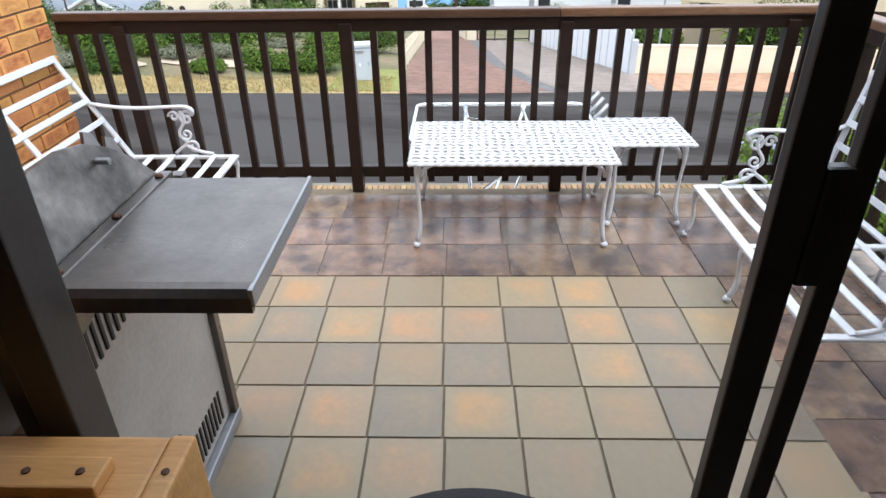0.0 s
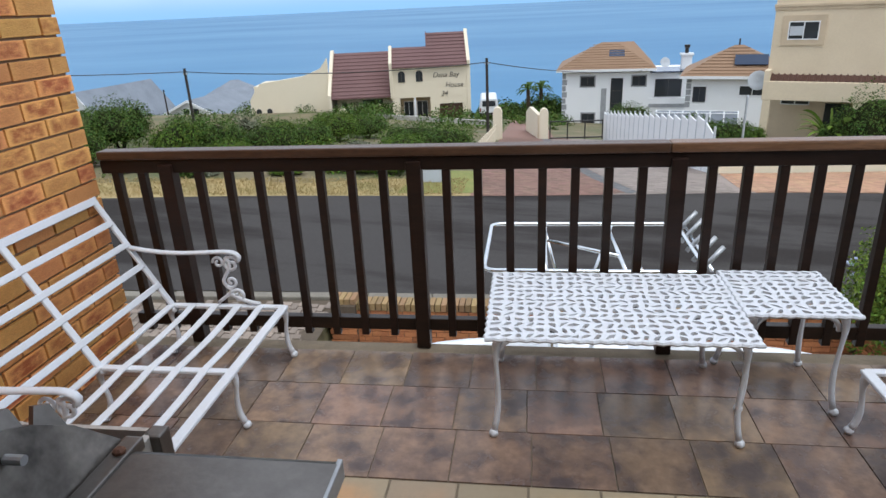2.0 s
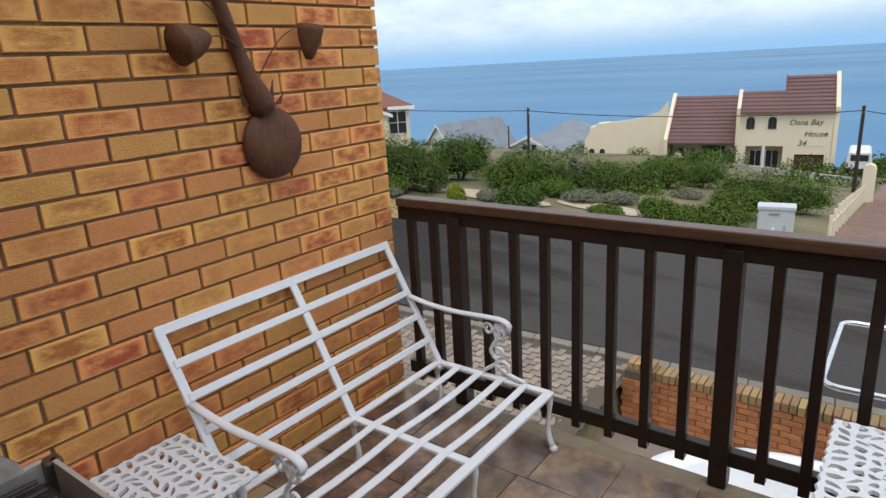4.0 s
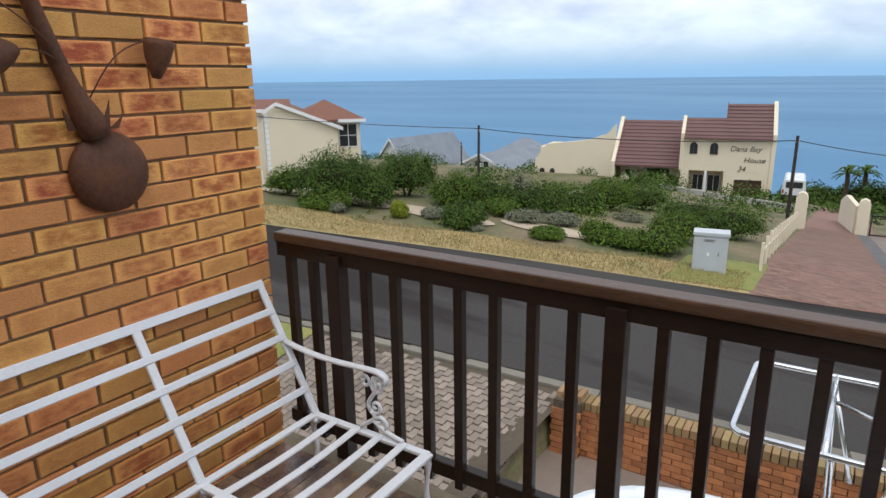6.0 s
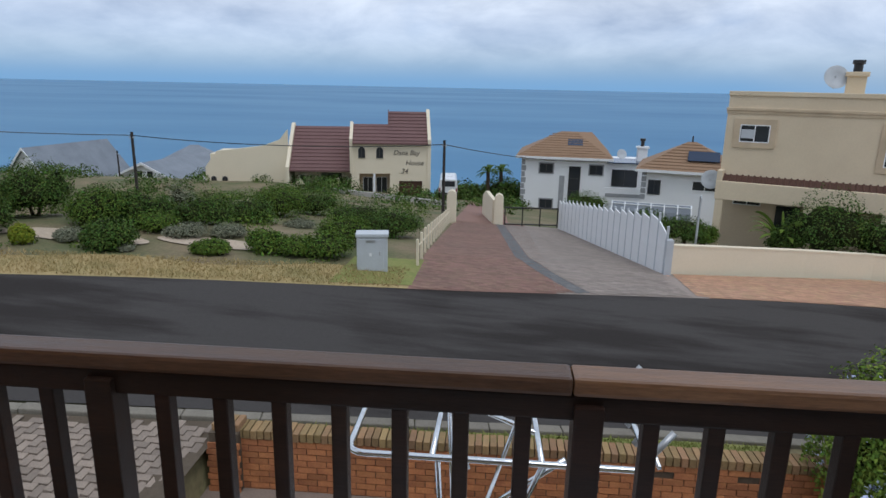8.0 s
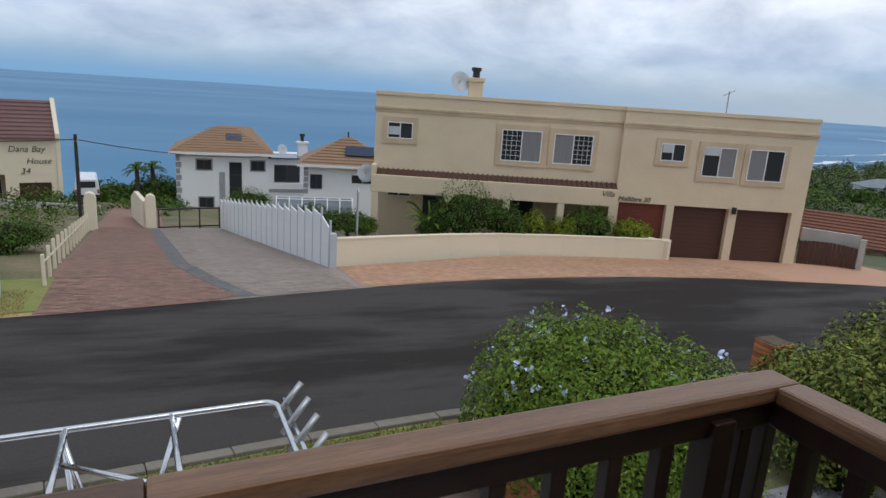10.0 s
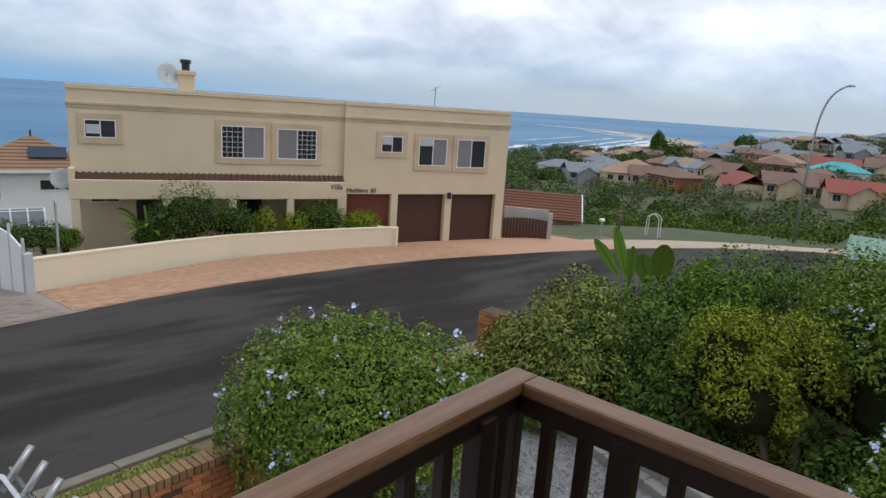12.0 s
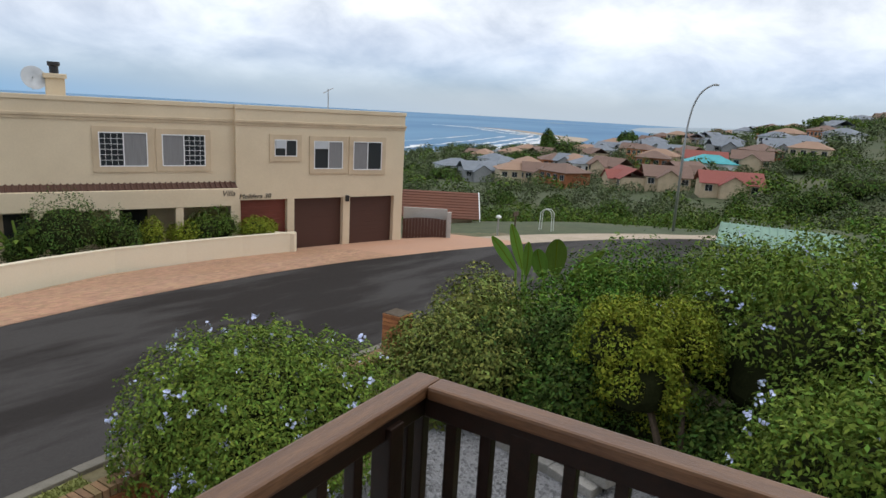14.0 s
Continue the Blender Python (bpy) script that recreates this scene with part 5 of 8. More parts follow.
def arch_window(parent, cx, z0, w, h, y):
    out = [(cx - w / 2, z0), (cx + w / 2, z0)] + [(cx + w / 2 * math.cos(a * math.pi / 8), z0 + h - w / 2 + w / 2 * math.sin(a * math.pi / 8)) for a in range(9)]
    fr = part("window", prism(out, y - 0.06, y), M["dark_frame"], parent)
    part("pane", prism([(cx + (x - cx) * 0.8, z0 + 0.06 + (z - z0) * 0.9) for x, z in out], y - 0.075, y - 0.061), M["pane"], fr)
    part("mullion", box(cx - 0.03, cx + 0.03, y - 0.09, y - 0.076, z0 + 0.05, z0 + h - 0.05), M["dark_frame"], fr)


arch_window(dana, 0.95, -4.95, 0.62, 0.98, -0.005)
arch_window(dana, 2.55, -4.95, 0.62, 0.98, -0.005)
side_swap = Matrix(((0, 1, 0, 0), (1, 0, 0, 0), (0, 0, 1, 0), (0, 0, 0, 1)))
roof_a = part("roof", prism([(-0.35, -3.55), (3.2, -0.95), (6.6, -3.45), (6.6, -3.6), (3.2, -1.10), (-0.35, -3.70)], 3.35, 6.85, m=side_swap), M["roof_purple"], dana)
roof_courses(dana, roof_a, 3.35, 6.85, -0.30, -3.50, 3.1, -1.0, 9, M["roof_purple"])
roof_b = part("roof", prism([(-0.35, -3.55), (1.75, -2.05), (4.5, -3.45), (4.5, -3.6), (1.75, -2.2), (-0.35, -3.70)], 0.15, 3.35, m=side_swap), M["roof_purple"], dana)
roof_courses(dana, roof_b, 0.15, 3.35, -0.30, -3.50, 1.7, -2.1, 5, M["roof_purple"])
gable = [(-0.1, -9.4), (6.5, -9.4), (6.5, -3.3), (3.2, -0.72), (-0.25, -3.25), (-0.25, -3.6), (-0.1, -3.6)]
part("gable_wall", prism(gable, 6.85, 7.15, m=side_swap), CL, dana)
part("gable_wall", prism([(-0.1, -6.35), (6.5, -6.35), (6.5, -3.5), (4.5, -3.3), (1.75, -1.85), (-0.25, -3.25)], -0.12, 0.15, m=side_swap), CL, dana)
part("ridge_wall", prism([(0.4, -3.2), (4.5, -3.2), (3.2, -0.80), (2.7, -1.0)], 3.28, 3.36, m=side_swap), M["roof_purple"], dana)
lettering(dana, "Dana Bay", 0.62, 3.75, -0.02, -4.65, M["letter"])
lettering(dana, "House", 0.62, 4.85, -0.02, -5.55, M["letter"])
lettering(dana, "34", 0.62, 4.45, -0.02, -6.55 + 0.25, M["letter"])
part("wall", box(-5.3, 0.0, 2.0, 6.5, -9.4, -6.0), CL, dana)
roof_c = part("roof", prism([(0.6, -6.15), (5.5, -2.55), (9.0, -5.5), (9.0, -5.65), (5.5, -2.70), (0.6, -6.30)], -5.6, -0.12, m=side_swap), M["roof_purple"], dana)
roof_courses(dana, roof_c, -5.6, -0.12, 0.65, -6.10, 5.4, -2.62, 12, M["roof_purple"])
part("gable_wall", prism([(0.5, -9.4), (9.0, -9.4), (9.0, -5.3), (5.6, -2.25), (5.1, -2.35), (0.45, -5.9)], -5.9, -5.6, m=side_swap), CL, dana)
window(dana, -2.9, -1.0, -7.4, -6.6, 1.99, M["dark_frame"])
arch_window(dana, -4.6, -8.2, 0.6, 1.4, 1.995)
curve = [(-5.3, -9.4), (-0.1, -9.4), (-0.1, -8.2), (-0.9, -7.6), (-1.2, -6.7), (-1.6, -7.3), (-2.4, -7.7), (-3.8, -7.7), (-4.3, -7.3), (-4.6, -6.9), (-5.0, -7.3), (-5.3, -7.9)]
part("porch_screen", prism(curve, 0.3, 0.5), CL, dana)
big = [(-13.4, -9.6), (-5.9, -9.6), (-5.9, -2.7), (-6.6, -3.6), (-8.2, -4.2), (-11.0, -4.55), (-12.3, -4.7), (-13.0, -5.6), (-13.4, -6.2)]
part("side_wall", prism(big, 2.2, 2.6), CL, dana, "tall cream wing wall with curved top")
part("wing", box(-13.0, -5.9, 2.6, 7.5, -9.6, -5.0), CL, dana)
for x in (-12.7, -11.7):
    arch_window(dana, x, -8.3, 0.5, 1.3, 2.19)

# garden wall below that house
gw = thing("garden_wall", "grey plastered boundary wall in front of the cream house", "wall", kind="structure")
for k in range(7):
    xa, ya = -13.0 + 1.55 * k, 50.2 - 0.5 * k
    part("wall_panel", box(0, 1.55, 0, 0.2, -2.2, 1.05, 0.01), M["concrete_wall"], gw, at=pose(xa, ya, ground_z(xa, ya) - 0.75, 0, 0, -18))

# white house with terracotta hipped roofs
wm = Matrix.Translation((2.7, 58.8, 0)) @ Matrix.Rotation(math.atan2(-0.75, 7.1), 4, "Z")
white = thing("house", "white two-storey house with terracotta hipped roofs", "house", wm)
WW = M["white_wall"]
part("wall", box(0, 7.3, 0, 7, -10.6, -4.35), WW, white)
r = part("roof", hip_roof(0, 7.3, 0, 7, -4.3, 1.95, 0.5, (3.2, 6.0)), M["roof_orange"], white)
roof_courses(white, r, -0.3, 7.6, -0.40, -4.24, 3.3, -2.45, 10, M["roof_orange"], 2.9)
part("fascia", box(-0.5, 7.8, -0.52, -0.48, -4.5, -4.3), M["white_paint"], white)
for k in range(11):
    part("quoin", box(0.0 if k % 2 else 0.02, 0.42 if k % 2 else 0.32, -0.03, 0.05, -10.4 + 0.53 * k, -9.95 + 0.53 * k, 0.01), M["stone_grey"], white)
for x0, x1, z0, z1 in ((1.6, 2.75, -5.75, -4.95), (1.75, 2.85, -9.0, -8.1), (5.9, 7.0, -5.75, -4.95)):
    framed(white, x0, x1, z0, z1, 0, M["stone_grey"], 0.10, 0.03)
    window(white, x0, x1, z0, z1, -0.01, M["dark_frame"])
window(white, 4.15, 5.15, -8.3, -5.1, -0.01, M["dark_frame"], 1, 3)
part("pilaster", box(3.35, 3.8, -0.06, 0.05, -10.4, -5.95, 0.01), M["stone_grey"], white)
skylight = part("skylight", box(3.9, 5.2, 0.9, 2.0, -3.62, -3.56), M["solar"], white, "dark roof window", at=pose(0, 0, 0.0, 0, 0, 0))
skylight.matrix_local = pose(4.55, 1.75, -3.20, 26, 0, 0) @ Matrix.Translation((-4.55, -1.45, 3.59))
part("wall", box(7.3, 10.6, 1.5, 7, -10.6, -4.8), WW, white)
window(white, 7.9, 10.1, -6.9, -5.4, 1.49, M["dark_frame"])
part("balcony_front", box(7.3, 10.6, 0.6, 0.75, -8.3, -6.9, 0.01), WW, white)
part("balcony_band", box(7.4, 10.5, 0.56, 0.60, -7.7, -7.4), M["stone_grey"], white)
part("glass_roof", box(7.3, 10.6, 1.2, 5.0, -4.85, -4.75), M["solar"], white)
part("chimney", box(10.1, 10.95, 3.0, 3.8, -4.9, -3.45, 0.03), WW, white)
part("chimney_cap", box(9.98, 11.07, 2.9, 3.9, -3.62, -3.45, 0.02), WW, white)
part("flue", lathe([(0.16, -3.45), (0.16, -3.0), (0.24, -2.98), (0.24, -2.75)], 12, m=Matrix.Translation((10.5, 3.4, 0))), M["black"], white)
dish(white, 8.6, 2.0, -4.1, 0.45, 70, 20)
wm2 = Matrix.Translation((11.4, 50.9, 0)) @ Matrix.Rotation(math.atan2(-1.75, 6.0), 4, "Z")
white2 = thing("house", "white house wing with terracotta hipped roof and solar panel", "house", wm2)
part("wall", box(0, 6.6, 0, 6.0, -9.8, -4.25), WW, white2)
r = part("roof", hip_roof(0, 6.6, 0, 6.0, -4.2, 1.9, 0.5), M["roof_orange"], white2)
roof_courses(white2, r, -0.3, 6.9, -0.40, -4.14, 2.8, -2.4, 9, M["roof_orange"], 3.0)
part("finial", tube([(3.3, 3.0, -2.3), (3.3, 3.0, -1.85)], 0.06, sides=8), M["dark_frame"], white2)
pan = part("solar_panel", box(-1.1, 1.1, -0.6, 0.6, 0.0, 0.06), M["solar"], white2, "dark blue solar panel")
pan.matrix_local = pose(4.2, 1.0, -3.22, 30, 0, 0)
window(white2, 3.6, 6.2, -5.6, -4.9, -0.01, M["white_paint"], 3)
window(white2, 0.5, 1.4, -6.1, -5.0, -0.01, M["dark_frame"])
for k in range(5):
    part("quoin", box(0.0, 0.35, -0.03, 0.05, -6.5 + 0.45 * k, -6.12 + 0.45 * k, 0.01), M["stone_grey"], white2)
part("fascia", box(-0.5, 7.1, -0.52, -0.48, -4.4, -4.2), M["white_paint"], white2)

# arched greenhouse tunnel
green = thing("greenhouse", "white hooped garden tunnel beside the white house", "greenhouse", pose(8.3, 45.2, ground_z(10, 45) - 1.0, 0, 0, -13))
for k in range(7):
    part("hoop", tube([(0.85 * k, 0.9 - 0.9 * math.cos(a * math.pi / 10), 2.4 * math.sin(a * math.pi / 10)) for a in range(11)], 0.045, sides=6), M["white_paint"], green)
for a in (2, 4, 5, 6, 8):
    part("purlin", tube([(0, 0.9 - 0.9 * math.cos(a * math.pi / 10), 2.4 * math.sin(a * math.pi / 10)), (5.1, 0.9 - 0.9 * math.cos(a * math.pi / 10), 2.4 * math.sin(a * math.pi / 10))], 0.03, sides=6), M["white_paint"], green)
bm = bmesh.new()
prev = None
for a in range(11):
    c = [bm.verts.new((x, 0.9 - 0.88 * math.cos(a * math.pi / 10), 2.37 * math.sin(a * math.pi / 10))) for x in (0, 5.1)]
    if prev:
        bm.faces.new((prev[0], prev[1], c[1], c[0]))
    prev = c
part("cover", bm, M["roof_grey"], green, "pale translucent cover")

# house on the left, cream with brown hipped roof behind a gable
lm = Matrix.Translation((-33.2, 27.3, 0)) @ Matrix.Rotation(math.atan2(5.1, 4.75), 4, "Z")
lhouse = thing("house", "pale cream gabled house with brown tiled roof and bay window", "house", lm)
part("wall", prism([(2.92, -6.2), (7.4, -6.2), (7.4, -1.35), (3.65, 0.15), (2.92, -0.30)], 0.0, 8.0), M["cream_light"], lhouse)
part("wall", prism([(-6.0, -6.2), (2.9, -6.2), (2.9, -0.32), (1.6, -0.32), (-6.0, -3.4)], 0.8, 8.0), M["cream_light"], lhouse)
for a, b in (((3.65, 0.27), (7.72, -1.36)), ((2.80, -0.26), (3.65, 0.27))):
    part("barge_board", prism([(a[0], a[1]), (b[0], b[1]), (b[0], b[1] - 0.22), (a[0], a[1] - 0.22)], -0.28, -0.20), M["white_paint"], lhouse)
for a, b in (((1.6, -0.18), (2.88, -0.18)), ((-6.0, -3.26), (1.6, -0.18))):
    part("barge_board", prism([(a[0], a[1]), (b[0], b[1]), (b[0], b[1] - 0.2), (a[0], a[1] - 0.2)], 0.5, 0.58), M["white_paint"], lhouse)
part("roof", prism([(3.65, 0.26), (7.75, -1.38), (7.75, -1.46), (3.65, 0.16)], -0.2, 8.3), M["roof_brown"], lhouse)
part("roof", prism([(0.58, -0.24), (5.0, 0.30), (9.0, -0.3), (9.0, -0.4), (5.0, 0.2), (0.58, -0.34)], -7.0, 4.6, m=side_swap), M["roof_brown"], lhouse)
part("downpipe", tube([(2.2, 0.74, -0.35), (2.75, 0.74, -0.9), (2.80, 0.74, -3.9)], 0.06, sides=8), M["white_paint"], lhouse)
for k in range(11):
    part("quoin", box(2.88, 3.10, -0.03, 0.05, -4.0 + 0.34 * k, -3.72 + 0.34 * k, 0.01), M["white_wall"], lhouse)
part("bay", box(7.4, 8.95, 1.0, 6.0, -6.2, -1.02), M["cream_light"], lhouse)
part("bay_roof", hip_roof(4.9, 8.95, 1.0, 7.0, -0.95, 1.20, 0.35), M["roof_brown"], lhouse)
part("fascia", box(7.5, 9.3, 0.60, 0.64, -1.14, -0.93), M["white_paint"], lhouse)
window(lhouse, 7.55, 8.75, -2.75, -1.25, 0.99, M["white_paint"], 2, 2)
window(lhouse, 8.0, 8.7, -4.4, -3.6, 0.99, M["dark_frame"], 1)
part("lean_to", prism([(-3.0, -6.2), (0.9, -6.2), (0.9, -3.0), (0.3, -2.1), (-3.0, -2.1)], -0.2, 0.79), M["white_wall"], lhouse)
slabs = thing("concrete_fence", "weathered white precast concrete slab fence beside the plot", "fence", lm)
for k in range(6):
    part("post", box(-7.6 + 2.0 * k, -7.44 + 2.0 * k, -1.02, -0.88, -6.0, -3.82, 0.01), M["white_wall"], slabs)
    for j in range(6):
        if k < 5:
            part("slab", box(-7.44 + 2.0 * k, -5.6 + 2.0 * k, -0.98, -0.92, -5.95 + 0.345 * j, -5.62 + 0.345 * j, 0.02), M["white_wall"], slabs)


def gable_house(label, at, w, d, h, rise, wall, roof, barge=True, round_window=False):
    """A one-storey house, its gable towards -y."""
    hs = thing("house", label, "house", at, "houses on the slope")
    part("wall", prism([(0, -2.5), (w, -2.5), (w, h), (w / 2, h + rise - 0.05), (0, h)], 0, d), wall, hs)
    part("roof", gable_roof(0, w, 0, d, h, rise, 0.4, 0.10), roof, hs)
    if barge:
        s = rise / (w / 2)
        for q in (-1, 1):
            part("barge_board", prism([(w / 2, h + rise + 0.03), (w / 2 + q * (w / 2 + 0.45), h - 0.45 * s + 0.03), (w / 2 + q * (w / 2 + 0.45), h - 0.45 * s - 0.25), (w / 2, h + rise - 0.25)], -0.46, -0.40), M["white_paint"], hs)
    window(hs, w * 0.36, w * 0.47, h - 0.1, h + rise * 0.4, -0.01, M["white_paint"], 1)
    window(hs, w * 0.55, w * 0.66, h - 0.1, h + rise * 0.4, -0.01, M["white_paint"], 1)
    return hs


gable_house("white gabled house with steep grey roof above the sea", pose(-53.6, 67.6, -9.9, 0, 0, -8), 6.8, 12, 0.0, 4.0, WW, M["roof_grey"])
gable_house("white gabled house with low grey roof above the sea", pose(-41.8, 70.0, -9.1, 0, 0, -8), 7.0, 12, 0.1, 1.6, WW, M["roof_grey"])
g3 = thing("house", "grey hipped roof of a house above the sea", "house", pose(-41.0, 78, -9.0, 0, 0, 25), "houses on the slope")
part("wall", box(0, 8, 0, 7, -2.5, 0), WW, g3)
part("roof", hip_roof(0, 8, 0, 7, 0, 2.3), M["roof_grey"], g3)

# electricity kiosk on the verge
kz = ground_z(-2.55, 17.3)
kiosk = thing("electricity_kiosk", "grey metal electricity kiosk on the grass verge", "kiosk", pose(-2.93, 17.05, kz, 0, 0, 9))
part("body", box(0, 0.76, 0, 0.42, -0.15, 0.90, 0.008), M["kiosk"], kiosk)
part("lid", box(-0.025, 0.785, -0.03, 0.45, 0.90, 0.985, 0.015), M["kiosk"], kiosk)
kd = part("door", box(0.035, 0.66, -0.014, -0.001, 0.04, 0.86, 0.004), M["kiosk"], kiosk)
part("vent", box(0.22, 0.46, -0.019, -0.013, 0.76, 0.83, 0.002), M["galv"], kd)
part("label_plate", box(0.31, 0.37, -0.019, -0.013, 0.42, 0.50, 0.002), M["white_paint"], kd)
part("handle", box(0.55, 0.58, -0.03, -0.013, 0.44, 0.54, 0.004), M["galv"], kd)

# picket row along the red driveway, gate pillars and gate
fence = thing("picket_fence", "row of short cream pickets along the driveway edge", "fence")
for k in range(14):
    t = k / 13
    x, y = -1.55 - 0.15 * t, 18.2 + 13.2 * t
    part("picket", box(-0.035, 0.035, -0.04, 0.04, -0.2, 0.74, 0.012), M["cream_light"], fence, at=pose(x, y, ground_z(x, y)))
part("rail", tube([(-1.55, 18.2, ground_z(-1.55, 18.2) + 0.55), (-1.70, 31.4, ground_z(-1.7, 31.4) + 0.55)], 0.018, sides=6), M["cream_light"], fence)
for x, y in ((-1.62, 32.2), (0.66, 33.6)):
    p = thing("gate_pillar", "rounded cream plaster gate pillar", "pillar", pose(x, y, ground_z(x, y) - 0.1), "gate pillars")
    part("shaft", prism([(-0.22, -0.3), (0.22, -0.3), (0.22, 1.45), (0.16, 1.62), (0.0, 1.70), (-0.16, 1.62), (-0.22, 1.45)], -0.22, 0.22), M["cream_light"], p)
wing = thing("garden_wall", "cream plaster wall sloping away beside the gate pillar", "wall", kind="structure")
part("wall_panel", prism([(0, -0.6), (7.5, -2.0), (7.5, 0.2), (5, 0.9), (0, 1.25)], 0, 0.2), M["cream_light"], wing, at=pose(0.55, 33.8, ground_z(0.6, 33.8), 0, 0, 95))
sg = thing("driveway_gate", "dark steel sliding gate with open frame panels", "gate", pose(0.95, 33.7, ground_z(2.2, 33.9) + 0.05, 0, 0, 3))
for z in (0.08, 0.92):
    part("rail", box(0, 2.7, -0.03, 0.03, z, z + 0.06), M["black"], sg)
for k in range(4):
    part("stile", box(0.88 * k, 0.88 * k + 0.06, -0.03, 0.03, 0.0, 1.0), M["black"], sg)

# white board fence
wf = thing("board_fence", "white board fence with saw-tooth sloping tops", "fence")
fa, fb = Vector((5.35, 20.1)), Vector((3.75, 34.5))
N = 20
for k in range(N):
    a, b = fa.lerp(fb, k / N), fa.lerp(fb, (k + 1) / N)
    L = (b - a).length
    z = ground_z(*a)
    zb = ground_z(*b)
    top = 1.18 if k < 1 else 1.55 - 0.012 * k
    rise = (0.36 if k < 1 else 0.17)
    out = [(0.02, -0.1), (L - 0.01, -0.1 + zb - z), (L - 0.01, top + rise + zb - z), (0.02, top)]
    part("board", prism(out, -0.02, 0.02), M["white_paint"], wf, at=pose(a.x, a.y, z, 0, 0, math.degrees(math.atan2(b.y - a.y, b.x - a.x))))
    part("post", box(-0.03, 0.03, -0.035, 0.035, -0.2, top + 0.25, 0.005), M["kiosk"], wf, at=pose(a.x, a.y, z))
fp = thing("gate_pillar", "white plaster end pillar of the board fence", "pillar", pose(5.42, 20.1, ground_z(5.4, 20.1)), "gate pillars")
part("shaft", box(-0.10, 0.10, -0.12, 0.12, -0.3, 1.05, 0.01), M["kiosk"], fp)

# street sign, poles, wires, lamp
sign = thing("street_sign", "narrow upright street name sign seen edge-on on a steel pole", "sign", pose(6.55, 21.4, ground_z(6.55, 21.4)))
part("pole", tube([(0, 0, -0.2), (0, 0, 2.35)], 0.035, sides=8), M["galv"], sign)
part("plate", box(-0.015, 0.015, -0.30, 0.30, 1.15, 2.35, 0.003), M["kiosk"], sign, at=pose(0, -0.05, 0, 0, 0, -17))


def pole(x, y, z0, z1, label):
    p = thing("utility_pole", label, "pole", pose(x, y, z0), "utility poles")
    part("shaft", tube([(0, 0, -0.8), (0, 0, z1 - z0)], 0.09, radii=[0.10, 0.075], sides=10), M["pole"], p)
    part("insulator", box(-0.12, 0.12, -0.06, 0.06, z1 - z0 - 0.35, z1 - z0 - 0.25), M["galv"], p)
    return p


tops = [(-39.0, 22.0, 0.9), (-19.9, 36.5, -1.38), (-2.48, 37.8, -1.53), (9.0, 56.0, -4.2)]
pole(-19.9, 36.5, ground_z(-19.9, 36.5), -1.3, "dark tarred timber utility pole among the bushes")
pole(-2.48, 37.8, ground_z(-2.48, 37.8), -1.4, "dark tarred timber utility pole beside the driveway")
pole(-39.0, 65.9, ground_z(-39.0, 65.9), -5.8, "short dark utility pole between the grey roofs")
wires = thing("overhead_wire", "thin dark overhead wire slung between the poles", "wire")
for a, b in zip(tops, tops[1:]):
    mid = (Vector(a) + Vector(b)) / 2 - Vector((0, 0, 0.9))
    part("span", tube(bezier(Vector(a) - Vector((0, 0, 0.1)), Vector(a).lerp(mid, 0.6), Vector(b).lerp(mid, 0.6), Vector(b) - Vector((0, 0, 0.1)), 14), 0.025, sides=5), M["black"], wires)

lamp = thing("street_lamp", "tall grey steel street lamp with long curved arm", "street lamp", pose(45.6, 11.35, -5.25))
part("pole", tube([(0, 0, -0.3), (0, 0, 5.6)] + bezier((0, 0, 5.6), (0.0, 0, 8.2), (0.0, -0.35, 9.2), (0.15, -1.20, 9.60), 12)[1:], 0.08, radii=[0.10] + [0.08] + [0.06] * 12, sides=8), M["galv"], lamp, smooth=True)
part("head", tube([(0.15, -1.14, 9.59), (0.17, -1.36, 9.65), (0.2, -1.62, 9.63)], 0.12, radii=[0.07, 0.16, 0.12], sides=8, flat=0.5), M["kiosk"], lamp, smooth=True)

# white pickup far down the driveway
car = thing("pickup", "white pickup with canopy parked down the driveway", "car", pose(-3.7, 58, ground_z(-3.7, 58) + 0.05, 0, 0, 4))
part("body", prism([(-0.82, 0.35), (0.82, 0.35), (0.85, 0.95), (0.74, 1.62), (0.62, 1.72), (-0.62, 1.72), (-0.74, 1.62), (-0.85, 0.95)], 0, 4.4), M["car_white"], car)
part("rear_window", box(-0.58, 0.58, -0.02, 0.0, 1.1, 1.58), M["pane"], car)
part("bumper", box(-0.85, 0.85, -0.12, 0.0, 0.38, 0.55, 0.02), M["black"], car)
for sx in (-0.75, 0.75):
    part("tail_light", box(sx - 0.07, sx + 0.07, -0.03, 0.0, 0.65, 0.95), M["roof_red"], car)
    for y in (0.8, 3.5):
        part("wheel", lathe([(0.1, -0.1), (0.32, -0.1), (0.34, 0), (0.32, 0.1), (0.1, 0.1)], 18, m=Matrix.Translation((sx, y, 0.32)) @ Matrix.Rotation(math.pi / 2, 4, "Y")), M["rubber"], car)

# corrugated outbuilding below the hedge
shed = thing("outbuilding", "low outbuilding with pale green corrugated roof", "outbuilding", pose(23.2, 5.2, -5.42, 0, 0, -84))
part("wall", box(0, 3.3, 0.3, 2.4, -1.0, 3.3), M["kiosk"], shed)
part("roof", prism([(-0.1, 3.35), (2.6, 3.72), (2.6, 3.78), (-0.1, 3.41)], -0.3, 3.6, m=side_swap), M["roof_green"], shed)
for k in range(15):
    part("roof_rib", tube([(-0.25 + 0.265 * k, -0.1, 3.42), (-0.25 + 0.265 * k, 2.6, 3.79)], 0.03, sides=5), M["roof_green"], shed)

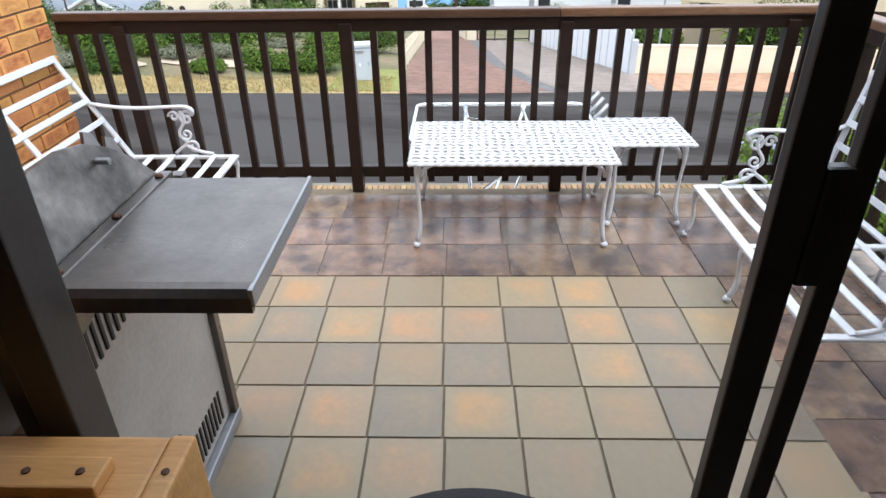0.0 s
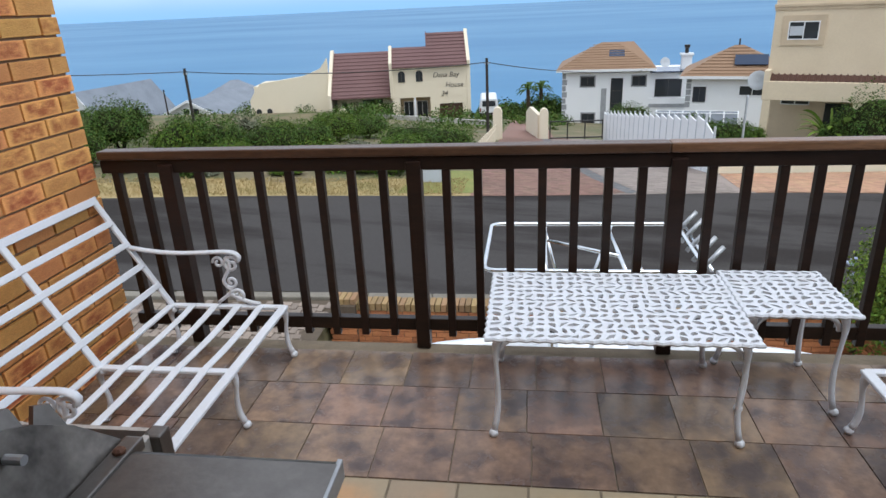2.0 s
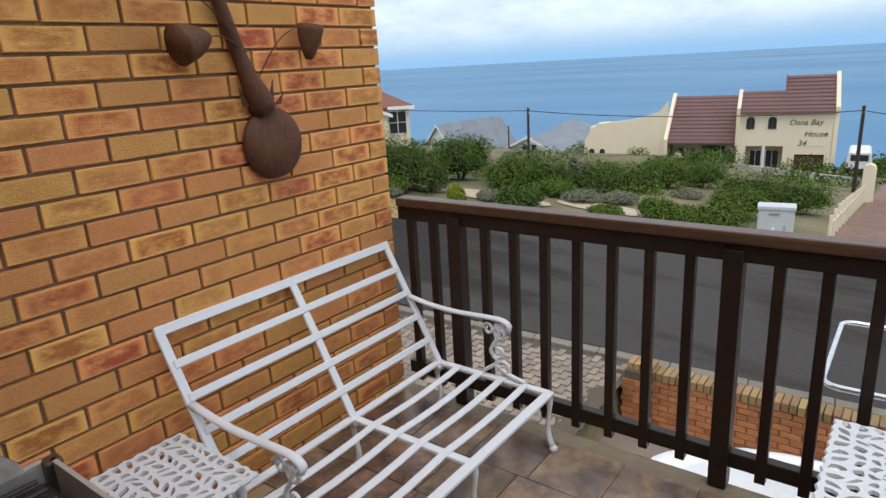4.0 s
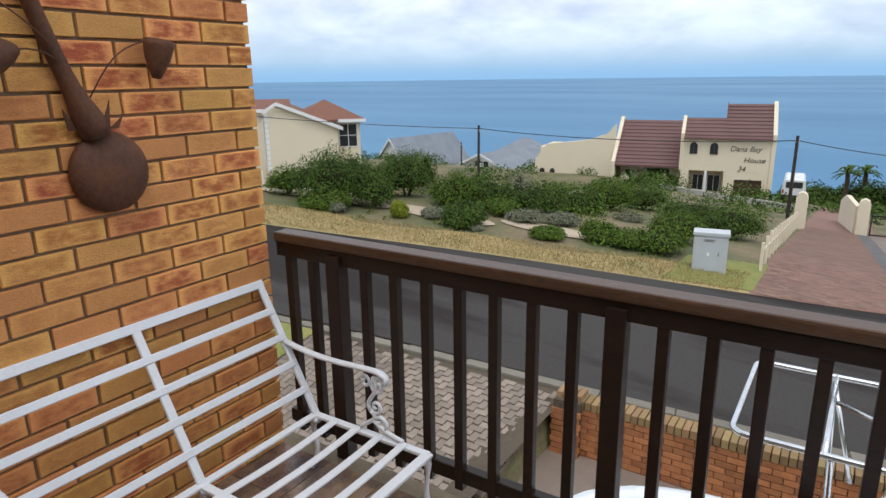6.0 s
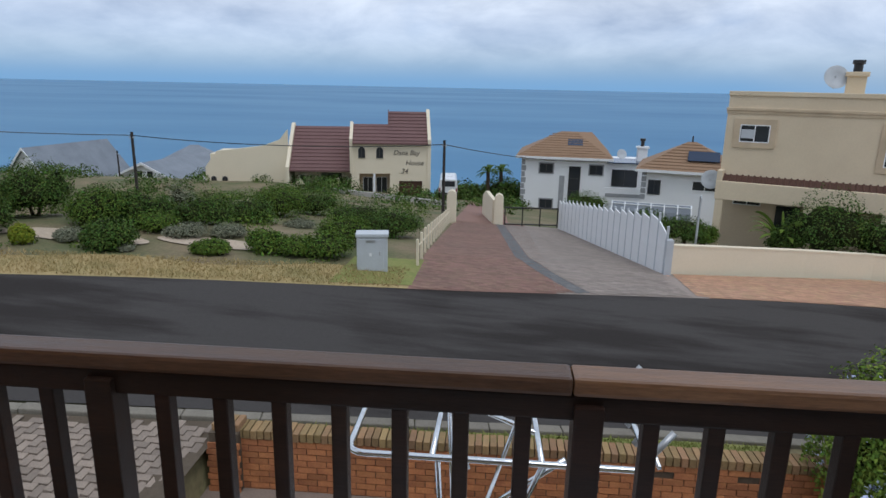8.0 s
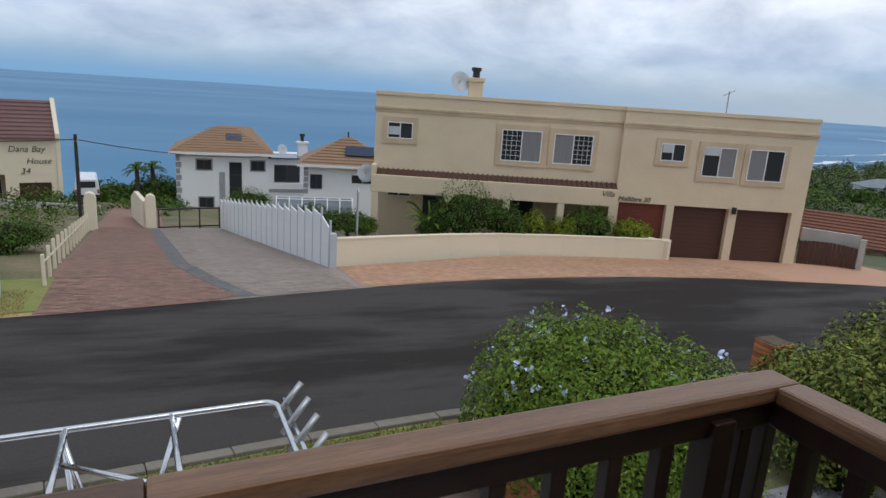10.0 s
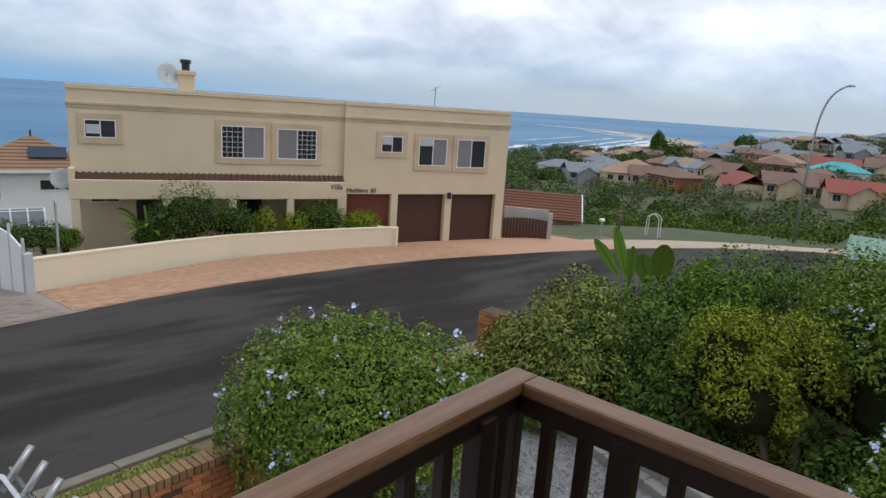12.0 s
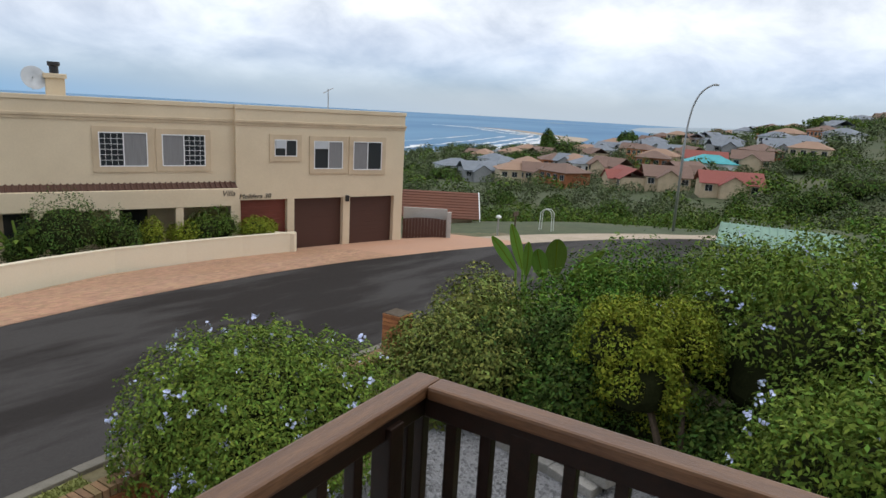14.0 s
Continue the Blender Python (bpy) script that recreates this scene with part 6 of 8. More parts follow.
# things on the verge at the bend
post_a = thing("bollard_light", "short garden light post on the sandy verge", "post", pose(32.4, 18.2, ground_z(32.4, 18.2)))
part("stem", tube([(0, 0, -0.2), (0, 0, 1.0)], 0.05, sides=8), M["galv"], post_a)
part("cap", lathe([(0.05, 0.95), (0.16, 1.0), (0.16, 1.08), (0.03, 1.15)], 10), M["white_paint"], post_a)
post_b = thing("sign_post", "small wooden signpost on the sandy verge", "sign", pose(33.8, 17.8, ground_z(33.8, 17.8)))
part("stem", tube([(0, 0, -0.2), (0, 0, 1.3)], 0.05, sides=8), M["bark"], post_b)
part("board", box(-0.3, 0.3, -0.04, 0.04, 1.05, 1.3, 0.01), M["bark"], post_b)
arch = thing("hoop_rail", "small white hooped rail on the verge", "rail", pose(36.7, 17.1, ground_z(36.7, 17.1)))
for dx in (0.0, 0.35):
    part("hoop", tube([(dx, 0.4 * math.cos(a * math.pi / 8), 0.9 + 0.45 * math.sin(a * math.pi / 8)) if 0 < a < 8 else (dx, 0.4 * math.cos(a * math.pi / 8), 0.0) for a in range(9)], 0.022, sides=6), M["white_paint"], arch)

# tile-roofed neighbour below the yard gate
nb = thing("house", "single-storey house with terracotta gabled roof beyond the yard gate", "house", pose(38.6, 28.3, -8.25, 0, 0, -58))
part("wall", box(0, 4.4, 0.2, 5, -1.5, 2.6), M["cream_trim"], nb)
nb_roof = part("roof", prism([(-0.4, 2.5), (2.6, 4.0), (5.6, 2.5), (5.6, 2.4), (2.6, 3.88), (-0.4, 2.4)], -1.5, 4.9, m=side_swap), M["roof_brown"], nb)
roof_courses(nb, nb_roof, -1.5, 4.9, -0.35, 2.54, 2.5, 3.97, 9, M["roof_brown"])
part("barge_board", prism([(-0.45, 2.52), (2.6, 4.06), (5.65, 2.52), (5.65, 2.3), (2.6, 3.84), (-0.45, 2.3)], 4.9, 4.98, m=side_swap), M["white_paint"], nb)

# ---- the town on the far slope ----
rng = random.Random(11)
kinds = []
for wall, roof, hip, word in (("cream", "roof_sand", True, "cream house with terracotta hipped roof"), ("white_wall", "roof_grey", True, "white house with grey roof"), ("cream_trim", "roof_town", False, "tan house with brown gabled roof"),
                              ("cream_trim", "roof_red", False, "tan brick house with red gabled roof"), ("stone_grey", "roof_grey", False, "grey house with slate-coloured roof"), ("brick_far", "roof_town", True, "dark brick house with brown hipped roof")):
    h = thing("house", word + " on the far slope", "house", pose(0, 0, -200), "town houses")
    w, d, t = rng.uniform(9, 12), rng.uniform(6.5, 8), rng.uniform(2.5, 3.6)
    part("wall", box(-w / 2, w / 2, -d / 2, d / 2, -2.5, t), M[wall], h)
    if hip:
        part("roof", hip_roof(-w / 2, w / 2, -d / 2, d / 2, t, 1.9, 0.6), M[roof], h)
    else:
        part("roof", gable_roof(-d / 2, d / 2, -w / 2, w / 2, t, 2.0, 0.5), M[roof], h, at=pose(0, 0, 0, 0, 0, 90))
        part("roof", gable_roof(-2.4, 2.4, -d / 2 - 1.6, 0, t - 0.3, 1.6, 0.4), M[roof], h)
        part("porch", prism([(-2.4, -2.5), (2.4, -2.5), (2.4, t - 0.3), (0, t + 1.2), (-2.4, t - 0.3)], -d / 2 - 1.6, 0), M[wall], h)
    for k in range(4):
        x = -w / 2 + w * (k + 0.5) / 4
        if abs(x) > 2.6 or hip:
            window(h, x - 0.7, x + 0.7, t - 1.9, t - 0.6, -d / 2 - 0.01, M["white_paint"])
    kinds.append(h)
spots = []
for b, d, k in ((59.5, 120, 1), (61.5, 110, 4), (63.0, 150, 1), (66.0, 125, 0), (67.2, 105, 2), (70.0, 130, 0), (69.2, 96, 5), (73.0, 115, 2), (74.5, 92, 3), (76.5, 125, 5), (78.0, 150, 4), (79.0, 100, 2), (80.5, 128, 3), (82, 175, 1), (84.0, 120, 2), (86, 150, 4), (88, 135, 0), (90, 165, 1),
                (62, 260, 0), (63.2, 300, 1), (64.5, 280, 0), (65.8, 330, 0), (67.2, 290, 2), (68.8, 340, 1), (70.3, 300, 0), (71.6, 260, 2), (73.2, 330, 0), (74.8, 280, 2), (76.4, 320, 1), (78.2, 380, 0), (80.0, 300, 4), (81.5, 420, 2), (83.2, 350, 1), (85.0, 440, 1), (86.6, 380, 0), (88.4, 430, 2), (90, 400, 1), (77, 210, 0), (79.4, 220, 2), (81.8, 240, 4), (84.6, 215, 5), (87.4, 240, 1), (72.2, 190, 1), (69.8, 205, 4), (66.6, 185, 2),
                (63.8, 210, 1), (61.2, 190, 2), (75.6, 165, 5), (89.5, 300, 4), (92.5, 350, 2)):
    if d < 200:
        d = d * 1.4 + 22
    x, y = 0.6 + d * math.sin(radians(b)), 2.5 + d * math.cos(radians(b))
    copy_thing(kinds[k], pose(x, y, ground_z(x, y) + 0.2, 0, 0, -b + rng.uniform(-75, 75)))
for k in range(34):
    b, d = 70 + 22 * (k + rng.random()) / 34, rng.uniform(260, 480)
    x, y = d * math.sin(radians(b)), d * math.cos(radians(b))
    copy_thing(kinds[(0, 1, 2, 4, 5, 1)[k % 6]], pose(x, y, ground_z(x, y) + 0.2, 0, 0, -b + rng.uniform(-60, 60)))
for h, (b, d) in zip(kinds, ((65.0, 170), (71.3, 190), (77.6, 150), (82.6, 140), (85.8, 225), (68.2, 210))):
    x, y = 0.6 + d * math.sin(radians(b)), 2.5 + d * math.cos(radians(b))
    h.matrix_world = pose(x, y, ground_z(x, y) + 0.2, 0, 0, -b + 12)
b, d = 80.2, 185
teal = thing("house", "house with bright turquoise hipped roof on the far slope", "house", pose(d * math.sin(radians(b)), d * math.cos(radians(b)), ground_z(d * math.sin(radians(b)), d * math.cos(radians(b))) + 0.2, 0, 0, -70), "town houses")
part("wall", box(-6, 6, -4, 4, -2, 2.8), M["white_wall"], teal)
part("roof", hip_roof(-6, 6, -4, 4, 2.8, 2.0), M["roof_teal"], teal)

# surf lines, beach and the headland beyond the bay, with haze in its colour
def ribbon(name, pts, widths, z, mat, label, category):
    verts, faces = [], []
    for i, (x, y) in enumerate(pts):
        a = Vector(pts[max(i - 1, 0)])
        c = Vector(pts[min(i + 1, len(pts) - 1)])
        n = Vector((-(c - a).y, (c - a).x)).normalized() * widths[i] / 2
        verts += [(x - n.x, y - n.y, z), (x + n.x, y + n.y, z)]
    for i in range(len(pts) - 1):
        faces.append((2 * i, 2 * i + 1, 2 * i + 3, 2 * i + 2))
    return thing(name, label, category, kind="structure", data=mesh_of(name, verts, faces, mat))


def wavy(points, n, amp, seed):
    out = []
    for (ax, ay), (bx, by) in zip(points, points[1:]):
        for k in range(n):
            t = k / n
            j = amp * noise.noise((ax * 0.01 + t * 3, seed, 0))
            out.append((ax + (bx - ax) * t + j, ay + (by - ay) * t + j))
    return out + [points[-1]]


SHORE = [(215, 168), (265, 189), (333, 215), (467, 243), (607, 276), (794, 326), (885, 356), (925, 410), (1063, 533), (1116, 636), (1092, 703)]
for k, (out, w, first, last) in enumerate(((0, 15, 0, 10), (16, 10, 0, 9), (34, 8, 1, 7), (60, 7, 1, 5), (95, 5, 2, 5), (48, 12, 6, 9))):
    pts = [(x - out * 0.55, y + out * 0.85) for x, y in SHORE[first:last + 1]]
    line_pts = wavy(pts, 14, 10, k)
    ribbon("water_surf", line_pts, [w * (0.25 + abs(noise.noise((i * 0.45, k, 3))) * 2.6) for i in range(len(line_pts))], -27.7 + 0.05 * k, M["surf"], "white line of breaking surf in the bay", "surf")
ribbon("ground_beach", wavy([(x + 16, y - 22) for x, y in SHORE[3:10]], 8, 6, 9), [14 + 26 * math.sin(math.pi * i / 48) for i in range(49)], -27.5, M["sand"], "pale sand beach at the head of the bay", "beach")
# the air's haze is mixed into the land's pale blue-grey
M["haze_land"] = material("haze_toned_land", (0.31, 0.365, 0.41), 1.0, vary=0.05, scale=0.004, fine=0.02, bump=0.0, tint=(0.25, 0.31, 0.34))
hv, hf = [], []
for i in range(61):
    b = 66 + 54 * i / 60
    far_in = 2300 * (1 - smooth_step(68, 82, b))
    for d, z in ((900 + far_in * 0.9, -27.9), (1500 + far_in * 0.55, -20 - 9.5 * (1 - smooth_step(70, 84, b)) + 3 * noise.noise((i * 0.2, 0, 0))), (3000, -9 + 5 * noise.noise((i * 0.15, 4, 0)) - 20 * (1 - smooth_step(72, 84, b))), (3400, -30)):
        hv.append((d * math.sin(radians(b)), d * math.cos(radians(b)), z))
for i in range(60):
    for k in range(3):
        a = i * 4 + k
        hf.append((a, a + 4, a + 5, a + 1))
thing("backdrop", "low coastline beyond the bay, haze put into its colour", "coast", kind="structure", data=mesh_of("backdrop", hv, hf, M["haze_land"], True))

# ---- plants ----
def leaves(blobs, count, size, seed, droop=0.3, shell=0.42, aspect=2.2, squash=1.0):
    """Many small folded leaves on and under the surface of uneven, overlapping domes."""
    rs = np.random.RandomState(seed)
    weights = np.array([b[3] * b[4] for b in blobs])
    pick = rs.choice(len(blobs), count, p=weights / weights.sum())
    B = np.array([b[:5] for b in blobs], float)[pick]
    d = rs.normal(size=(count, 3))
    d[:, 2] = np.abs(d[:, 2]) * 1.05 - 0.35
    d /= np.linalg.norm(d, axis=1)[:, None]
    # tufts: leaves gather round shoots that stick out unevenly
    tuft = np.sin(d[:, 0] * 9 + B[:, 0] * 3 + seed) * np.sin(d[:, 1] * 8 + B[:, 1] * 2) * np.sin(d[:, 2] * 10 + 1.3)
    fine = np.sin(d[:, 0] * 23 + seed) * np.sin(d[:, 1] * 21 + 2) * np.sin(d[:, 2] * 25)
    r = 1 - shell * rs.rand(count) ** 2.0 + 0.13 * tuft + 0.07 * fine
    c = np.stack([B[:, 0] + d[:, 0] * B[:, 3] * r, B[:, 1] + d[:, 1] * B[:, 3] * r, B[:, 2] + np.maximum(d[:, 2] * r, -0.35) * B[:, 4] * squash], 1)
    nrm = d + rs.normal(size=(count, 3)) * 0.55
    nrm[:, 2] += 0.35
    nrm /= np.linalg.norm(nrm, axis=1)[:, None]
    axis = np.cross(nrm, rs.normal(size=(count, 3)))
    axis /= np.linalg.norm(axis, axis=1)[:, None]
    axis[:, 2] -= droop * rs.rand(count)
    axis /= np.linalg.norm(axis, axis=1)[:, None]
    side = np.cross(nrm, axis)
    s = size * (0.6 + 0.8 * rs.rand(count))[:, None]
    tip, base = c + axis * s * 0.5, c - axis * s * 0.5
    w = side * s * 0.5 / aspect
    fold = nrm * s * 0.10
    verts = np.stack([base, c + w + fold, tip, c - w + fold], 1).reshape(-1, 3)
    faces = np.arange(count * 4).reshape(-1, 4)
    return verts, faces


def leaf_mesh(name, verts, faces, mat):
    me = bpy.data.meshes.new(name)
    n = len(faces)
    me.vertices.add(len(verts))
    me.vertices.foreach_set("co", verts.astype(np.float32).ravel())
    me.loops.add(n * 4)
    me.loops.foreach_set("vertex_index", faces.astype(np.int32).ravel())
    me.polygons.add(n)
    me.polygons.foreach_set("loop_start", np.arange(0, n * 4, 4, dtype=np.int32))
    me.materials.append(mat)
    me.update(calc_edges=True)
    return me


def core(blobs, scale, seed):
    """Near-black lumps inside a crown that stand in for the shade between its leaves."""
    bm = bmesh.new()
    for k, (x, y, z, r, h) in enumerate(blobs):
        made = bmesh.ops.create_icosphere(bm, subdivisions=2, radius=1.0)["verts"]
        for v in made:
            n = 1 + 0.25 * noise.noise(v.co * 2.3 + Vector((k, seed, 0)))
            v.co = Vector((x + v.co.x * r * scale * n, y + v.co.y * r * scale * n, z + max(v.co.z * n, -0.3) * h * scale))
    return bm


def bush(name, label, blobs, count, size, mat, seed, base, trunk=True, flowers=0, category="bush", group="", spread=0.62, lumps=0, lift=0.0):
    b = thing(name, label, category, pose(*base), group)
    local = [(x - base[0], y - base[1], z - base[2] + lift, r, h) for x, y, z, r, h in blobs]
    heads_at = local
    if lumps:
        rg2 = random.Random(seed)
        heads_at = []
        for x, y, z, r, h in local:
            for k in range(lumps):
                e = math.asin(rg2.uniform(-0.15, 0.98))
                a = k * 2.4 + rg2.uniform(-0.4, 0.4)
                q = rg2.uniform(0.24, 0.42)
                heads_at.append((x + r * 0.80 * math.cos(e) * math.cos(a), y + r * 0.80 * math.cos(e) * math.sin(a), z + h * 0.80 * math.sin(e), r * q, h * q))
    tagged(part("crown", leaf_mesh("crown", *leaves(heads_at, count, size, seed), M[mat]), None, b), kind="stuff")
    part("inner_crown", core(local, spread, seed), M["crown_shade"], b, "near-black core standing in for the shade inside the crown")
    if trunk:
        rr = max(bl[3] for bl in blobs)
        for k in range(3):
            a = k * 2.1 + seed
            x, y, z, r, h = local[k % len(local)]
            part("stem", tube(bezier((0.05 * k, 0, -0.25), (0.1 * math.cos(a), 0.1 * math.sin(a), h * 0.2), (x * 0.6 + 0.2 * math.cos(a), y * 0.6 + 0.2 * math.sin(a), max(z, 0.1)), (x, y, z + h * 0.5), 6), 0.05, radii=[0.06, 0.055, 0.05, 0.04, 0.035, 0.03, 0.02], sides=7), M["bark"], b)
    if flowers:
        rs = np.random.RandomState(seed + 5)
        heads, _ = leaves([(x, y, z, r * 1.01, h * 1.01) for x, y, z, r, h in local], flowers, 0.01, seed + 9, shell=0.03)
        heads = heads.reshape(-1, 4, 3)[:, 0]
        pv = []
        for c in heads:
            n = rs.randint(5, 12)
            for _ in range(n):
                o = c + rs.normal(size=3) * 0.030
                a = rs.normal(size=3)
                a /= np.linalg.norm(a)
                q = np.cross(a, rs.normal(size=3))
                q /= np.linalg.norm(q)
                s = 0.026
                pv += [o - a * s, o + q * s, o + a * s, o - q * s]
        pv = np.array(pv)
        tagged(part("blossom", leaf_mesh("blossom", pv, np.arange(len(pv)).reshape(-1, 4), M["petal"]), None, b), "clusters of pale blue plumbago flowers", kind="stuff")
    return b


KIND = {"d": ("leaf_dark", "dark green coastal bush"), "l": ("leaf_mid", "mid-green coastal bush"), "g": ("leaf_grey", "grey-green low scrub"), "y": ("leaf_yellow", "yellow-green shrub"), "t": ("leaf_yellow", "clipped yellow-green topiary shrub")}


def domes(x, y, z, r, h, seed):
    rg = random.Random(seed)
    out = [(x, y, z + h * 0.30, r * 0.85, h * 0.66)]
    for k in range(5):
        a = k * 1.26 + rg.uniform(-0.4, 0.4)
        q = rg.uniform(0.38, 0.55)
        out.append((x + r * 0.55 * math.cos(a), y + r * 0.55 * math.sin(a), z + h * rg.uniform(0.2, 0.42), r * q, h * rg.uniform(0.35, 0.52)))
    return out


PLOT = []
PLOT += [(-13.89, 16.57, -2.17, 1.4, 1.85, 'd'), (-15.81, 16.41, -2.02, 0.76, 1.06, 'l'), (-13.57, 15.39, -2.12, 0.61, 0.56, 'l'), (-12.63, 17.05, -2.26, 0.74, 1.29, 'd'), (-13.48, 19.93, -2.37, 1.2, 1.75, 'd'), (-11.03, 19.24, -2.47, 0.86, 1.16, 'l'), (-10.21, 20.26, -2.57, 0.97, 1.11, 'd'), (-9.8, 21.75, -2.81, 0.62, 1.45, 'g'), (-9.09, 21.72, -2.81, 1.11, 1.07, 'd'), (-8.31, 23.42, -3.1, 1.07, 1.01, 'd'), (-8.24, 26.75, -3.56, 1.25, 1.37, 'l'), (-7.54, 29.17, -3.95, 1.1, 1.17, 'd')]
PLOT += [(-9.14, 16.7, -2.48, 0.65, 0.78, 'd'), (-4.65, 25.68, -3.63, 1.34, 1.02, 'd'), (-4.03, 20.2, -2.97, 0.87, 0.93, 'l'), (-4.06, 18.41, -2.88, 0.83, 0.7, 'l'), (-4.83, 18.25, -2.83, 0.68, 0.55, 'l'), (-5.67, 18.23, -2.78, 0.56, 0.65, 'l'), (-6.8, 17.38, -2.66, 0.54, 0.38, 'l'), (-3.1, 23.51, -3.46, 1.01, 1.12, 'd'), (-3.2, 28.86, -4.23, 0.61, 0.36, 'g'), (-8.26, 18.9, -2.64, 0.67, 0.4, 'g'), (-7.22, 19.46, -2.74, 0.54, 0.41, 'g'), (-10.42, 17.13, -2.42, 0.45, 0.36, 'g')]
PLOT += [(-6.37, 23.41, -3.27, 0.55, 0.28, 'g'), (-9.34, 19.32, -2.59, 0.74, 0.58, 'l'), (-11.1, 16.3, -2.34, 0.28, 0.52, 'y'), (-12.79, 15.39, -2.18, 0.32, 0.4, 'g'), (-8.7, 16.69, -2.51, 0.23, 0.19, 'g'), (-13.12, 15.59, -2.16, 0.7, 0.72, 'l'), (-10.9, 19.9, -2.36, 1.0, 1.2, 'd'), (-9.18, 16.92, -2.48, 0.73, 0.85, 'd'), (-14.23, 19.2, -2.26, 1.02, 1.21, 'd')]
BED = []
BED += [(12.29, 25.29, -3.73, 1.55, 2.35, 'd'), (13.76, 24.49, -3.76, 0.88, 1.59, 'd'), (15.75, 25.34, -3.85, 0.60, 0.98, 'y'), (17.33, 25.18, -3.95, 0.91, 0.72, 't'), (18.19, 24.53, -3.90, 1.11, 1.36, 'l'), (19.98, 24.01, -3.90, 0.94, 0.66, 't'), (8.3, 28.48, -4.39, 1.1, 1.05, 'd'), (6.92, 28.84, -4.14, 0.98, 0.98, 'd'), (8.95, 28.28, -4.51, 0.73, 0.93, 'l'), (6.54, 45.16, -6.65, 1.4, 1.63, 'd'), (11.17, 25.83, -3.93, 0.69, 0.97, 'd')]
MID = []
MID += [(-2.82, 67.85, -10.64, 2.15, 2.63, 'd'), (0.93, 67.92, -10.49, 2.39, 3.4, 'd'), (-1.17, 71.91, -11.19, 2.28, 2.41, 'd'), (2.02, 65.9, -10.07, 1.74, 2.89, 'd'), (-4.6, 71.75, -10.36, 1.65, 1.71, 'd'), (67.62, 36.11, -12.28, 3.73, 3.05, 'd'), (74.16, 33.9, -12.13, 3.62, 2.39, 'd'), (59.0, 23.26, -9.23, 2.52, 2.24, 'l'), (63.64, 21.96, -9.38, 2.98, 1.67, 'l'), (61.98, 36.11, -11.19, 2.53, 1.77, 'd'), (61.32, 14.95, -7.43, 2.8, 1.23, 'l'), (63.88, 11.94, -7.22, 2.31, 1.39, 'l')]
MID += [(56.78, 16.84, -7.48, 2.1, 0.89, 'l'), (90.04, 12.36, -11.12, 2.12, 6.27, 'd'), (149.13, 23.33, -12.19, 4.07, 4.07, 'd'), (60.39, 7.31, -6.84, 2.71, 1.09, 'l'), (167.68, 33.75, -14.8, 4.61, 1.84, 'd'), (305.42, 128.89, -27.44, 4.18, 13.43, 'd'), (280.15, 111.32, -25.64, 10.85, 9.49, 'd'), (210.07, 97.45, -25.16, 8.32, 6.24, 'd'), (230.16, 124.53, -23.96, 11.76, 4.7, 'd'), (318.14, 92.24, -24.61, 5.97, 8.95, 'd'), (155.71, 93.79, -18.89, 7.32, 3.26, 'd'), (199.64, 69.39, -17.6, 8.55, 3.8, 'd')]
MID += [(253.43, 63.05, -18.19, 10.58, 3.53, 'd'), (299.9, 22.69, -9.9, 12.21, 5.43, 'd'), (330.58, 3.27, -6.87, 14.92, 5.97, 'l'), (180.5, 7.7, -10.15, 6.51, 4.07, 'd'), (140.48, -2.73, -8.63, 6.33, 3.8, 'd'), (229.61, 23.59, -13.05, 7.28, 3.12, 'd'), (325.86, 58.12, -11.03, 11.94, 3.58, 'd'), (120.58, 3.1, -9.09, 4.34, 2.5, 'd'), (108.12, 55.74, -14.16, 3.26, 2.17, 'd'), (103.07, 42.43, -13.11, 2.98, 1.99, 'd'), (96.51, 30.74, -11.48, 2.71, 1.81, 'd'), (110.47, 7.44, -8.69, 2.98, 1.99, 'd')]


for k, (x, y, z, r, h, kind) in enumerate(PLOT):
    z = ground_z(x, y)
    h *= 1.02 if kind == "d" and r > 0.9 else 1.0
    n = int(min(max(4400 * r * h, 3000), 16000))
    bush("bush", KIND[kind][1] + " on the vacant plot", domes(x, y, z, r, h, k), n, 0.072 if kind != "g" else 0.055, KIND[kind][0], k, (x, y, z), group="bushes on the plot")
for k, (x, y, z, r, h, kind) in enumerate(BED):
    z2 = min(z, ground_z(x, y) + 0.6)
    h2 = h + z - z2
    if kind == "t":
        blobs = [(x, y, z2 + h2 * 0.45, r, h2 * 0.55)]
    else:
        blobs = domes(x, y, z2, r, h2, k + 50)
    bush("shrub", KIND[kind][1] + " in the villa's planted bed", blobs, int(3500 * max(r, 0.6)), 0.09, KIND[kind][0], k + 50, (x, y, z2), category="shrub", group="shrubs in the villa bed")
for k, (x, y, z, r, h, kind) in enumerate(MID):
    d = math.hypot(x, y)
    z2 = ground_z(x, y)
    h2 = max(z + h - z2, h)
    bush("tree", KIND[kind][1].replace("bush", "tree") + " between the distant houses", domes(x, y, z2, r, h2, k + 90), 2600, max(0.004 * d, 0.2), KIND[kind][0], k + 90, (x, y, z2), category="tree", group="trees on the slopes")

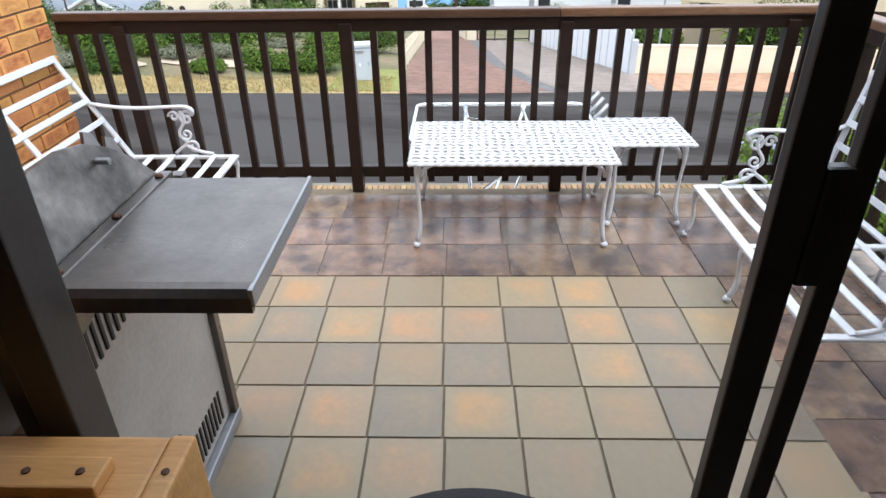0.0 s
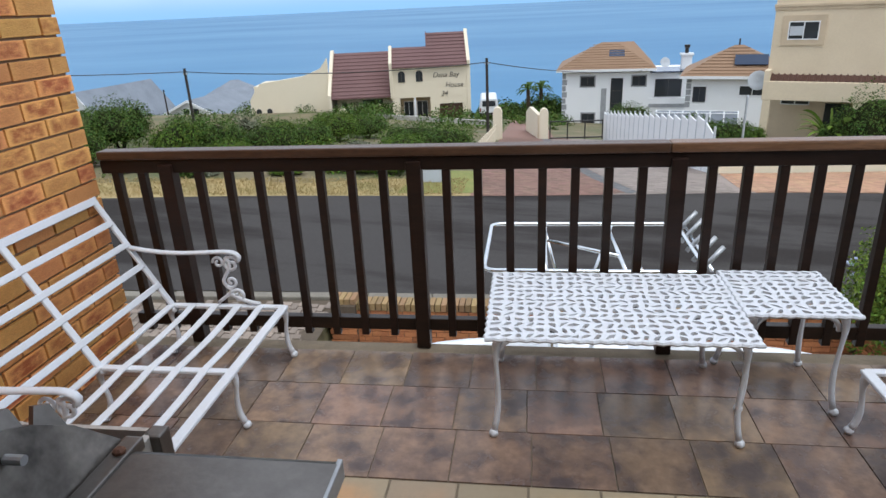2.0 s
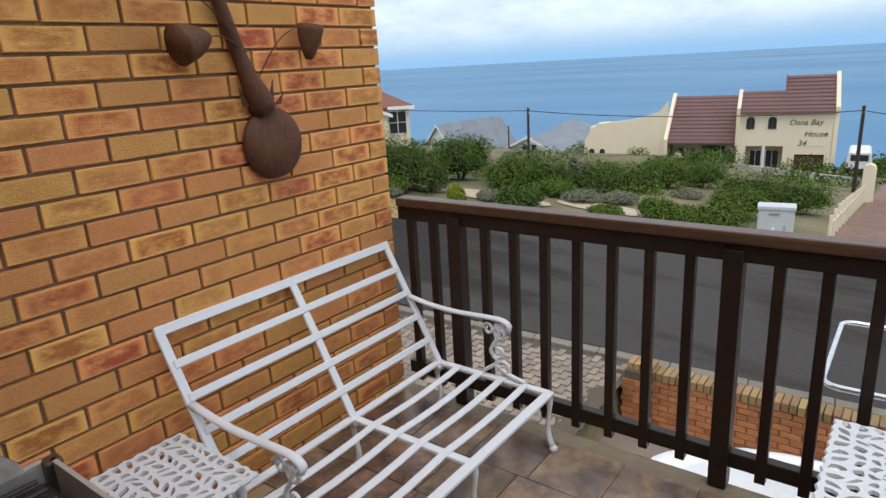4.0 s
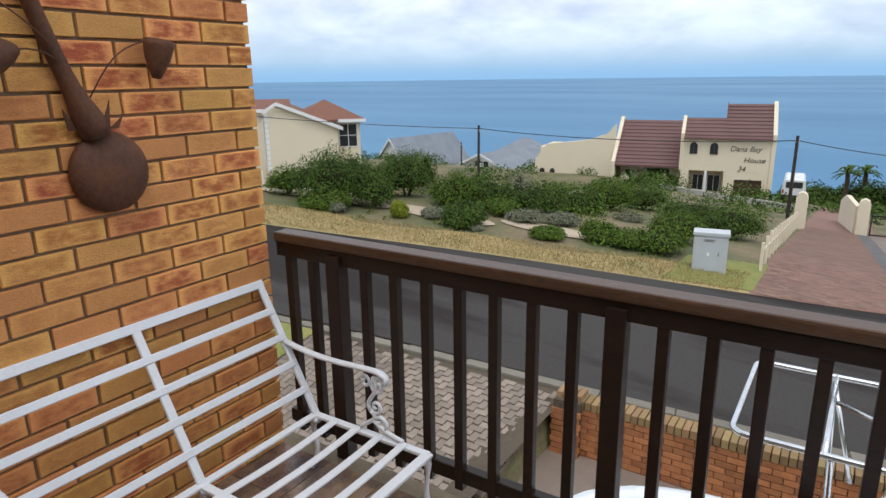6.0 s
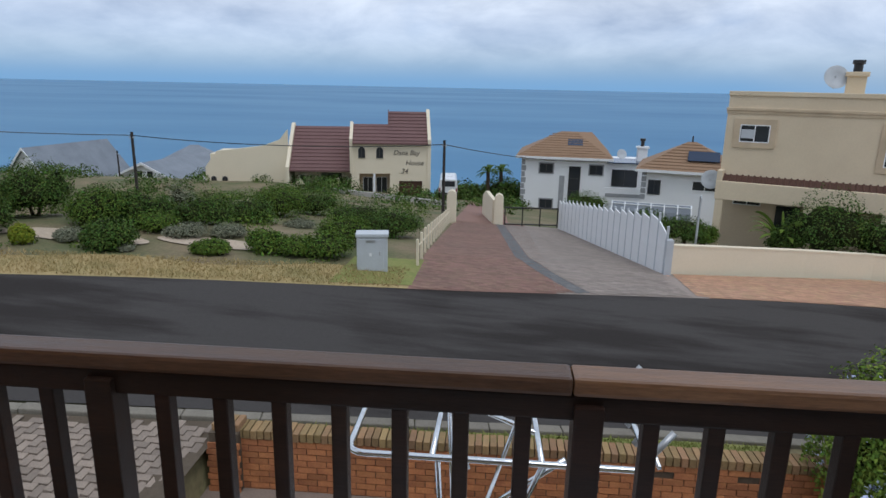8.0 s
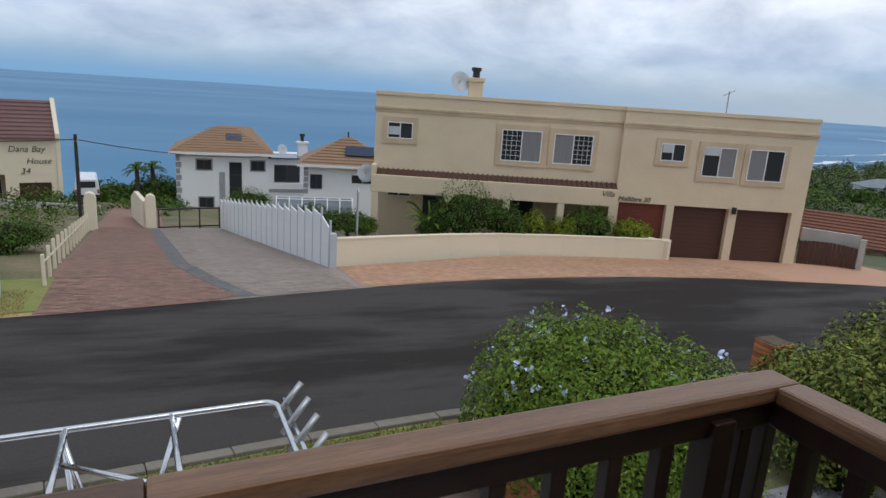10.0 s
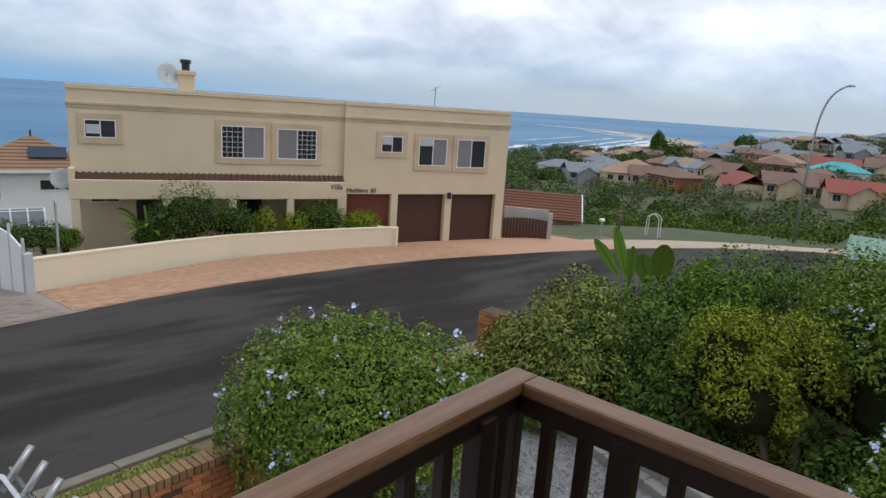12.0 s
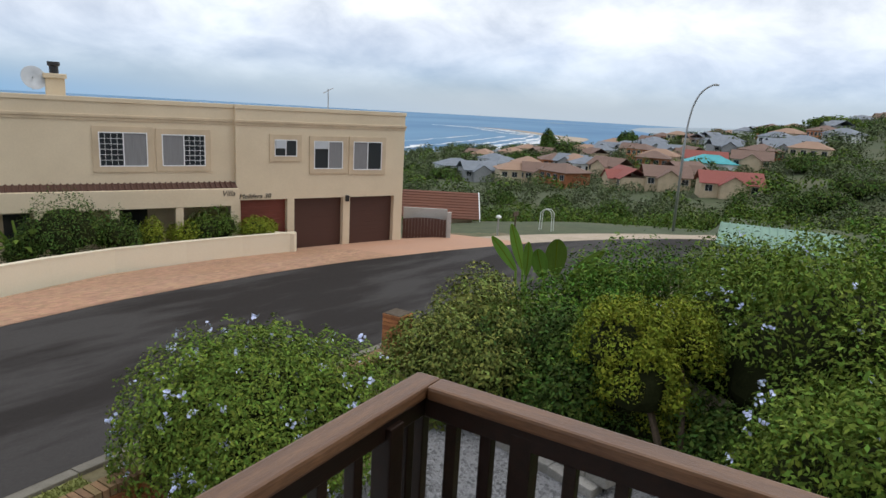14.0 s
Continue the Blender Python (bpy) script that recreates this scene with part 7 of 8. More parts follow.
# green scrub and trees covering the slopes between the houses, in three depths
rg = random.Random(4)
for word, mat, count, d0, d1, s0, s1, n, leaf in (("low green scrub below the bend of the road", "leaf_mid", 460, 50, 115, 0.8, 2.2, 80000, 0.28), ("dark trees among the nearer houses of the town", "leaf_far", 420, 85, 230, 1.4, 3.4, 80000, 0.55),
                                             ("dark scrub and trees on the upper slope", "leaf_far", 520, 210, 430, 2.4, 5.4, 70000, 1.0), ("mid-green scrub on the upper slope", "leaf_mid", 240, 120, 420, 2.0, 4.6, 40000, 0.9)):
    scrub = []
    for k in range(count):
        b, d = rg.uniform(54, 99), math.sqrt(rg.uniform(d0 * d0, d1 * d1))
        x, y = d * math.sin(radians(b)), d * math.cos(radians(b))
        r = rg.uniform(s0, s1)
        scrub.append((x, y, ground_z(x, y) + r * 0.1, r, r * rg.uniform(0.55, 1.0)))
    thing("far_scrub", word, "scrub", kind="stuff", data=leaf_mesh("far_scrub", *leaves(scrub, n, leaf, 77 + int(d0), shell=0.25), M[mat]))
scrub = []
for k in range(190):
    x, y = rg.uniform(-45, -2.5), rg.uniform(20.5, 44)
    s = rg.uniform(0.4, 1.05)
    scrub.append((x, y, ground_z(x, y), s, s * rg.uniform(0.5, 0.9)))
for k in range(60):
    x, y = rg.uniform(-40, -2.5), 0
    y = far_y(x) + rg.uniform(2.0, 5.0)
    s = rg.uniform(0.15, 0.4)
    scrub.append((x, y, ground_z(x, y), s, s * 0.6))
thing("plot_scrub", "low mixed scrub covering the vacant plot", "scrub", kind="stuff", data=leaf_mesh("plot_scrub", *leaves(scrub, 60000, 0.09, 78), M["leaf_mid"]))
scrub = []
for k in range(90):
    x, y = rg.uniform(-55, 3), rg.uniform(40, 75)
    s = rg.uniform(0.8, 1.9)
    scrub.append((x, y, ground_z(x, y), s, s * 0.7))
thing("slope_scrub", "dark coastal scrub on the slope behind the houses", "scrub", kind="stuff", data=leaf_mesh("slope_scrub", *leaves(scrub, 30000, 0.22, 79), M["leaf_dark"]))
for k, (x, y, w) in enumerate(((-10.5, 17.6, 1.9), (-7.2, 18.4, 1.6), (-13.5, 17.2, 1.4), (-5.4, 19.2, 1.1), (-16.5, 16.6, 1.6))):
    bm = bmesh.new()
    prev = None
    ring = [bm.verts.new((x + w * math.cos(a * math.tau / 18) * (1 + 0.3 * noise.noise((a, k, 0))), y + 0.35 * w * math.sin(a * math.tau / 18), 0)) for a in range(18)]
    for v in ring:
        v.co.z = ground_z(v.co.x, v.co.y) + 0.012
    bm.faces.new(ring)
    thing("ground_sand", "bare patch of pale sandy soil on the plot", "sand", kind="structure", data=finish("ground_sand", bm, M["sand"]))

# plumbago and mixed hedge below the balcony
G0 = slope(5.5, 9.2) - 0.15
bush("plumbago_bush", "dense round plumbago bush with pale blue flowers beside the garden wall", [(5.45, 7.95, -2.3, 1.30, 1.36), (4.95, 8.45, -2.4, 0.98, 1.38), (6.1, 7.4, -2.4, 1.05, 1.30), (5.0, 7.5, -2.6, 0.85, 1.15), (5.9, 8.4, -2.4, 0.9, 1.25)], 64000, 0.056, "leaf", 201, (5.5, 8.0, G0), flowers=130, lift=0.12)
bush("hedge_bush", "pale-tipped leafy shrub in the garden hedge", [(10.26, 7.67, -3.14, 1.49, 1.55), (9.75, 7.2, -3.26, 1.1, 1.6), (11.64, 8.02, -3.26, 1.38, 1.72)], 30000, 0.085, "leaf_pale", 202, (10.26, 7.44, ground_z(10.26, 7.44)), lumps=22, spread=0.72, lift=0.12)
bush("hedge_bush", "dark green leafy shrub in the garden hedge", [(12.82, 6.53, -3.65, 1.95, 2.41), (11.0, 5.75, -3.78, 1.69, 2.27), (14.51, 5.75, -3.52, 1.82, 2.47)], 42000, 0.085, "leaf_deep", 203, (12.56, 6.01, ground_z(12.56, 6.01)), lumps=22, spread=0.72, lift=0.12)
bush("hedge_bush", "yellow-green flat-topped shrub in the garden hedge", [(9.85, 4.75, -1.75, 0.80, 0.80), (10.35, 4.15, -1.70, 0.75, 0.80), (9.45, 4.35, -2.15, 0.60, 0.75), (10.2, 4.5, -2.9, 0.9, 1.2)], 25299, 0.063, "leaf_yellow", 204, (9.18, 3.67, ground_z(9.18, 3.67)), lumps=22, spread=0.72, lift=0.12)
bush("hedge_bush", "dark leafy shrub low in the garden hedge", [(10.35, 5.25, -3.52, 1.35, 1.9), (10.6, 6.6, -3.52, 1.4, 2.0), (10.1, 3.9, -3.7, 1.1, 1.5), (9.6, 2.4, -3.65, 1.3, 1.69)], 32199, 0.090, "leaf_dark", 205, (8.66, 4.71, ground_z(8.66, 4.71)), lumps=22, spread=0.72, lift=0.12)
bush("plumbago_bush", "tall plumbago hedge with scattered pale blue flowers", [(11.0, 2.11, -2.09, 1.82, 2.27), (10.09, 0.68, -2.61, 1.82, 2.47), (8.14, 1.72, -3.13, 1.43, 2.21), (7.1, 0.81, -3.52, 1.43, 1.95), (12.56, 3.15, -2.35, 1.69, 2.08), (9.18, -0.49, -2.09, 1.95, 2.73)], 86250, 0.083, "leaf", 206, (9.7, 1.59, ground_z(9.7, 1.59)), lumps=22, spread=0.72, flowers=230, lift=0.12)
bush("hedge_tree", "taller leafy tree rising behind the plumbago hedge", [(13.6, 1.07, -2.05, 1.82, 2.21), (13.08, -0.49, -1.75, 1.95, 2.47), (14.38, 2.37, -2.35, 1.56, 1.95)], 30000, 0.095, "leaf_deep", 207, (13.6, 0.81, ground_z(13.6, 0.81)), lumps=22, spread=0.72, category="tree", lift=0.12)
bush("hedge_bush", "sparse dark-leaved shrub with pale flower heads", [(15.68, 3.93, -2.35, 1.56, 1.82), (14.64, 4.45, -2.61, 1.17, 1.69)], 6899, 0.086, "leaf_dark", 208, (15.42, 4.19, ground_z(15.42, 4.19)), flowers=10, lift=0.12)


def broad_leaf(parent, length, width, lean, yaw, at, tilt=0):
    """One paddle leaf on a long stalk, curving over at the tip."""
    bm = bmesh.new()
    rows = []
    n = 12
    for i in range(n + 1):
        t = i / n
        w = 0.85 * width * math.sin(math.pi * min(t * 0.92 + 0.06, 1)) ** 0.7
        y = length * t * math.sin(lean) + 0.18 * length * t * t
        z = length * t * math.cos(lean) - 0.10 * length * t * t
        rows.append([bm.verts.new((q * w / 2, y + 0.25 * abs(q) * w * 0.3, z + abs(q) * w * 0.12)) for q in (-1, -0.5, 0, 0.5, 1)])
    for a, b in zip(rows, rows[1:]):
        for k in range(4):
            bm.faces.new((a[k], a[k + 1], b[k + 1], b[k]))
    leaf = part("leaf", bm, M["leaf_broad"], parent, smooth=True, at=pose(*at, 0, tilt, yaw))
    part("midrib", tube([(0, length * t * math.sin(lean) + 0.18 * length * t * t - 0.004, length * t * math.cos(lean) - 0.10 * length * t * t) for t in (0, 0.25, 0.5, 0.75, 0.97)], 0.012, sides=5), M["leaf_yellow"], leaf)


strel = thing("strelitzia", "strelitzia with broad bright green paddle leaves above the hedge", "plant", pose(12.9, 7.6, ground_z(12.9, 7.6)))
for k, (dx, dy, ln, wd, lean, yaw, zb, tilt) in enumerate(((0, 0.45, 0.95, 0.30, 0.15, 108, 1.45, 34), (0.15, 0.35, 1.15, 0.28, 0.1, 120, 1.45, 18), (-0.1, 0.15, 0.85, 0.26, 0.2, 104, 1.4, -4), (-0.2, -0.55, 0.90, 0.52, 0.25, 116, 1.55, 4), (-0.3, -0.35, 0.85, 0.40, 0.3, 125, 1.45, 22), (0.1, -0.75, 1.0, 0.26, 0.2, 110, 1.5, -42), (0.0, -0.85, 1.0, 0.24, 0.2, 118, 1.45, -58))):
    zb += 0.60
    ln *= 1.1
    part("stalk", tube(bezier((0, 0, -0.1), (dx * 0.4, dy * 0.4, 0.7), (dx, dy, 1.3), (dx, dy, zb + 0.02), 6), 0.028, sides=7), M["leaf_broad"], strel)
    broad_leaf(strel, ln, wd, lean, yaw, (dx, dy, zb), tilt)

# palm-leaved plant in the villa bed
fern = thing("cycad", "spiky palm-like cycad in the villa's planted bed", "plant", pose(11.2, 26.2, ground_z(11.2, 26.2) + 0.4))
for k in range(18):
    a = k * 2.4
    el = 0.5 + 0.5 * (k % 3)
    pts = bezier((0, 0, 0.2), (0.3 * math.cos(a), 0.3 * math.sin(a), 0.6 + 0.3 * el), (0.8 * math.cos(a), 0.8 * math.sin(a), 0.8 + 0.5 * el), (1.25 * math.cos(a), 1.25 * math.sin(a), 0.35 + 0.7 * el), 8)
    bm = tube(pts, 0.1, radii=[0.02, 0.05, 0.09, 0.11, 0.12, 0.11, 0.09, 0.06, 0.01], sides=4, flat=0.15)
    part("frond", bm, M["leaf"], fern)

# two palms beyond the white house
for x, y, h in ((-0.3, 66.0, 3.6), (1.0, 67.0, 3.9)):
    z = ground_z(x, y)
    palm = thing("palm_tree", "small palm with a round tuft of dark fronds", "tree", pose(x, y, z - 0.3), "palms")
    part("trunk", tube([(0, 0, 0), (0.05, 0, h * 0.5), (0, 0.05, h)], 0.18, sides=8), M["bark"], palm)
    for k in range(22):
        a = k * 2.4
        e = (k % 4) / 3
        pts = bezier((0, 0, h), (0.4 * math.cos(a), 0.4 * math.sin(a), h + 0.5 * e + 0.1), (0.9 * math.cos(a), 0.9 * math.sin(a), h + 0.9 * e), (1.3 * math.cos(a), 1.3 * math.sin(a), h + 0.9 * e - 0.5), 5)
        part("frond", tube(pts, 0.10, radii=[0.05, 0.12, 0.14, 0.12, 0.08, 0.02], sides=4, flat=0.25), M["leaf_dark"], palm)

# grass tufts on the verges
def blades(name, label, region, count, height_, mat, seed):
    rs = np.random.RandomState(seed)
    pts = []
    while len(pts) < count:
        x, y = region(rs)
        pts.append((x, y, ground_z(x, max(y, 9.25) if -2.95 < x < 4.7 and y > 8 else y) + 0.02))
    c = np.array(pts)
    a = rs.rand(count) * math.tau
    w = 0.006 + 0.006 * rs.rand(count)
    hgt = height_ * (0.4 + rs.rand(count))
    dx = np.stack([np.cos(a) * w, np.sin(a) * w, np.zeros(count)], 1)
    tip = c + np.stack([rs.normal(size=count) * hgt * 0.5, rs.normal(size=count) * hgt * 0.5, hgt], 1)
    verts = np.stack([c - dx, c + dx, tip + dx * 0.2, tip - dx * 0.2], 1).reshape(-1, 3)
    thing(name, label, "grass", kind="stuff", data=leaf_mesh(name, verts, np.arange(count * 4).reshape(-1, 4), mat))


def far_region(rs):
    x = -26 + 24.3 * rs.rand()
    return x, far_y(x) + 0.05 + (1.9 + 0.08 * max(-x - 8, 0)) * rs.rand()


def near_region(rs):
    x = -2.5 + 6.8 * rs.rand()
    return x, 8.85 + (near_y(x) - 0.35 - 8.85) * rs.rand()


blades("dry_grass", "short dry yellow grass blades along the road verge", far_region, 26000, 0.06, M["dry_grass"], 31)
blades("verge_grass", "short green and yellow grass on the verge behind the wall", near_region, 14000, 0.05, M["green_grass"], 32)

# gravel and rocks beside the balcony
gr = np.random.RandomState(8)
strip("ground_gravel", 4.7, 10.0, lambda x: 2.6, lambda x: 7.4, 6, M["gravel"], "bed of grey gravel below the side railing", 0.02, "gravel")
verts, faces = [], []
for k in range(9000):
    x, y = 4.8 + 5.0 * gr.rand(), 2.8 + 4.5 * gr.rand()
    s = 0.018 + 0.026 * gr.rand()
    z = ground_z(x, y) + 0.025
    o = len(verts)
    for q in ((1, 0, 0), (-1, 0, 0), (0, 1, 0), (0, -1, 0), (0, 0, 1), (0, 0, -1)):
        j = 0.7 + 0.6 * gr.rand()
        verts.append((x + q[0] * s * j, y + q[1] * s * j, z + q[2] * s * 0.7 * j))
    for f in ((0, 2, 4), (2, 1, 4), (1, 3, 4), (3, 0, 4), (2, 0, 5), (1, 2, 5), (3, 1, 5), (0, 3, 5)):
        faces.append(tuple(o + i for i in f))
thing("gravel", "loose grey gravel stones below the side railing", "gravel", kind="stuff", data=mesh_of("gravel", verts, faces, M["gravel"]))
retaining = thing("retaining_wall", "stepped dry-stacked wall of grey concrete retaining blocks", "wall")
bm = bmesh.new()
box(-0.19, 0.19, -0.15, 0.15, -0.095, 0.095, 0.025, bm)
block = finish("block", bm, M["block"])
block_rng = random.Random(51)
for row in range(3):
    for k in range(8):
        t = k + (0.5 if row % 2 else 0.0)
        x, y = 9.30 - 0.115 * t + 0.20 * row, 7.3 - 0.37 * t
        part("block", block, None, retaining, at=pose(x, y, ground_z(x, y) + 0.08 + 0.19 * row, block_rng.uniform(-3, 3), block_rng.uniform(-4, 4), 72 + block_rng.uniform(-9, 9)))

# ---- tiles, bricks and pavers ----
rng = random.Random(21)
tile_mesh = {}
for key, s, j in (("tile", TILE, 0.009), ("tile_grey", TILE, 0.009), ("slate", SLATE, 0.004)):
    tile_mesh[key] = finish("tile", box(-s / 2 + j / 2, s / 2 - j / 2, -s / 2 + j / 2, s / 2 - j / 2, -0.006, 0.0, 0.0015), M[key])


def lay(key, x, y):
    o = part("tile", tile_mesh[key], None, floor, at=pose(x, y, rng.uniform(-0.0006, 0.0006), rng.uniform(-0.12, 0.12), rng.uniform(-0.12, 0.12), 90 * rng.randrange(4)))
    return o


for i in range(-9, 5):
    for j in range(7):
        lay(rng.choice(("tile", "tile", "tile_grey")), TILE * (i + 0.5) + 0.028 * TILE * (j + 0.5), 2.40 - TILE * (j + 0.5))
for j in range(3):
    for i in range(-7, 7):
        x = 0.015 + SLATE * (i + 0.5) + (0.0, -0.02, 0.02)[j]
        if -2.07 < x < 2.05:
            lay("slate", x, 2.40 + SLATE * (j + 0.5) + 0.003)
for j in range(6):
    for i in range(3):
        lay("slate", 1.25 + SLATE * (i + 0.5) + 0.003, 2.40 - SLATE * (j + 0.5))

# bricks of the house wall; a few shapes shared by all
BL, BH, BJ = 0.222, 0.0707, 0.0115


def brick_mesh(L, H, D, mat, seed):
    r = random.Random(seed)
    bm = box(-L / 2, L / 2, 0, D, -H / 2, H / 2, 0.003)
    for v in bm.verts:
        v.co += Vector((r.uniform(-1, 1), r.uniform(-1, 1), r.uniform(-1, 1))) * 0.0012
    return finish("brick", bm, mat)


bricks = [brick_mesh(BL, BH, 0.03, M["brick"], k) for k in range(5)]
halves = [brick_mesh(BL / 2 - BJ / 2, BH, 0.03, M["brick"], k + 9) for k in range(3)]
row = 1
z = 0.035
while z < 2.45:
    y = 3.318 - (0 if row % 2 else (BL + BJ) / 2)
    if row % 2 == 0:
        part("brick", rng.choice(halves), None, wall_left, at=pose(WALL_X - 0.028 + rng.uniform(0, 0.003), 3.318 - BL / 4 + BJ / 4, z, rng.uniform(-0.3, 0.3), 0, -90))
    while y - BL > 0.75:
        part("brick", rng.choice(bricks), None, wall_left, at=pose(WALL_X - 0.028 + rng.uniform(0, 0.003), y - BL / 2, z, rng.uniform(-0.3, 0.3), 0, -90))
        y -= BL + BJ
    z += BH + BJ
    row += 1

# garden wall with a soldier-course coping
gwall = thing("garden_wall_brick", "brown face brick garden wall with brick-on-edge coping", "wall", kind="structure",
              data=finish("garden_wall_brick", box(-2.70, 4.25, 8.53, 8.72, -3.3, -2.40), M["mortar_dark"]))
far_bricks = [brick_mesh(BL, BH, 0.03, M["brick_far"], k + 20) for k in range(4)]
cope = finish("coping_brick", box(-0.0365, 0.0365, -0.125, 0.125, -0.055, 0.055, 0.006), M["coping"])
x = -2.72
while x < 4.25:
    part("coping_brick", cope, None, gwall, at=pose(x, 8.62 + rng.uniform(-0.006, 0.006), -2.375 + rng.uniform(-0.005, 0.005), 0, rng.uniform(-1.5, 1.5), rng.uniform(-1, 1)))
    x += 0.085
for row in range(10):
    z = -2.475 - row * (BH + BJ)
    x = -2.60 + (0.117 if row % 2 else 0)
    while x < 4.2:
        if not (row in (1, 2) and abs((x - 2.9) % 0.94 - 0.47) < 0.08 and x > 1.8):
            part("brick", rng.choice(far_bricks), None, gwall, at=pose(x, 8.508 + rng.uniform(-0.003, 0.003), z))
        x += BL + BJ
pier = thing("brick_pier", "brick pier closing the end of the garden wall", "wall", kind="structure", data=finish("brick_pier", box(-2.80, -2.45, 8.42, 8.78, -3.3, -2.33), M["mortar_dark"]))
side_wall = thing("garden_wall_return", "brick garden wall returning beside the plumbago bush", "wall", kind="structure", data=finish("garden_wall_return", box(4.26, 4.48, 6.0, 8.72, -3.3, -2.42), M["mortar_dark"]))
for row in range(11):
    z = -2.40 - row * (BH + BJ)
    for k in range(2):
        if row:
            part("brick", far_bricks[k], None, pier, at=pose(-2.72 + 0.16 * k + (0.02 if row % 2 else 0), 8.398, z))
    y = 8.5 - (0.117 if row % 2 else 0)
    while y > 6.1 and row < 10:
        part("brick", rng.choice(far_bricks), None, side_wall, at=pose(4.238, y, z - 0.06, 0, 0, -90))
        y -= BL + BJ
for k in range(4):
    part("coping_brick", cope, None, pier, at=pose(-2.745 + 0.085 * k, 8.60, -2.30, 0, 0, 0))
bp = thing("brick_pier", "short brick pier by the road at the end of the hedge", "wall", kind="structure", data=finish("brick_pier", box(10.2, 10.6, 9.2, 9.6, slope(10.4, 9.4) - 0.3, -2.15), M["mortar_dark"]))
for row in range(13):
    z = -2.2 - row * (BH + BJ)
    for k in range(2):
        part("brick", far_bricks[k], None, bp, at=pose(10.3 + 0.2 * k, 9.178, z))
        part("brick", far_bricks[k + 1], None, bp, at=pose(10.178, 9.3 + 0.2 * k, z, 0, 0, -90))
low = thing("garden_wall_low", "low brick wall along the road below the hedge", "wall", kind="structure", data=finish("garden_wall_low", box(6.4, 10.2, 9.3, 9.5, -3.9, -2.85), M["mortar_dark"]))
x = 6.45
while x < 10.15:
    part("coping_brick", cope, None, low, at=pose(x, 9.4, -2.81 - 0.02 * (x - 6.4)))
    x += 0.085

# paved drive on the left in a herringbone bond
paver_mesh = finish("paver", box(-0.097, 0.097, -0.047, 0.047, -0.03, 0.03, 0.006), M["paver"])
drive = strip("driveway", -8.2, -2.82, lambda x: 3.6, lambda x: near_y(x) - 0.28, 12, M["mortar_dark"], "paved drive of grey-brown brick pavers", 0.004, "driveway")
quads_v, quads_f = [], []
made = 0
u = 0.1


def paver_at(px, py, turned):
    global made
    z = ground_z(px, py) + 0.0
    tilt = math.degrees(math.atan((ground_z(px, py + 0.2) - ground_z(px, py - 0.2)) / 0.4))
    if made < 300 and px > -5.2 and 6.4 < py < 8.9:
        part("paver", paver_mesh, None, drive, at=pose(px, py, z, tilt, 0, 90 if turned else 0))
        made += 1
        return
    hx, hy = (0.047, 0.097) if turned else (0.097, 0.047)
    o = len(quads_v)
    k = math.tan(math.radians(tilt))
    zt = z + 0.03 + rng.uniform(-0.003, 0.003)
    for sx, sy, sc, zz in ((-1, -1, 0.94, zt), (1, -1, 0.94, zt), (1, 1, 0.94, zt), (-1, 1, 0.94, zt), (-1, -1, 1, zt - 0.012), (1, -1, 1, zt - 0.012), (1, 1, 1, zt - 0.012), (-1, 1, 1, zt - 0.012)):
        quads_v.append((px + sx * hx * sc, py + sy * hy * sc, zz + k * sy * hy))
    quads_f.extend([(o, o + 1, o + 2, o + 3)] + [(o + 4 + i, o + 4 + (i + 1) % 4, o + (i + 1) % 4, o + i) for i in range(4)])


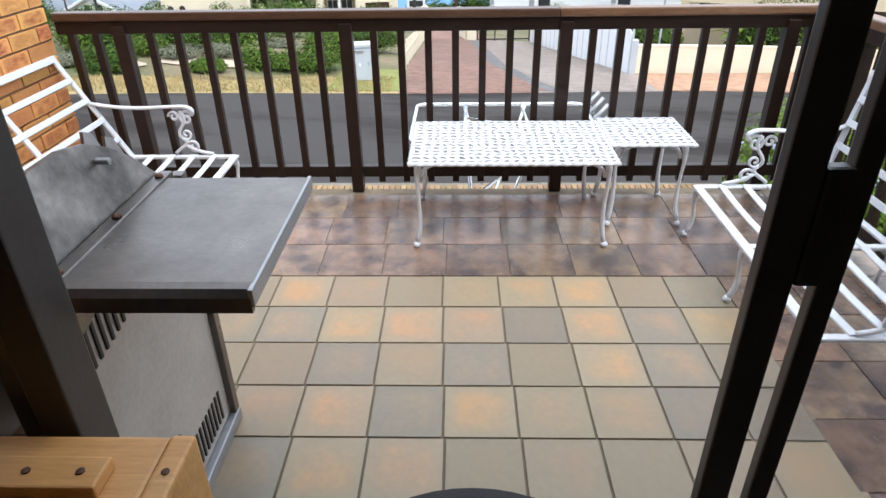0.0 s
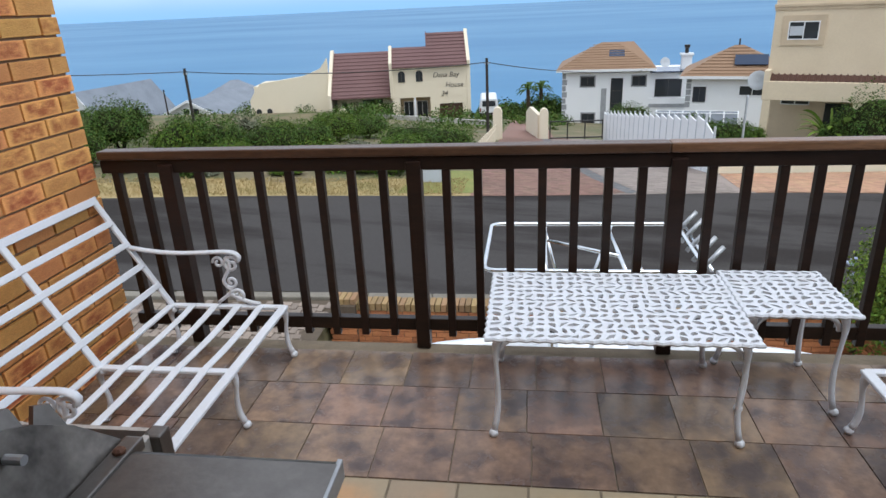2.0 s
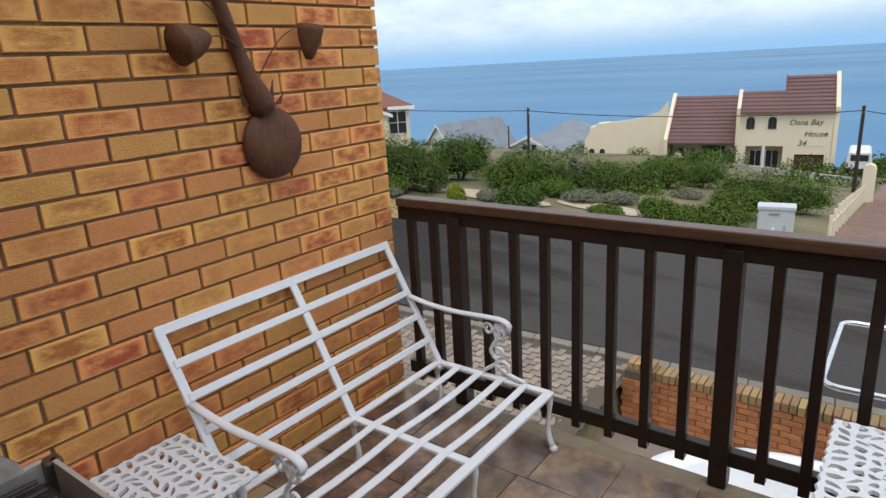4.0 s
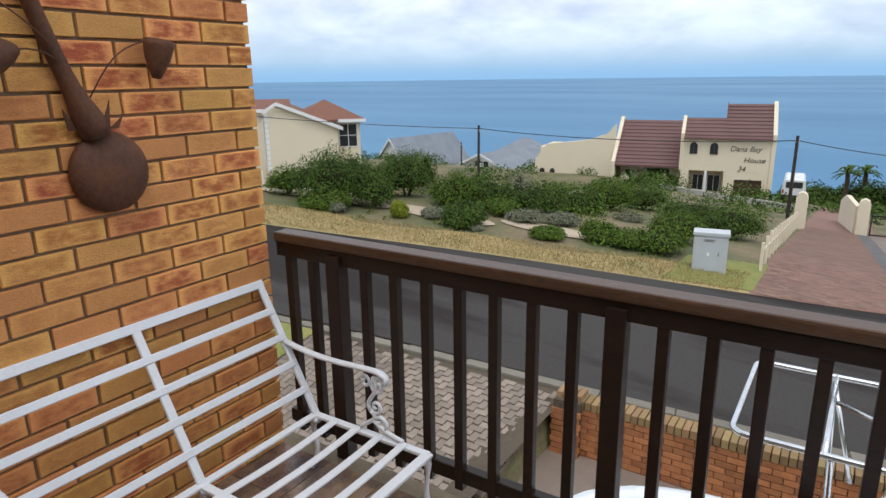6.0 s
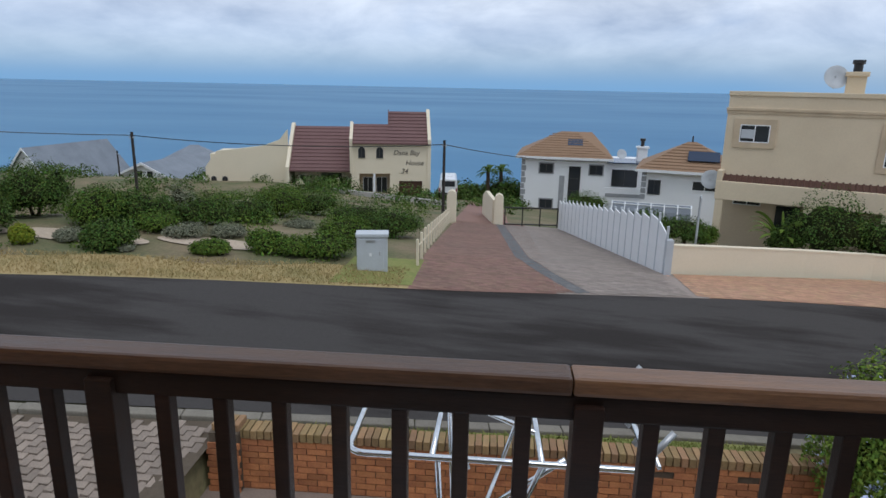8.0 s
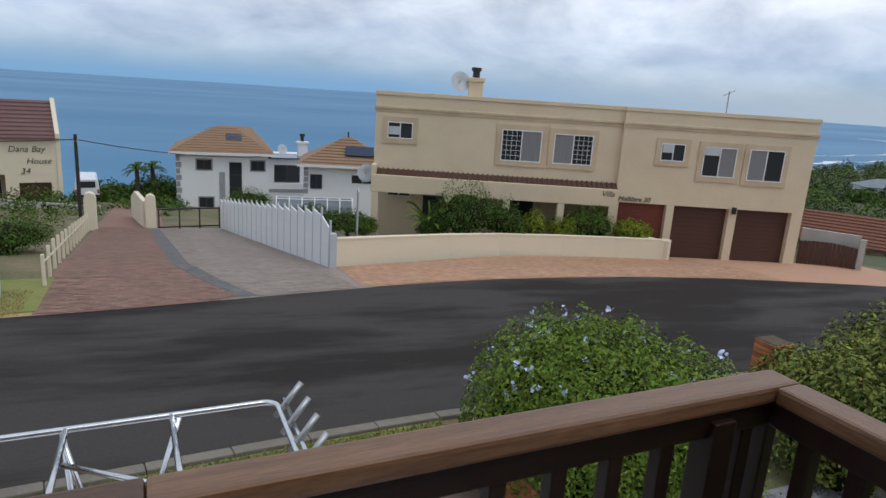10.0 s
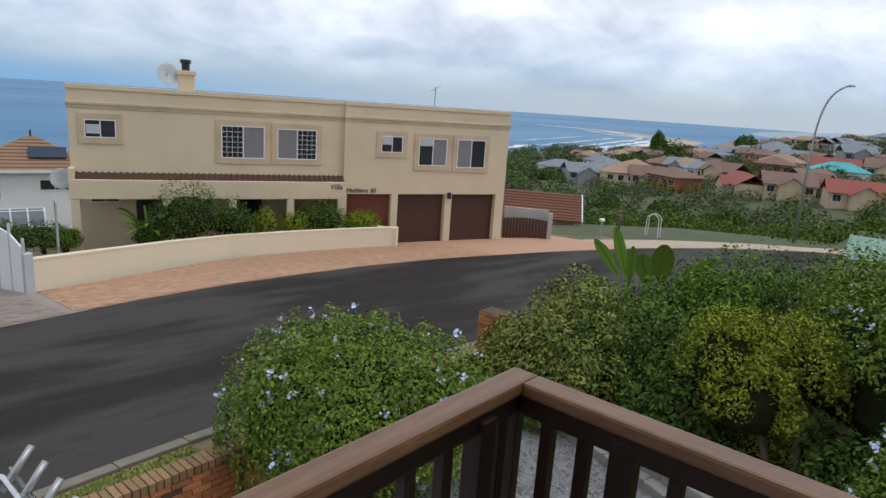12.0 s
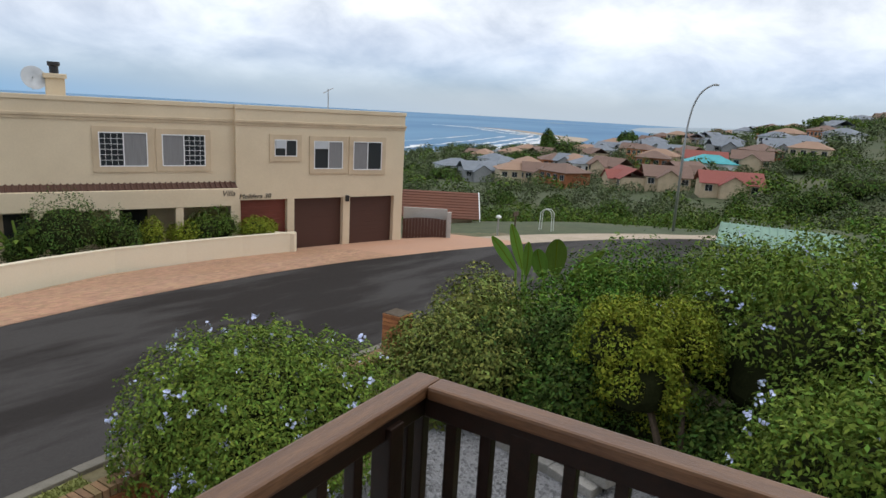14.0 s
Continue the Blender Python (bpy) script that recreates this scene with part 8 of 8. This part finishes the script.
for i in range(-85, -25):
    for j in range(34, 100):
        # herringbone: lying and standing pavers step along the diagonals
        if (i - j) % 4 == 0:
            px, py, turned = u * (i + 1), u * (j + 0.5), False
        elif (i - j) % 4 == 3:
            px, py, turned = u * (i + 0.5), u * (j + 1), True
        else:
            continue
        if -8.1 < px < -2.92 and 3.7 < py < near_y(px) - 0.4:
            paver_at(px, py, turned)
thing("paver_field", "field of grey-brown brick pavers in the drive", "paving", kind="stuff", data=mesh_of("paver_field", quads_v, quads_f, M["paver"]))


def courses(name, label, x0f, x1f, y0, y1, mat, seed, lift, bond=0.105, length=0.21, n_max=14000):
    """Clay pavers laid in courses across a sloping drive, as one field."""
    r = random.Random(seed)
    v, f = [], []
    y, row = y0, 0
    while y < y1 and len(f) < n_max:
        x0, x1 = x0f(y), x1f(y)
        x = x0 - (length / 2 if row % 2 else 0)
        while x < x1:
            a, b = max(x + 0.006, x0), min(x + length - 0.006, x1)
            if b - a > 0.03 and y > far_y((a + b) / 2) - 0.02:
                o = len(v)
                dz = r.uniform(-0.004, 0.004) + lift
                for px, py in ((a, y + 0.005), (b, y + 0.005), (b, y + bond - 0.005), (a, y + bond - 0.005)):
                    v.append((px, py, ground_z(px, py) + dz))
                f.append((o, o + 1, o + 2, o + 3))
            x += length
        y += bond
        row += 1
    return thing(name, label, "paving", kind="stuff", data=mesh_of(name, v, f, mat))


courses("red_pavers", "field of worn red clay pavers in the driveway", lambda y: -1.45, lambda y: 1.25 - 0.045 * (y - 17) + 1.6 * max(0, 1 - (y - 16) / 5) ** 1.5, 15.9, 33.5, M["paver_red"], 1, 0.036)
courses("grey_pavers", "field of grey-brown pavers in the forecourt", lambda y: 1.72 - 0.045 * (y - 17) + 1.6 * max(0, 1 - (y - 16) / 5) ** 1.5, lambda y: 5.2 - 0.11 * (y - 20), 16.2, 33.5, M["paver_grey"], 2, 0.036)
courses("edge_pavers", "dark blue-grey band of pavers dividing the two driveways", lambda y: 1.27 - 0.045 * (y - 17) + 1.6 * max(0, 1 - (y - 16) / 5) ** 1.5, lambda y: 1.70 - 0.045 * (y - 17) + 1.6 * max(0, 1 - (y - 16) / 5) ** 1.5, 15.9, 33.5, M["paver_edge"], 3, 0.037)
courses("orange_pavers", "field of orange clay pavers in front of the villa", lambda y: 5.6 + max(0, y - 20.1) * 2.2, lambda y: 22.0, 17.8, 23.3, M["paver_orange"], 4, 0.034, n_max=9000)
